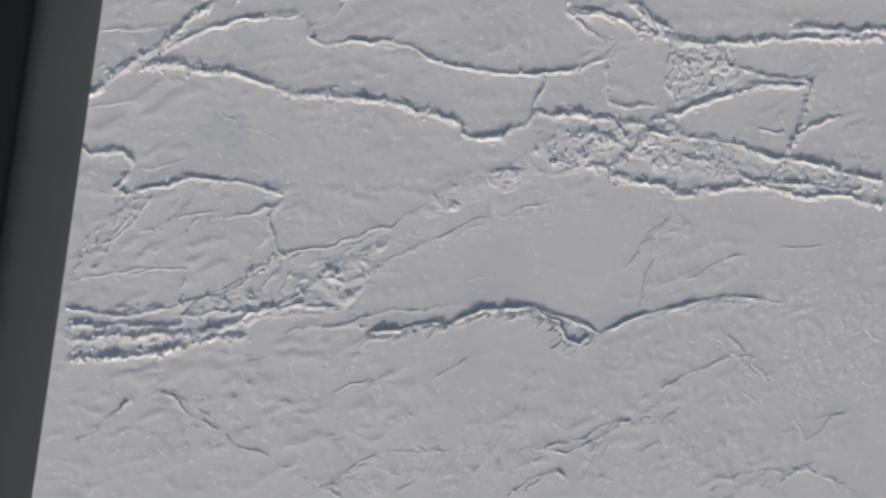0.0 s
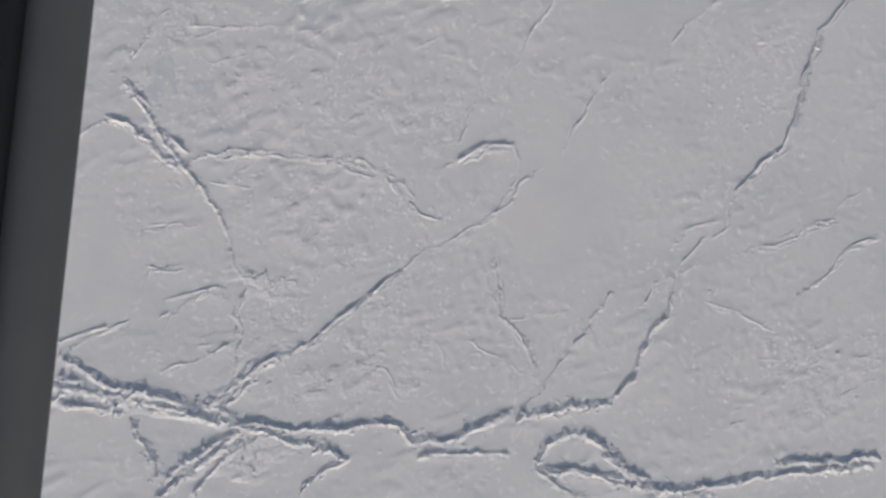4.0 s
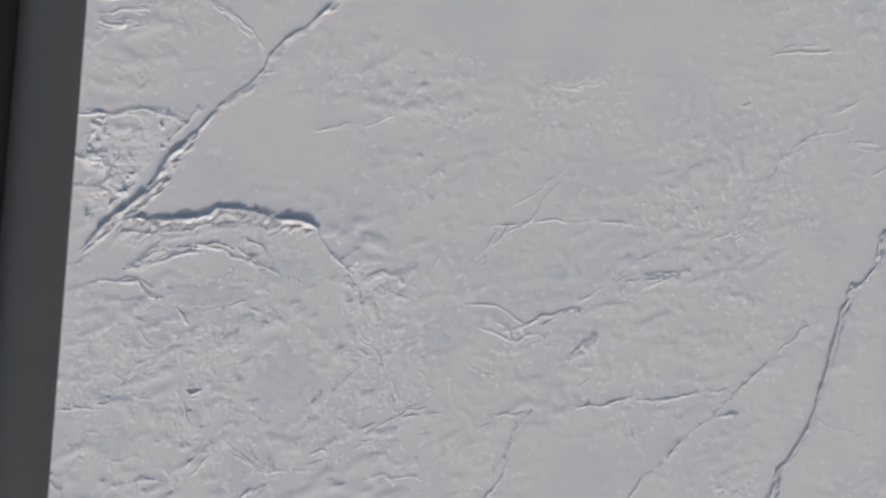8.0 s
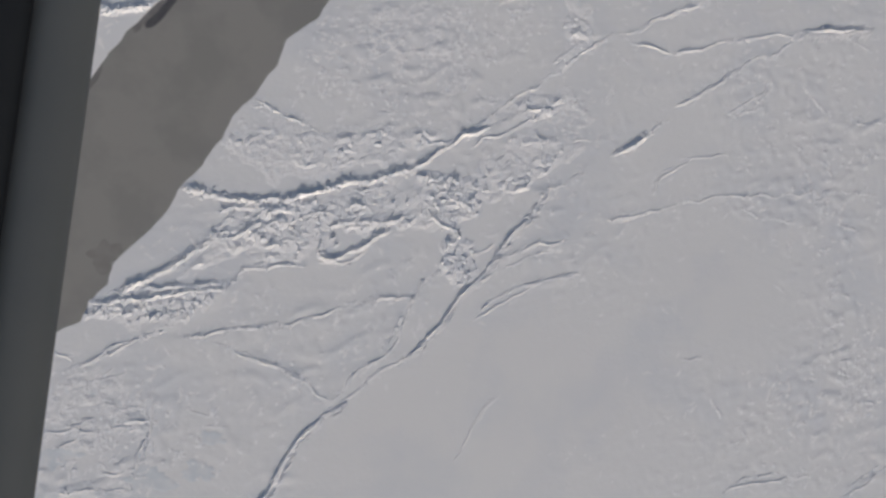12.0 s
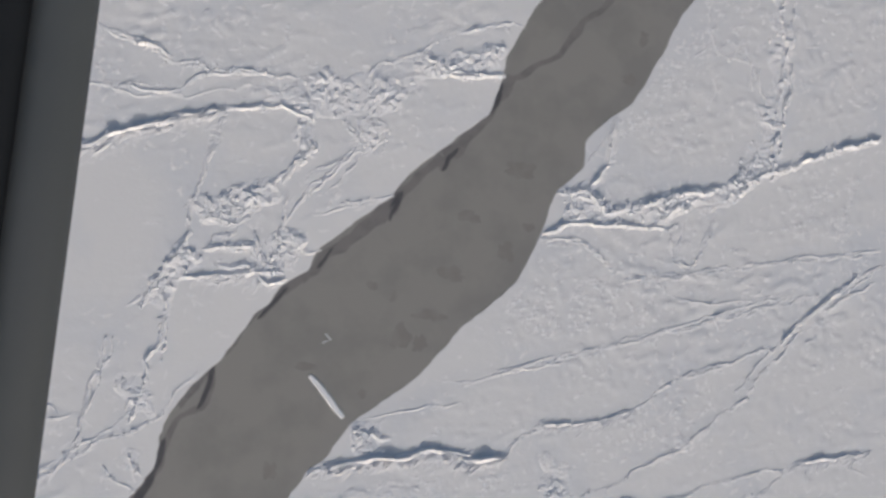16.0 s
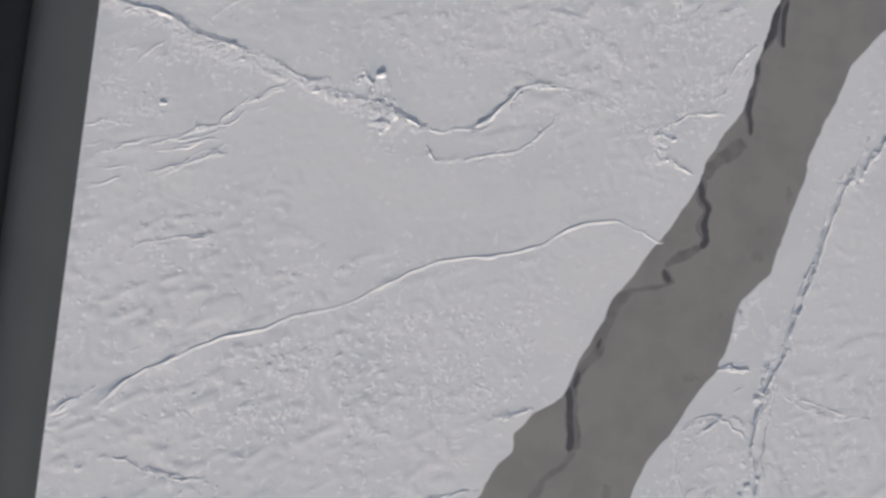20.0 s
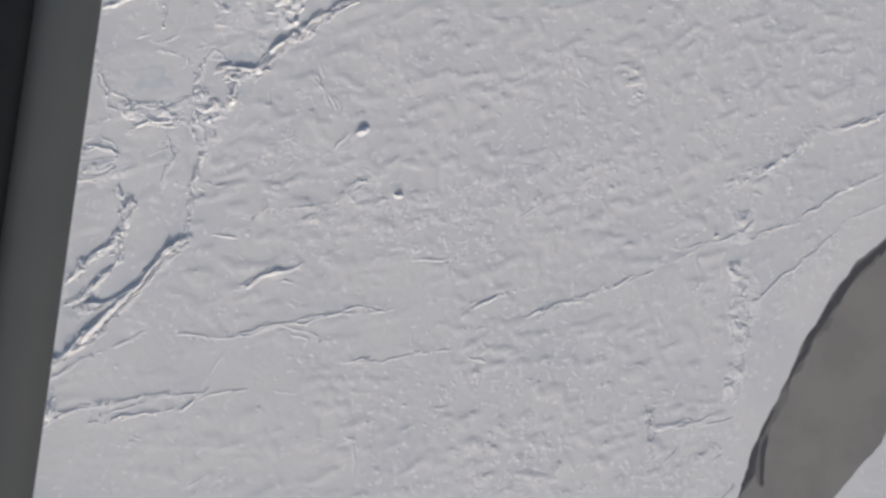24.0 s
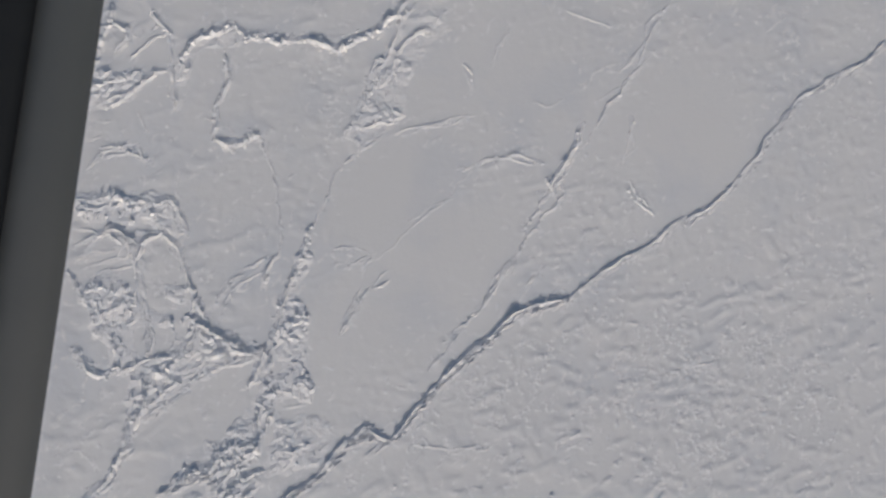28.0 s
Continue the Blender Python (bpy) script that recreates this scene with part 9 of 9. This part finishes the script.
rubble_field(0.6, [(72.1, 617.2), (77.4, 632.1), (85.4, 640.1), (89.6, 655.2), (93.7, 653.7), (91.5, 642.4), (85.1, 632.7), (94.2, 629.7), (92.7, 624), (81.3, 621.4)])
rubble_field(0.3, [(-3.8, 1095.3), (1.1, 1109.3), (8.6, 1125.8), (12.7, 1140.2), (27.4, 1146.7), (28.6, 1134.9), (18, 1125.4), (14.3, 1103.5), (3.1, 1090.6)])
rubble_field(0.3, [(112.8, 545.2), (120.5, 554.1), (126.7, 555.9), (130.7, 560.4), (136.9, 563.3), (135.1, 558), (123, 548.5)])
rough_snow([(153.9, 1.5), (195.1, 5.3), (198.5, -30.8), (161.9, -37.3)])
rough_snow([(7.6, -62), (62.1, -55.1), (50.7, -74.1), (9, -76.1)])
rough_snow([(1.5, -71.2), (12, -70.6), (36.9, -65.7), (37.8, -74.7), (2, -76.5)])
rough_snow([(54.2, 24), (73, 29.9), (70.8, 12.7), (55.1, 14.8)])
rough_snow([(8, 4.4), (36.3, 14.7), (35.2, 7.2), (10.7, -4.4)])
rough_snow([(-56.4, 122.2), (-35.2, 124.1), (-24.8, 121.6), (-28.8, 110.9), (-50, 107.4), (-60.2, 111.7)])
rough_snow([(-1.3, 127.2), (18.7, 139.8), (32.2, 130.3), (28.8, 108.5), (15, 103.9), (-7.2, 116.2), (-20.4, 111.6), (-21.4, 104.6), (-5.7, 100.6), (18.8, 100.7)])
rough_snow([(-40.5, 177.5), (11.5, 178.6), (23.6, 165.5), (-10.9, 154.5), (-34.6, 151.9)])
rough_snow([(-69.4, 199.9), (8.3, 212.7), (34.5, 207.2), (32.8, 184.8), (-6.5, 181.8), (-58.1, 185.8)])
rough_snow([(-36.9, 141.3), (-13.3, 143.7), (-8.5, 130.1), (-28.5, 124.7)])
rough_snow([(146.1, 136.8), (185.3, 144.3), (187.5, 113.2), (160.5, 111.2), (147, 125.4)])
rough_snow([(96.1, 156.7), (115.2, 166.3), (126.8, 173.3), (112.6, 149), (105.5, 138.8)])
rough_snow([(12.4, 169.7), (36.2, 166.9), (28.2, 155.1), (12.6, 148.1)])
rough_snow([(-80.8, 215.8), (-62.4, 222.7), (-51.6, 211.9), (-57.4, 204.5), (-70.1, 203.4)])
rough_snow([(-57.4, 269.8), (-27.9, 277.4), (-13.3, 268.6), (-25.3, 249.4), (-38.3, 244.3), (-55.7, 252.7)])
rough_snow([(-6.8, 255.1), (18.1, 274.5), (30.6, 256), (25, 237.2), (3.8, 234.9)])
rough_snow([(-41.9, 247.4), (-18.2, 246.7), (-10.1, 233.4), (-23, 225), (-40.3, 230.2)])
rough_snow([(-58.7, 233.4), (-44.2, 236.7), (-45.8, 219.3), (-58.4, 214.6)])
rough_snow([(-0.7, 284.7), (20.5, 289.6), (22, 271.4), (8.1, 266)])
rough_snow([(39.2, 1025.4), (69.8, 1027.7), (71, 1014.4), (48.9, 1004.1)])
rough_snow([(86.1, 1047.6), (151.1, 1047), (174.2, 1029.8), (132.8, 1000.7), (94.7, 1015.6)])
rough_snow([(-3.2, 1058.7), (9.7, 1058.9), (8.4, 1053), (-0.6, 1051.5)])
rough_snow([(-63.8, 303.5), (-38.5, 305.9), (-12.3, 310.2), (-5.1, 305.6), (-17.7, 295.8), (-28.3, 301.7), (-59.7, 293.8)])
rough_snow([(-3.4, 305.8), (2.9, 294.1), (20.1, 297.3), (24.7, 285.4), (11.9, 270.5), (3.8, 283.8)])
rough_snow([(-49.8, 289.7), (-21.2, 297.2), (-13.1, 282.5), (-25.3, 271.4), (-44.6, 270.1)])
rough_snow([(-73.5, 277.9), (-45.9, 283.3), (-43.3, 256.9), (-70.7, 252.1)])
rough_snow([(4.4, 276.9), (24.7, 285.4), (30.6, 257.7), (2.9, 256.2)])
rough_snow([(82.1, 286.1), (49.9, 287.3), (49.2, 272.9), (87, 271.8)])
rough_snow([(132.4, 347.6), (157.5, 358.5), (165.8, 327.5), (147.2, 314), (134.1, 320.6)])
rough_snow([(-72.4, 408.3), (-44.9, 411.8), (-42.9, 391.7), (-70.3, 388.8)])
rough_snow([(-38.2, 392.3), (-27.2, 395.2), (-26.1, 383.3), (-40, 378.6)])
rough_snow([(-56.8, 375.4), (-43.2, 378.3), (-43.4, 365), (-58.9, 365.4)])
rough_snow([(-68.8, 374.2), (-58.4, 375.2), (-57.2, 363.9), (-67.3, 359.8)])
rough_snow([(186.2, 441.5), (202.5, 443.6), (204.1, 412.3), (183.3, 408.1)])
rough_snow([(59.9, 362.6), (94, 376.3), (93.9, 350.2), (61.1, 348.2)])
rough_snow([(-17.6, 495.7), (-2.1, 494), (-2.8, 483.4), (-16.2, 482)])
rough_snow([(-30.2, 489.1), (20.1, 500.2), (38.5, 498.7), (11.3, 481.4), (-21.9, 472.8)])
rough_snow([(47, 507), (84.9, 517.3), (88.1, 502.5), (65.8, 487), (51.1, 481.8)])
rough_snow([(3, 532.1), (69.1, 541.8), (66.4, 526.3), (40.8, 513.6), (11.5, 517)])
rough_snow([(-13.7, 490.9), (31.5, 494.3), (28.7, 485), (-9.2, 479.3)])
rough_snow([(-75.5, 625.8), (-50.2, 639.2), (-34.4, 644.7), (-33.9, 639.6), (-49.4, 632.4), (-73.5, 621.1)])
rough_snow([(-12.5, 661.9), (25.9, 669.3), (36.9, 669.1), (16.8, 649.8), (-0.5, 645.7)])
rough_snow([(74.8, 627.5), (90.7, 625.4), (75.5, 620.1)])
rough_snow([(58.4, 596.4), (96.2, 607.2), (88.2, 584.2), (59.7, 582)])
rough_snow([(155.6, 648.3), (182, 651.4), (179.2, 627), (157.2, 624.7)])
rough_snow([(-80.5, 825), (-55, 823.8), (-30.9, 813.5), (-45.5, 811.4), (-63.5, 814), (-78.3, 820.3)])
rough_snow([(-53.9, 813.7), (-34, 811.3), (-20.2, 807.9), (-25.9, 798.5), (-36.1, 800.6), (-49.9, 807.3)])
rough_snow([(-6.4, 806.3), (14.1, 812.6), (17.3, 798.6), (-5.4, 797.6)])
rough_snow([(8.9, 794), (26.5, 796.2), (20.1, 788.2), (10, 783.5)])
rough_snow([(-69.3, 809.7), (-50.1, 809), (-50.8, 786.8), (-66.5, 786.5)])
rough_snow([(-40.8, 827.7), (-20.1, 838.1), (-22.3, 827.1), (-35.1, 821.6)])
rough_snow([(69, 821.9), (92.7, 821.4), (89.8, 809.5), (70.2, 809)])
rough_snow([(117.1, 822.7), (134.8, 838.9), (138.7, 843.4), (134, 821), (120, 813.3)])
rough_snow([(101.7, 834.2), (111.7, 837.5), (110.2, 831.5)])
rough_snow([(43.2, 851.9), (69.4, 860), (86.4, 847.4), (51.7, 842)])
rough_snow([(-32.8, 935.3), (-5.9, 940.7), (-7.5, 924.4), (-30.1, 926.8)])
rough_snow([(24.9, 919.4), (38.5, 930.2), (43.4, 917.9), (29.6, 909.1)])
rough_snow([(52.1, 944.9), (98.2, 955), (91.9, 935), (65.5, 924.2), (47.8, 911.1)])
rough_snow([(129.8, 947.5), (152.7, 954.5), (140.8, 941), (132.6, 938.1)])
rough_snow([(71.3, 605.8), (110.3, 606.5), (105.7, 589.6), (78.9, 584.5)])
rough_snow([(83.8, 684.8), (113.6, 690.5), (116.2, 658), (92.5, 651.8)])
rough_snow([(-20.7, 113.1), (24.7, 122.2), (22.5, 107.4), (-2.2, 102.8)])
rough_snow([(-79, 276.9), (-26.3, 284.2), (-26.9, 256.5), (-73, 249.2)])
rough_snow([(3.4, 298), (28.5, 297.2), (36.4, 247.7), (15.1, 246.1)])
rough_snow([(132.8, 243.9), (153.6, 241.5), (147.3, 210.9), (112, 198.2), (114.3, 220.3)])
rough_snow([(-70.4, 413.2), (-43, 416.4), (-38.7, 373.5), (-65.4, 365.1)])
rough_snow([(10.9, 370.2), (42.6, 372.3), (41.4, 343.9), (13, 346.2)])
rough_snow([(121, 709.5), (139.5, 708.8), (143.4, 686.4), (113, 685.1)])
rough_snow([(-41.6, 717.4), (23.6, 736.5), (70.4, 748), (69.6, 715.2), (37.7, 702.5), (-22.6, 692.1)])
rough_snow([(3.5, 829), (61.7, 842.3), (126.2, 851), (131.9, 832), (71.5, 821), (19.1, 816.8)])
rough_snow([(-79.1, 796.8), (-57.8, 803.4), (-53.5, 793.7), (-65.1, 783.6), (-77.5, 783.5)])
rough_snow([(83.7, 817), (127.7, 831.3), (123.7, 803.2), (96.9, 803.5)])
rough_snow([(103.1, 1006), (133.9, 1014.9), (129.7, 986.1), (106.7, 986.8)])
rough_snow([(-6.4, 927.3), (46.9, 933.4), (56.8, 908.9), (31.6, 902.9), (2.4, 910.6)])
rough_snow([(-47.9, 142.4), (-2.2, 149.5), (-2.8, 119.2), (-26.2, 111.6), (-41.1, 125.8)])
rough_snow([(-6.2, 154.4), (33.1, 157.4), (32.3, 126.3), (11.5, 117.1)])
rough_snow([(-6.6, 525.1), (42.2, 540.5), (45.1, 507.9), (-10.8, 498.4)])
rough_snow([(87.2, 558.1), (131.9, 572.6), (132.6, 562.7), (108.4, 547.5), (88.6, 541.1)])


def slab(length, width, height, x, y, turn, z, label, name="ice_slab", category="ice slab"):
    """A long thin piece of ice with worn, uneven edges."""
    n = 9
    local = np.random.default_rng(int(abs(x * 10 + y)))
    verts = []
    for i in range(n):
        u = (i / (n - 1) - 0.5) * length
        w = width / 2 * (0.6 + 0.4 * math.sin(math.pi * (i + 0.6) / n)) * local.uniform(0.8, 1.15)
        bend = 0.012 * length * math.sin(i * 0.7)
        for side, up in ((-1, 0), (-0.7, 1), (0.7, 1), (1, 0)):
            verts.append((u, side * w + bend, up * height * local.uniform(0.8, 1.1) - 0.03))
    faces = [(i * 4 + j, i * 4 + j + 1, (i + 1) * 4 + j + 1, (i + 1) * 4 + j) for i in range(n - 1) for j in range(3)]
    faces += [(0, 1, 2, 3), ((n - 1) * 4 + 3, (n - 1) * 4 + 2, (n - 1) * 4 + 1, (n - 1) * 4)]
    ob = mesh_object(name, verts, faces, BLOCK)
    ob.matrix_world = pose(x, y, z, 0, 0, turn)
    return tagged(ob, label, category)


slab(16.6, 2.1, 0.25, 4.2, 560.1, -46, LEAD_Z, "long white slab of ice frozen into the dark lead")
slab(2.6, 0.5, 0.15, 2.9, 578.1, -40, LEAD_Z, "small white ice splinter frozen into the lead")
slab(2.0, 0.4, 0.15, 2.0, 576.6, 30, LEAD_Z, "small white ice splinter frozen into the lead")
slab(1.6, 1.2, 0.2, 15.8, 551.4, 10, LEAD_Z, "small pale ice lump near the floe edge")
slab(3.0, 0.5, 0.15, 81.5, 645.5, -45, LEAD_Z, "thin white ice splinter near the floe edge")
slab(2.6, 0.5, 0.15, 82.4, 644.0, 60, LEAD_Z, "thin white ice splinter near the floe edge")


def boulder(x, y, size, label, turn=20):
    """A single large upended floe fragment, half buried in drifted snow."""
    bm = bmesh.new()
    bmesh.ops.create_icosphere(bm, subdivisions=2, radius=0.5)
    local = np.random.default_rng(int(abs(x * 10 + y)))
    for v in bm.verts:
        v.co *= local.uniform(0.82, 1.12)
        v.co.x *= size * 1.35
        v.co.y *= size * 0.75
        v.co.z *= size * 0.55
    me = bpy.data.meshes.new("ice_boulder")
    bm.to_mesh(me)
    bm.free()
    me.materials.append(BLOCK)
    ob = new("ice_boulder", me)
    z = float(snow_height(np.array([x]), np.array([y]))[0])
    ob.matrix_world = pose(x, y, z + size * 0.05, 12, 0, turn)
    tagged(ob, label, "ice boulder", "ice boulders")
    # the drift behind it
    ridge("D", [(x - 0.4 * size, y - 0.6 * size), (x - 1.2 * size, y - 1.6 * size), (x - 1.8 * size, y - 2.6 * size)])


BOULDERS = "large upended ice fragment standing alone on the snow"
boulder(4.9, 943.5, 3.4, BOULDERS, 40)
boulder(18.1, 924.6, 2.4, BOULDERS, -5)
boulder(11.6, 811.4, 2.6, "upended ice block in a rubble patch on the snow", 20)
boulder(-52.0, 793.4, 1.6, "small upended ice block on smooth snow", 10)
boulder(111.8, 803.9, 1.6, "small upended ice block on smooth snow", 30)
boulder(126.8, 924.1, 1.7, "small upended ice block on smooth snow", 30)
boulder(16.0, 487.9, 1.8, BOULDERS, 0)


for lumps in LOW_LUMPS.values():
    tagged(mesh_object("snow_lumps", np.vstack(lumps[0]).tolist(), lumps[1], RIDGE, smooth=True), "short lumps and crests of drifted snow over the floes", "snow lumps", "", "stuff")


# ---- the window frame beside the lens, along the whole flight ----
def frame_rail():
    """A long dark frame edge two metres from the lens, parallel to the flight."""
    turns = [m for _, m in PATH]
    first, last = turns[0], turns[-1]
    before, after = first.copy(), last.copy()
    before.translation += first.translation - turns[1].translation
    after.translation += last.translation - turns[-2].translation
    line = [before] + turns + [after]
    holder = tagged(new("window_frame"), "dark grey window frame edge with a black rubber seal", "window frame")
    pieces = (
        ("frame_edge", FRAME_PAINT, ((-1.22, -1.99), (-1.215, -1.94), (-1.15, -1.925), (-1.09, -1.935), (-1.066, -1.965), (-1.06, -2.0), (-1.075, -2.03), (-1.15, -2.06), (-1.22, -2.06))),
        ("rubber_seal", RUBBER, ((-1.6, -1.98), (-1.6, -1.93), (-1.4, -1.9), (-1.24, -1.905), (-1.218, -1.93), (-1.222, -2.05), (-1.4, -2.08), (-1.6, -2.06))),
    )
    for name, mat, section in pieces:
        n = len(section)
        verts = [m @ Vector((x, 0, z)) for m in line for x, z in section]
        faces = [(i * n + j, i * n + (j + 1) % n, (i + 1) * n + (j + 1) % n, (i + 1) * n + j) for i in range(len(line) - 1) for j in range(n)]
        mesh_object(name, verts, faces, mat, holder, smooth=True)


frame_rail()
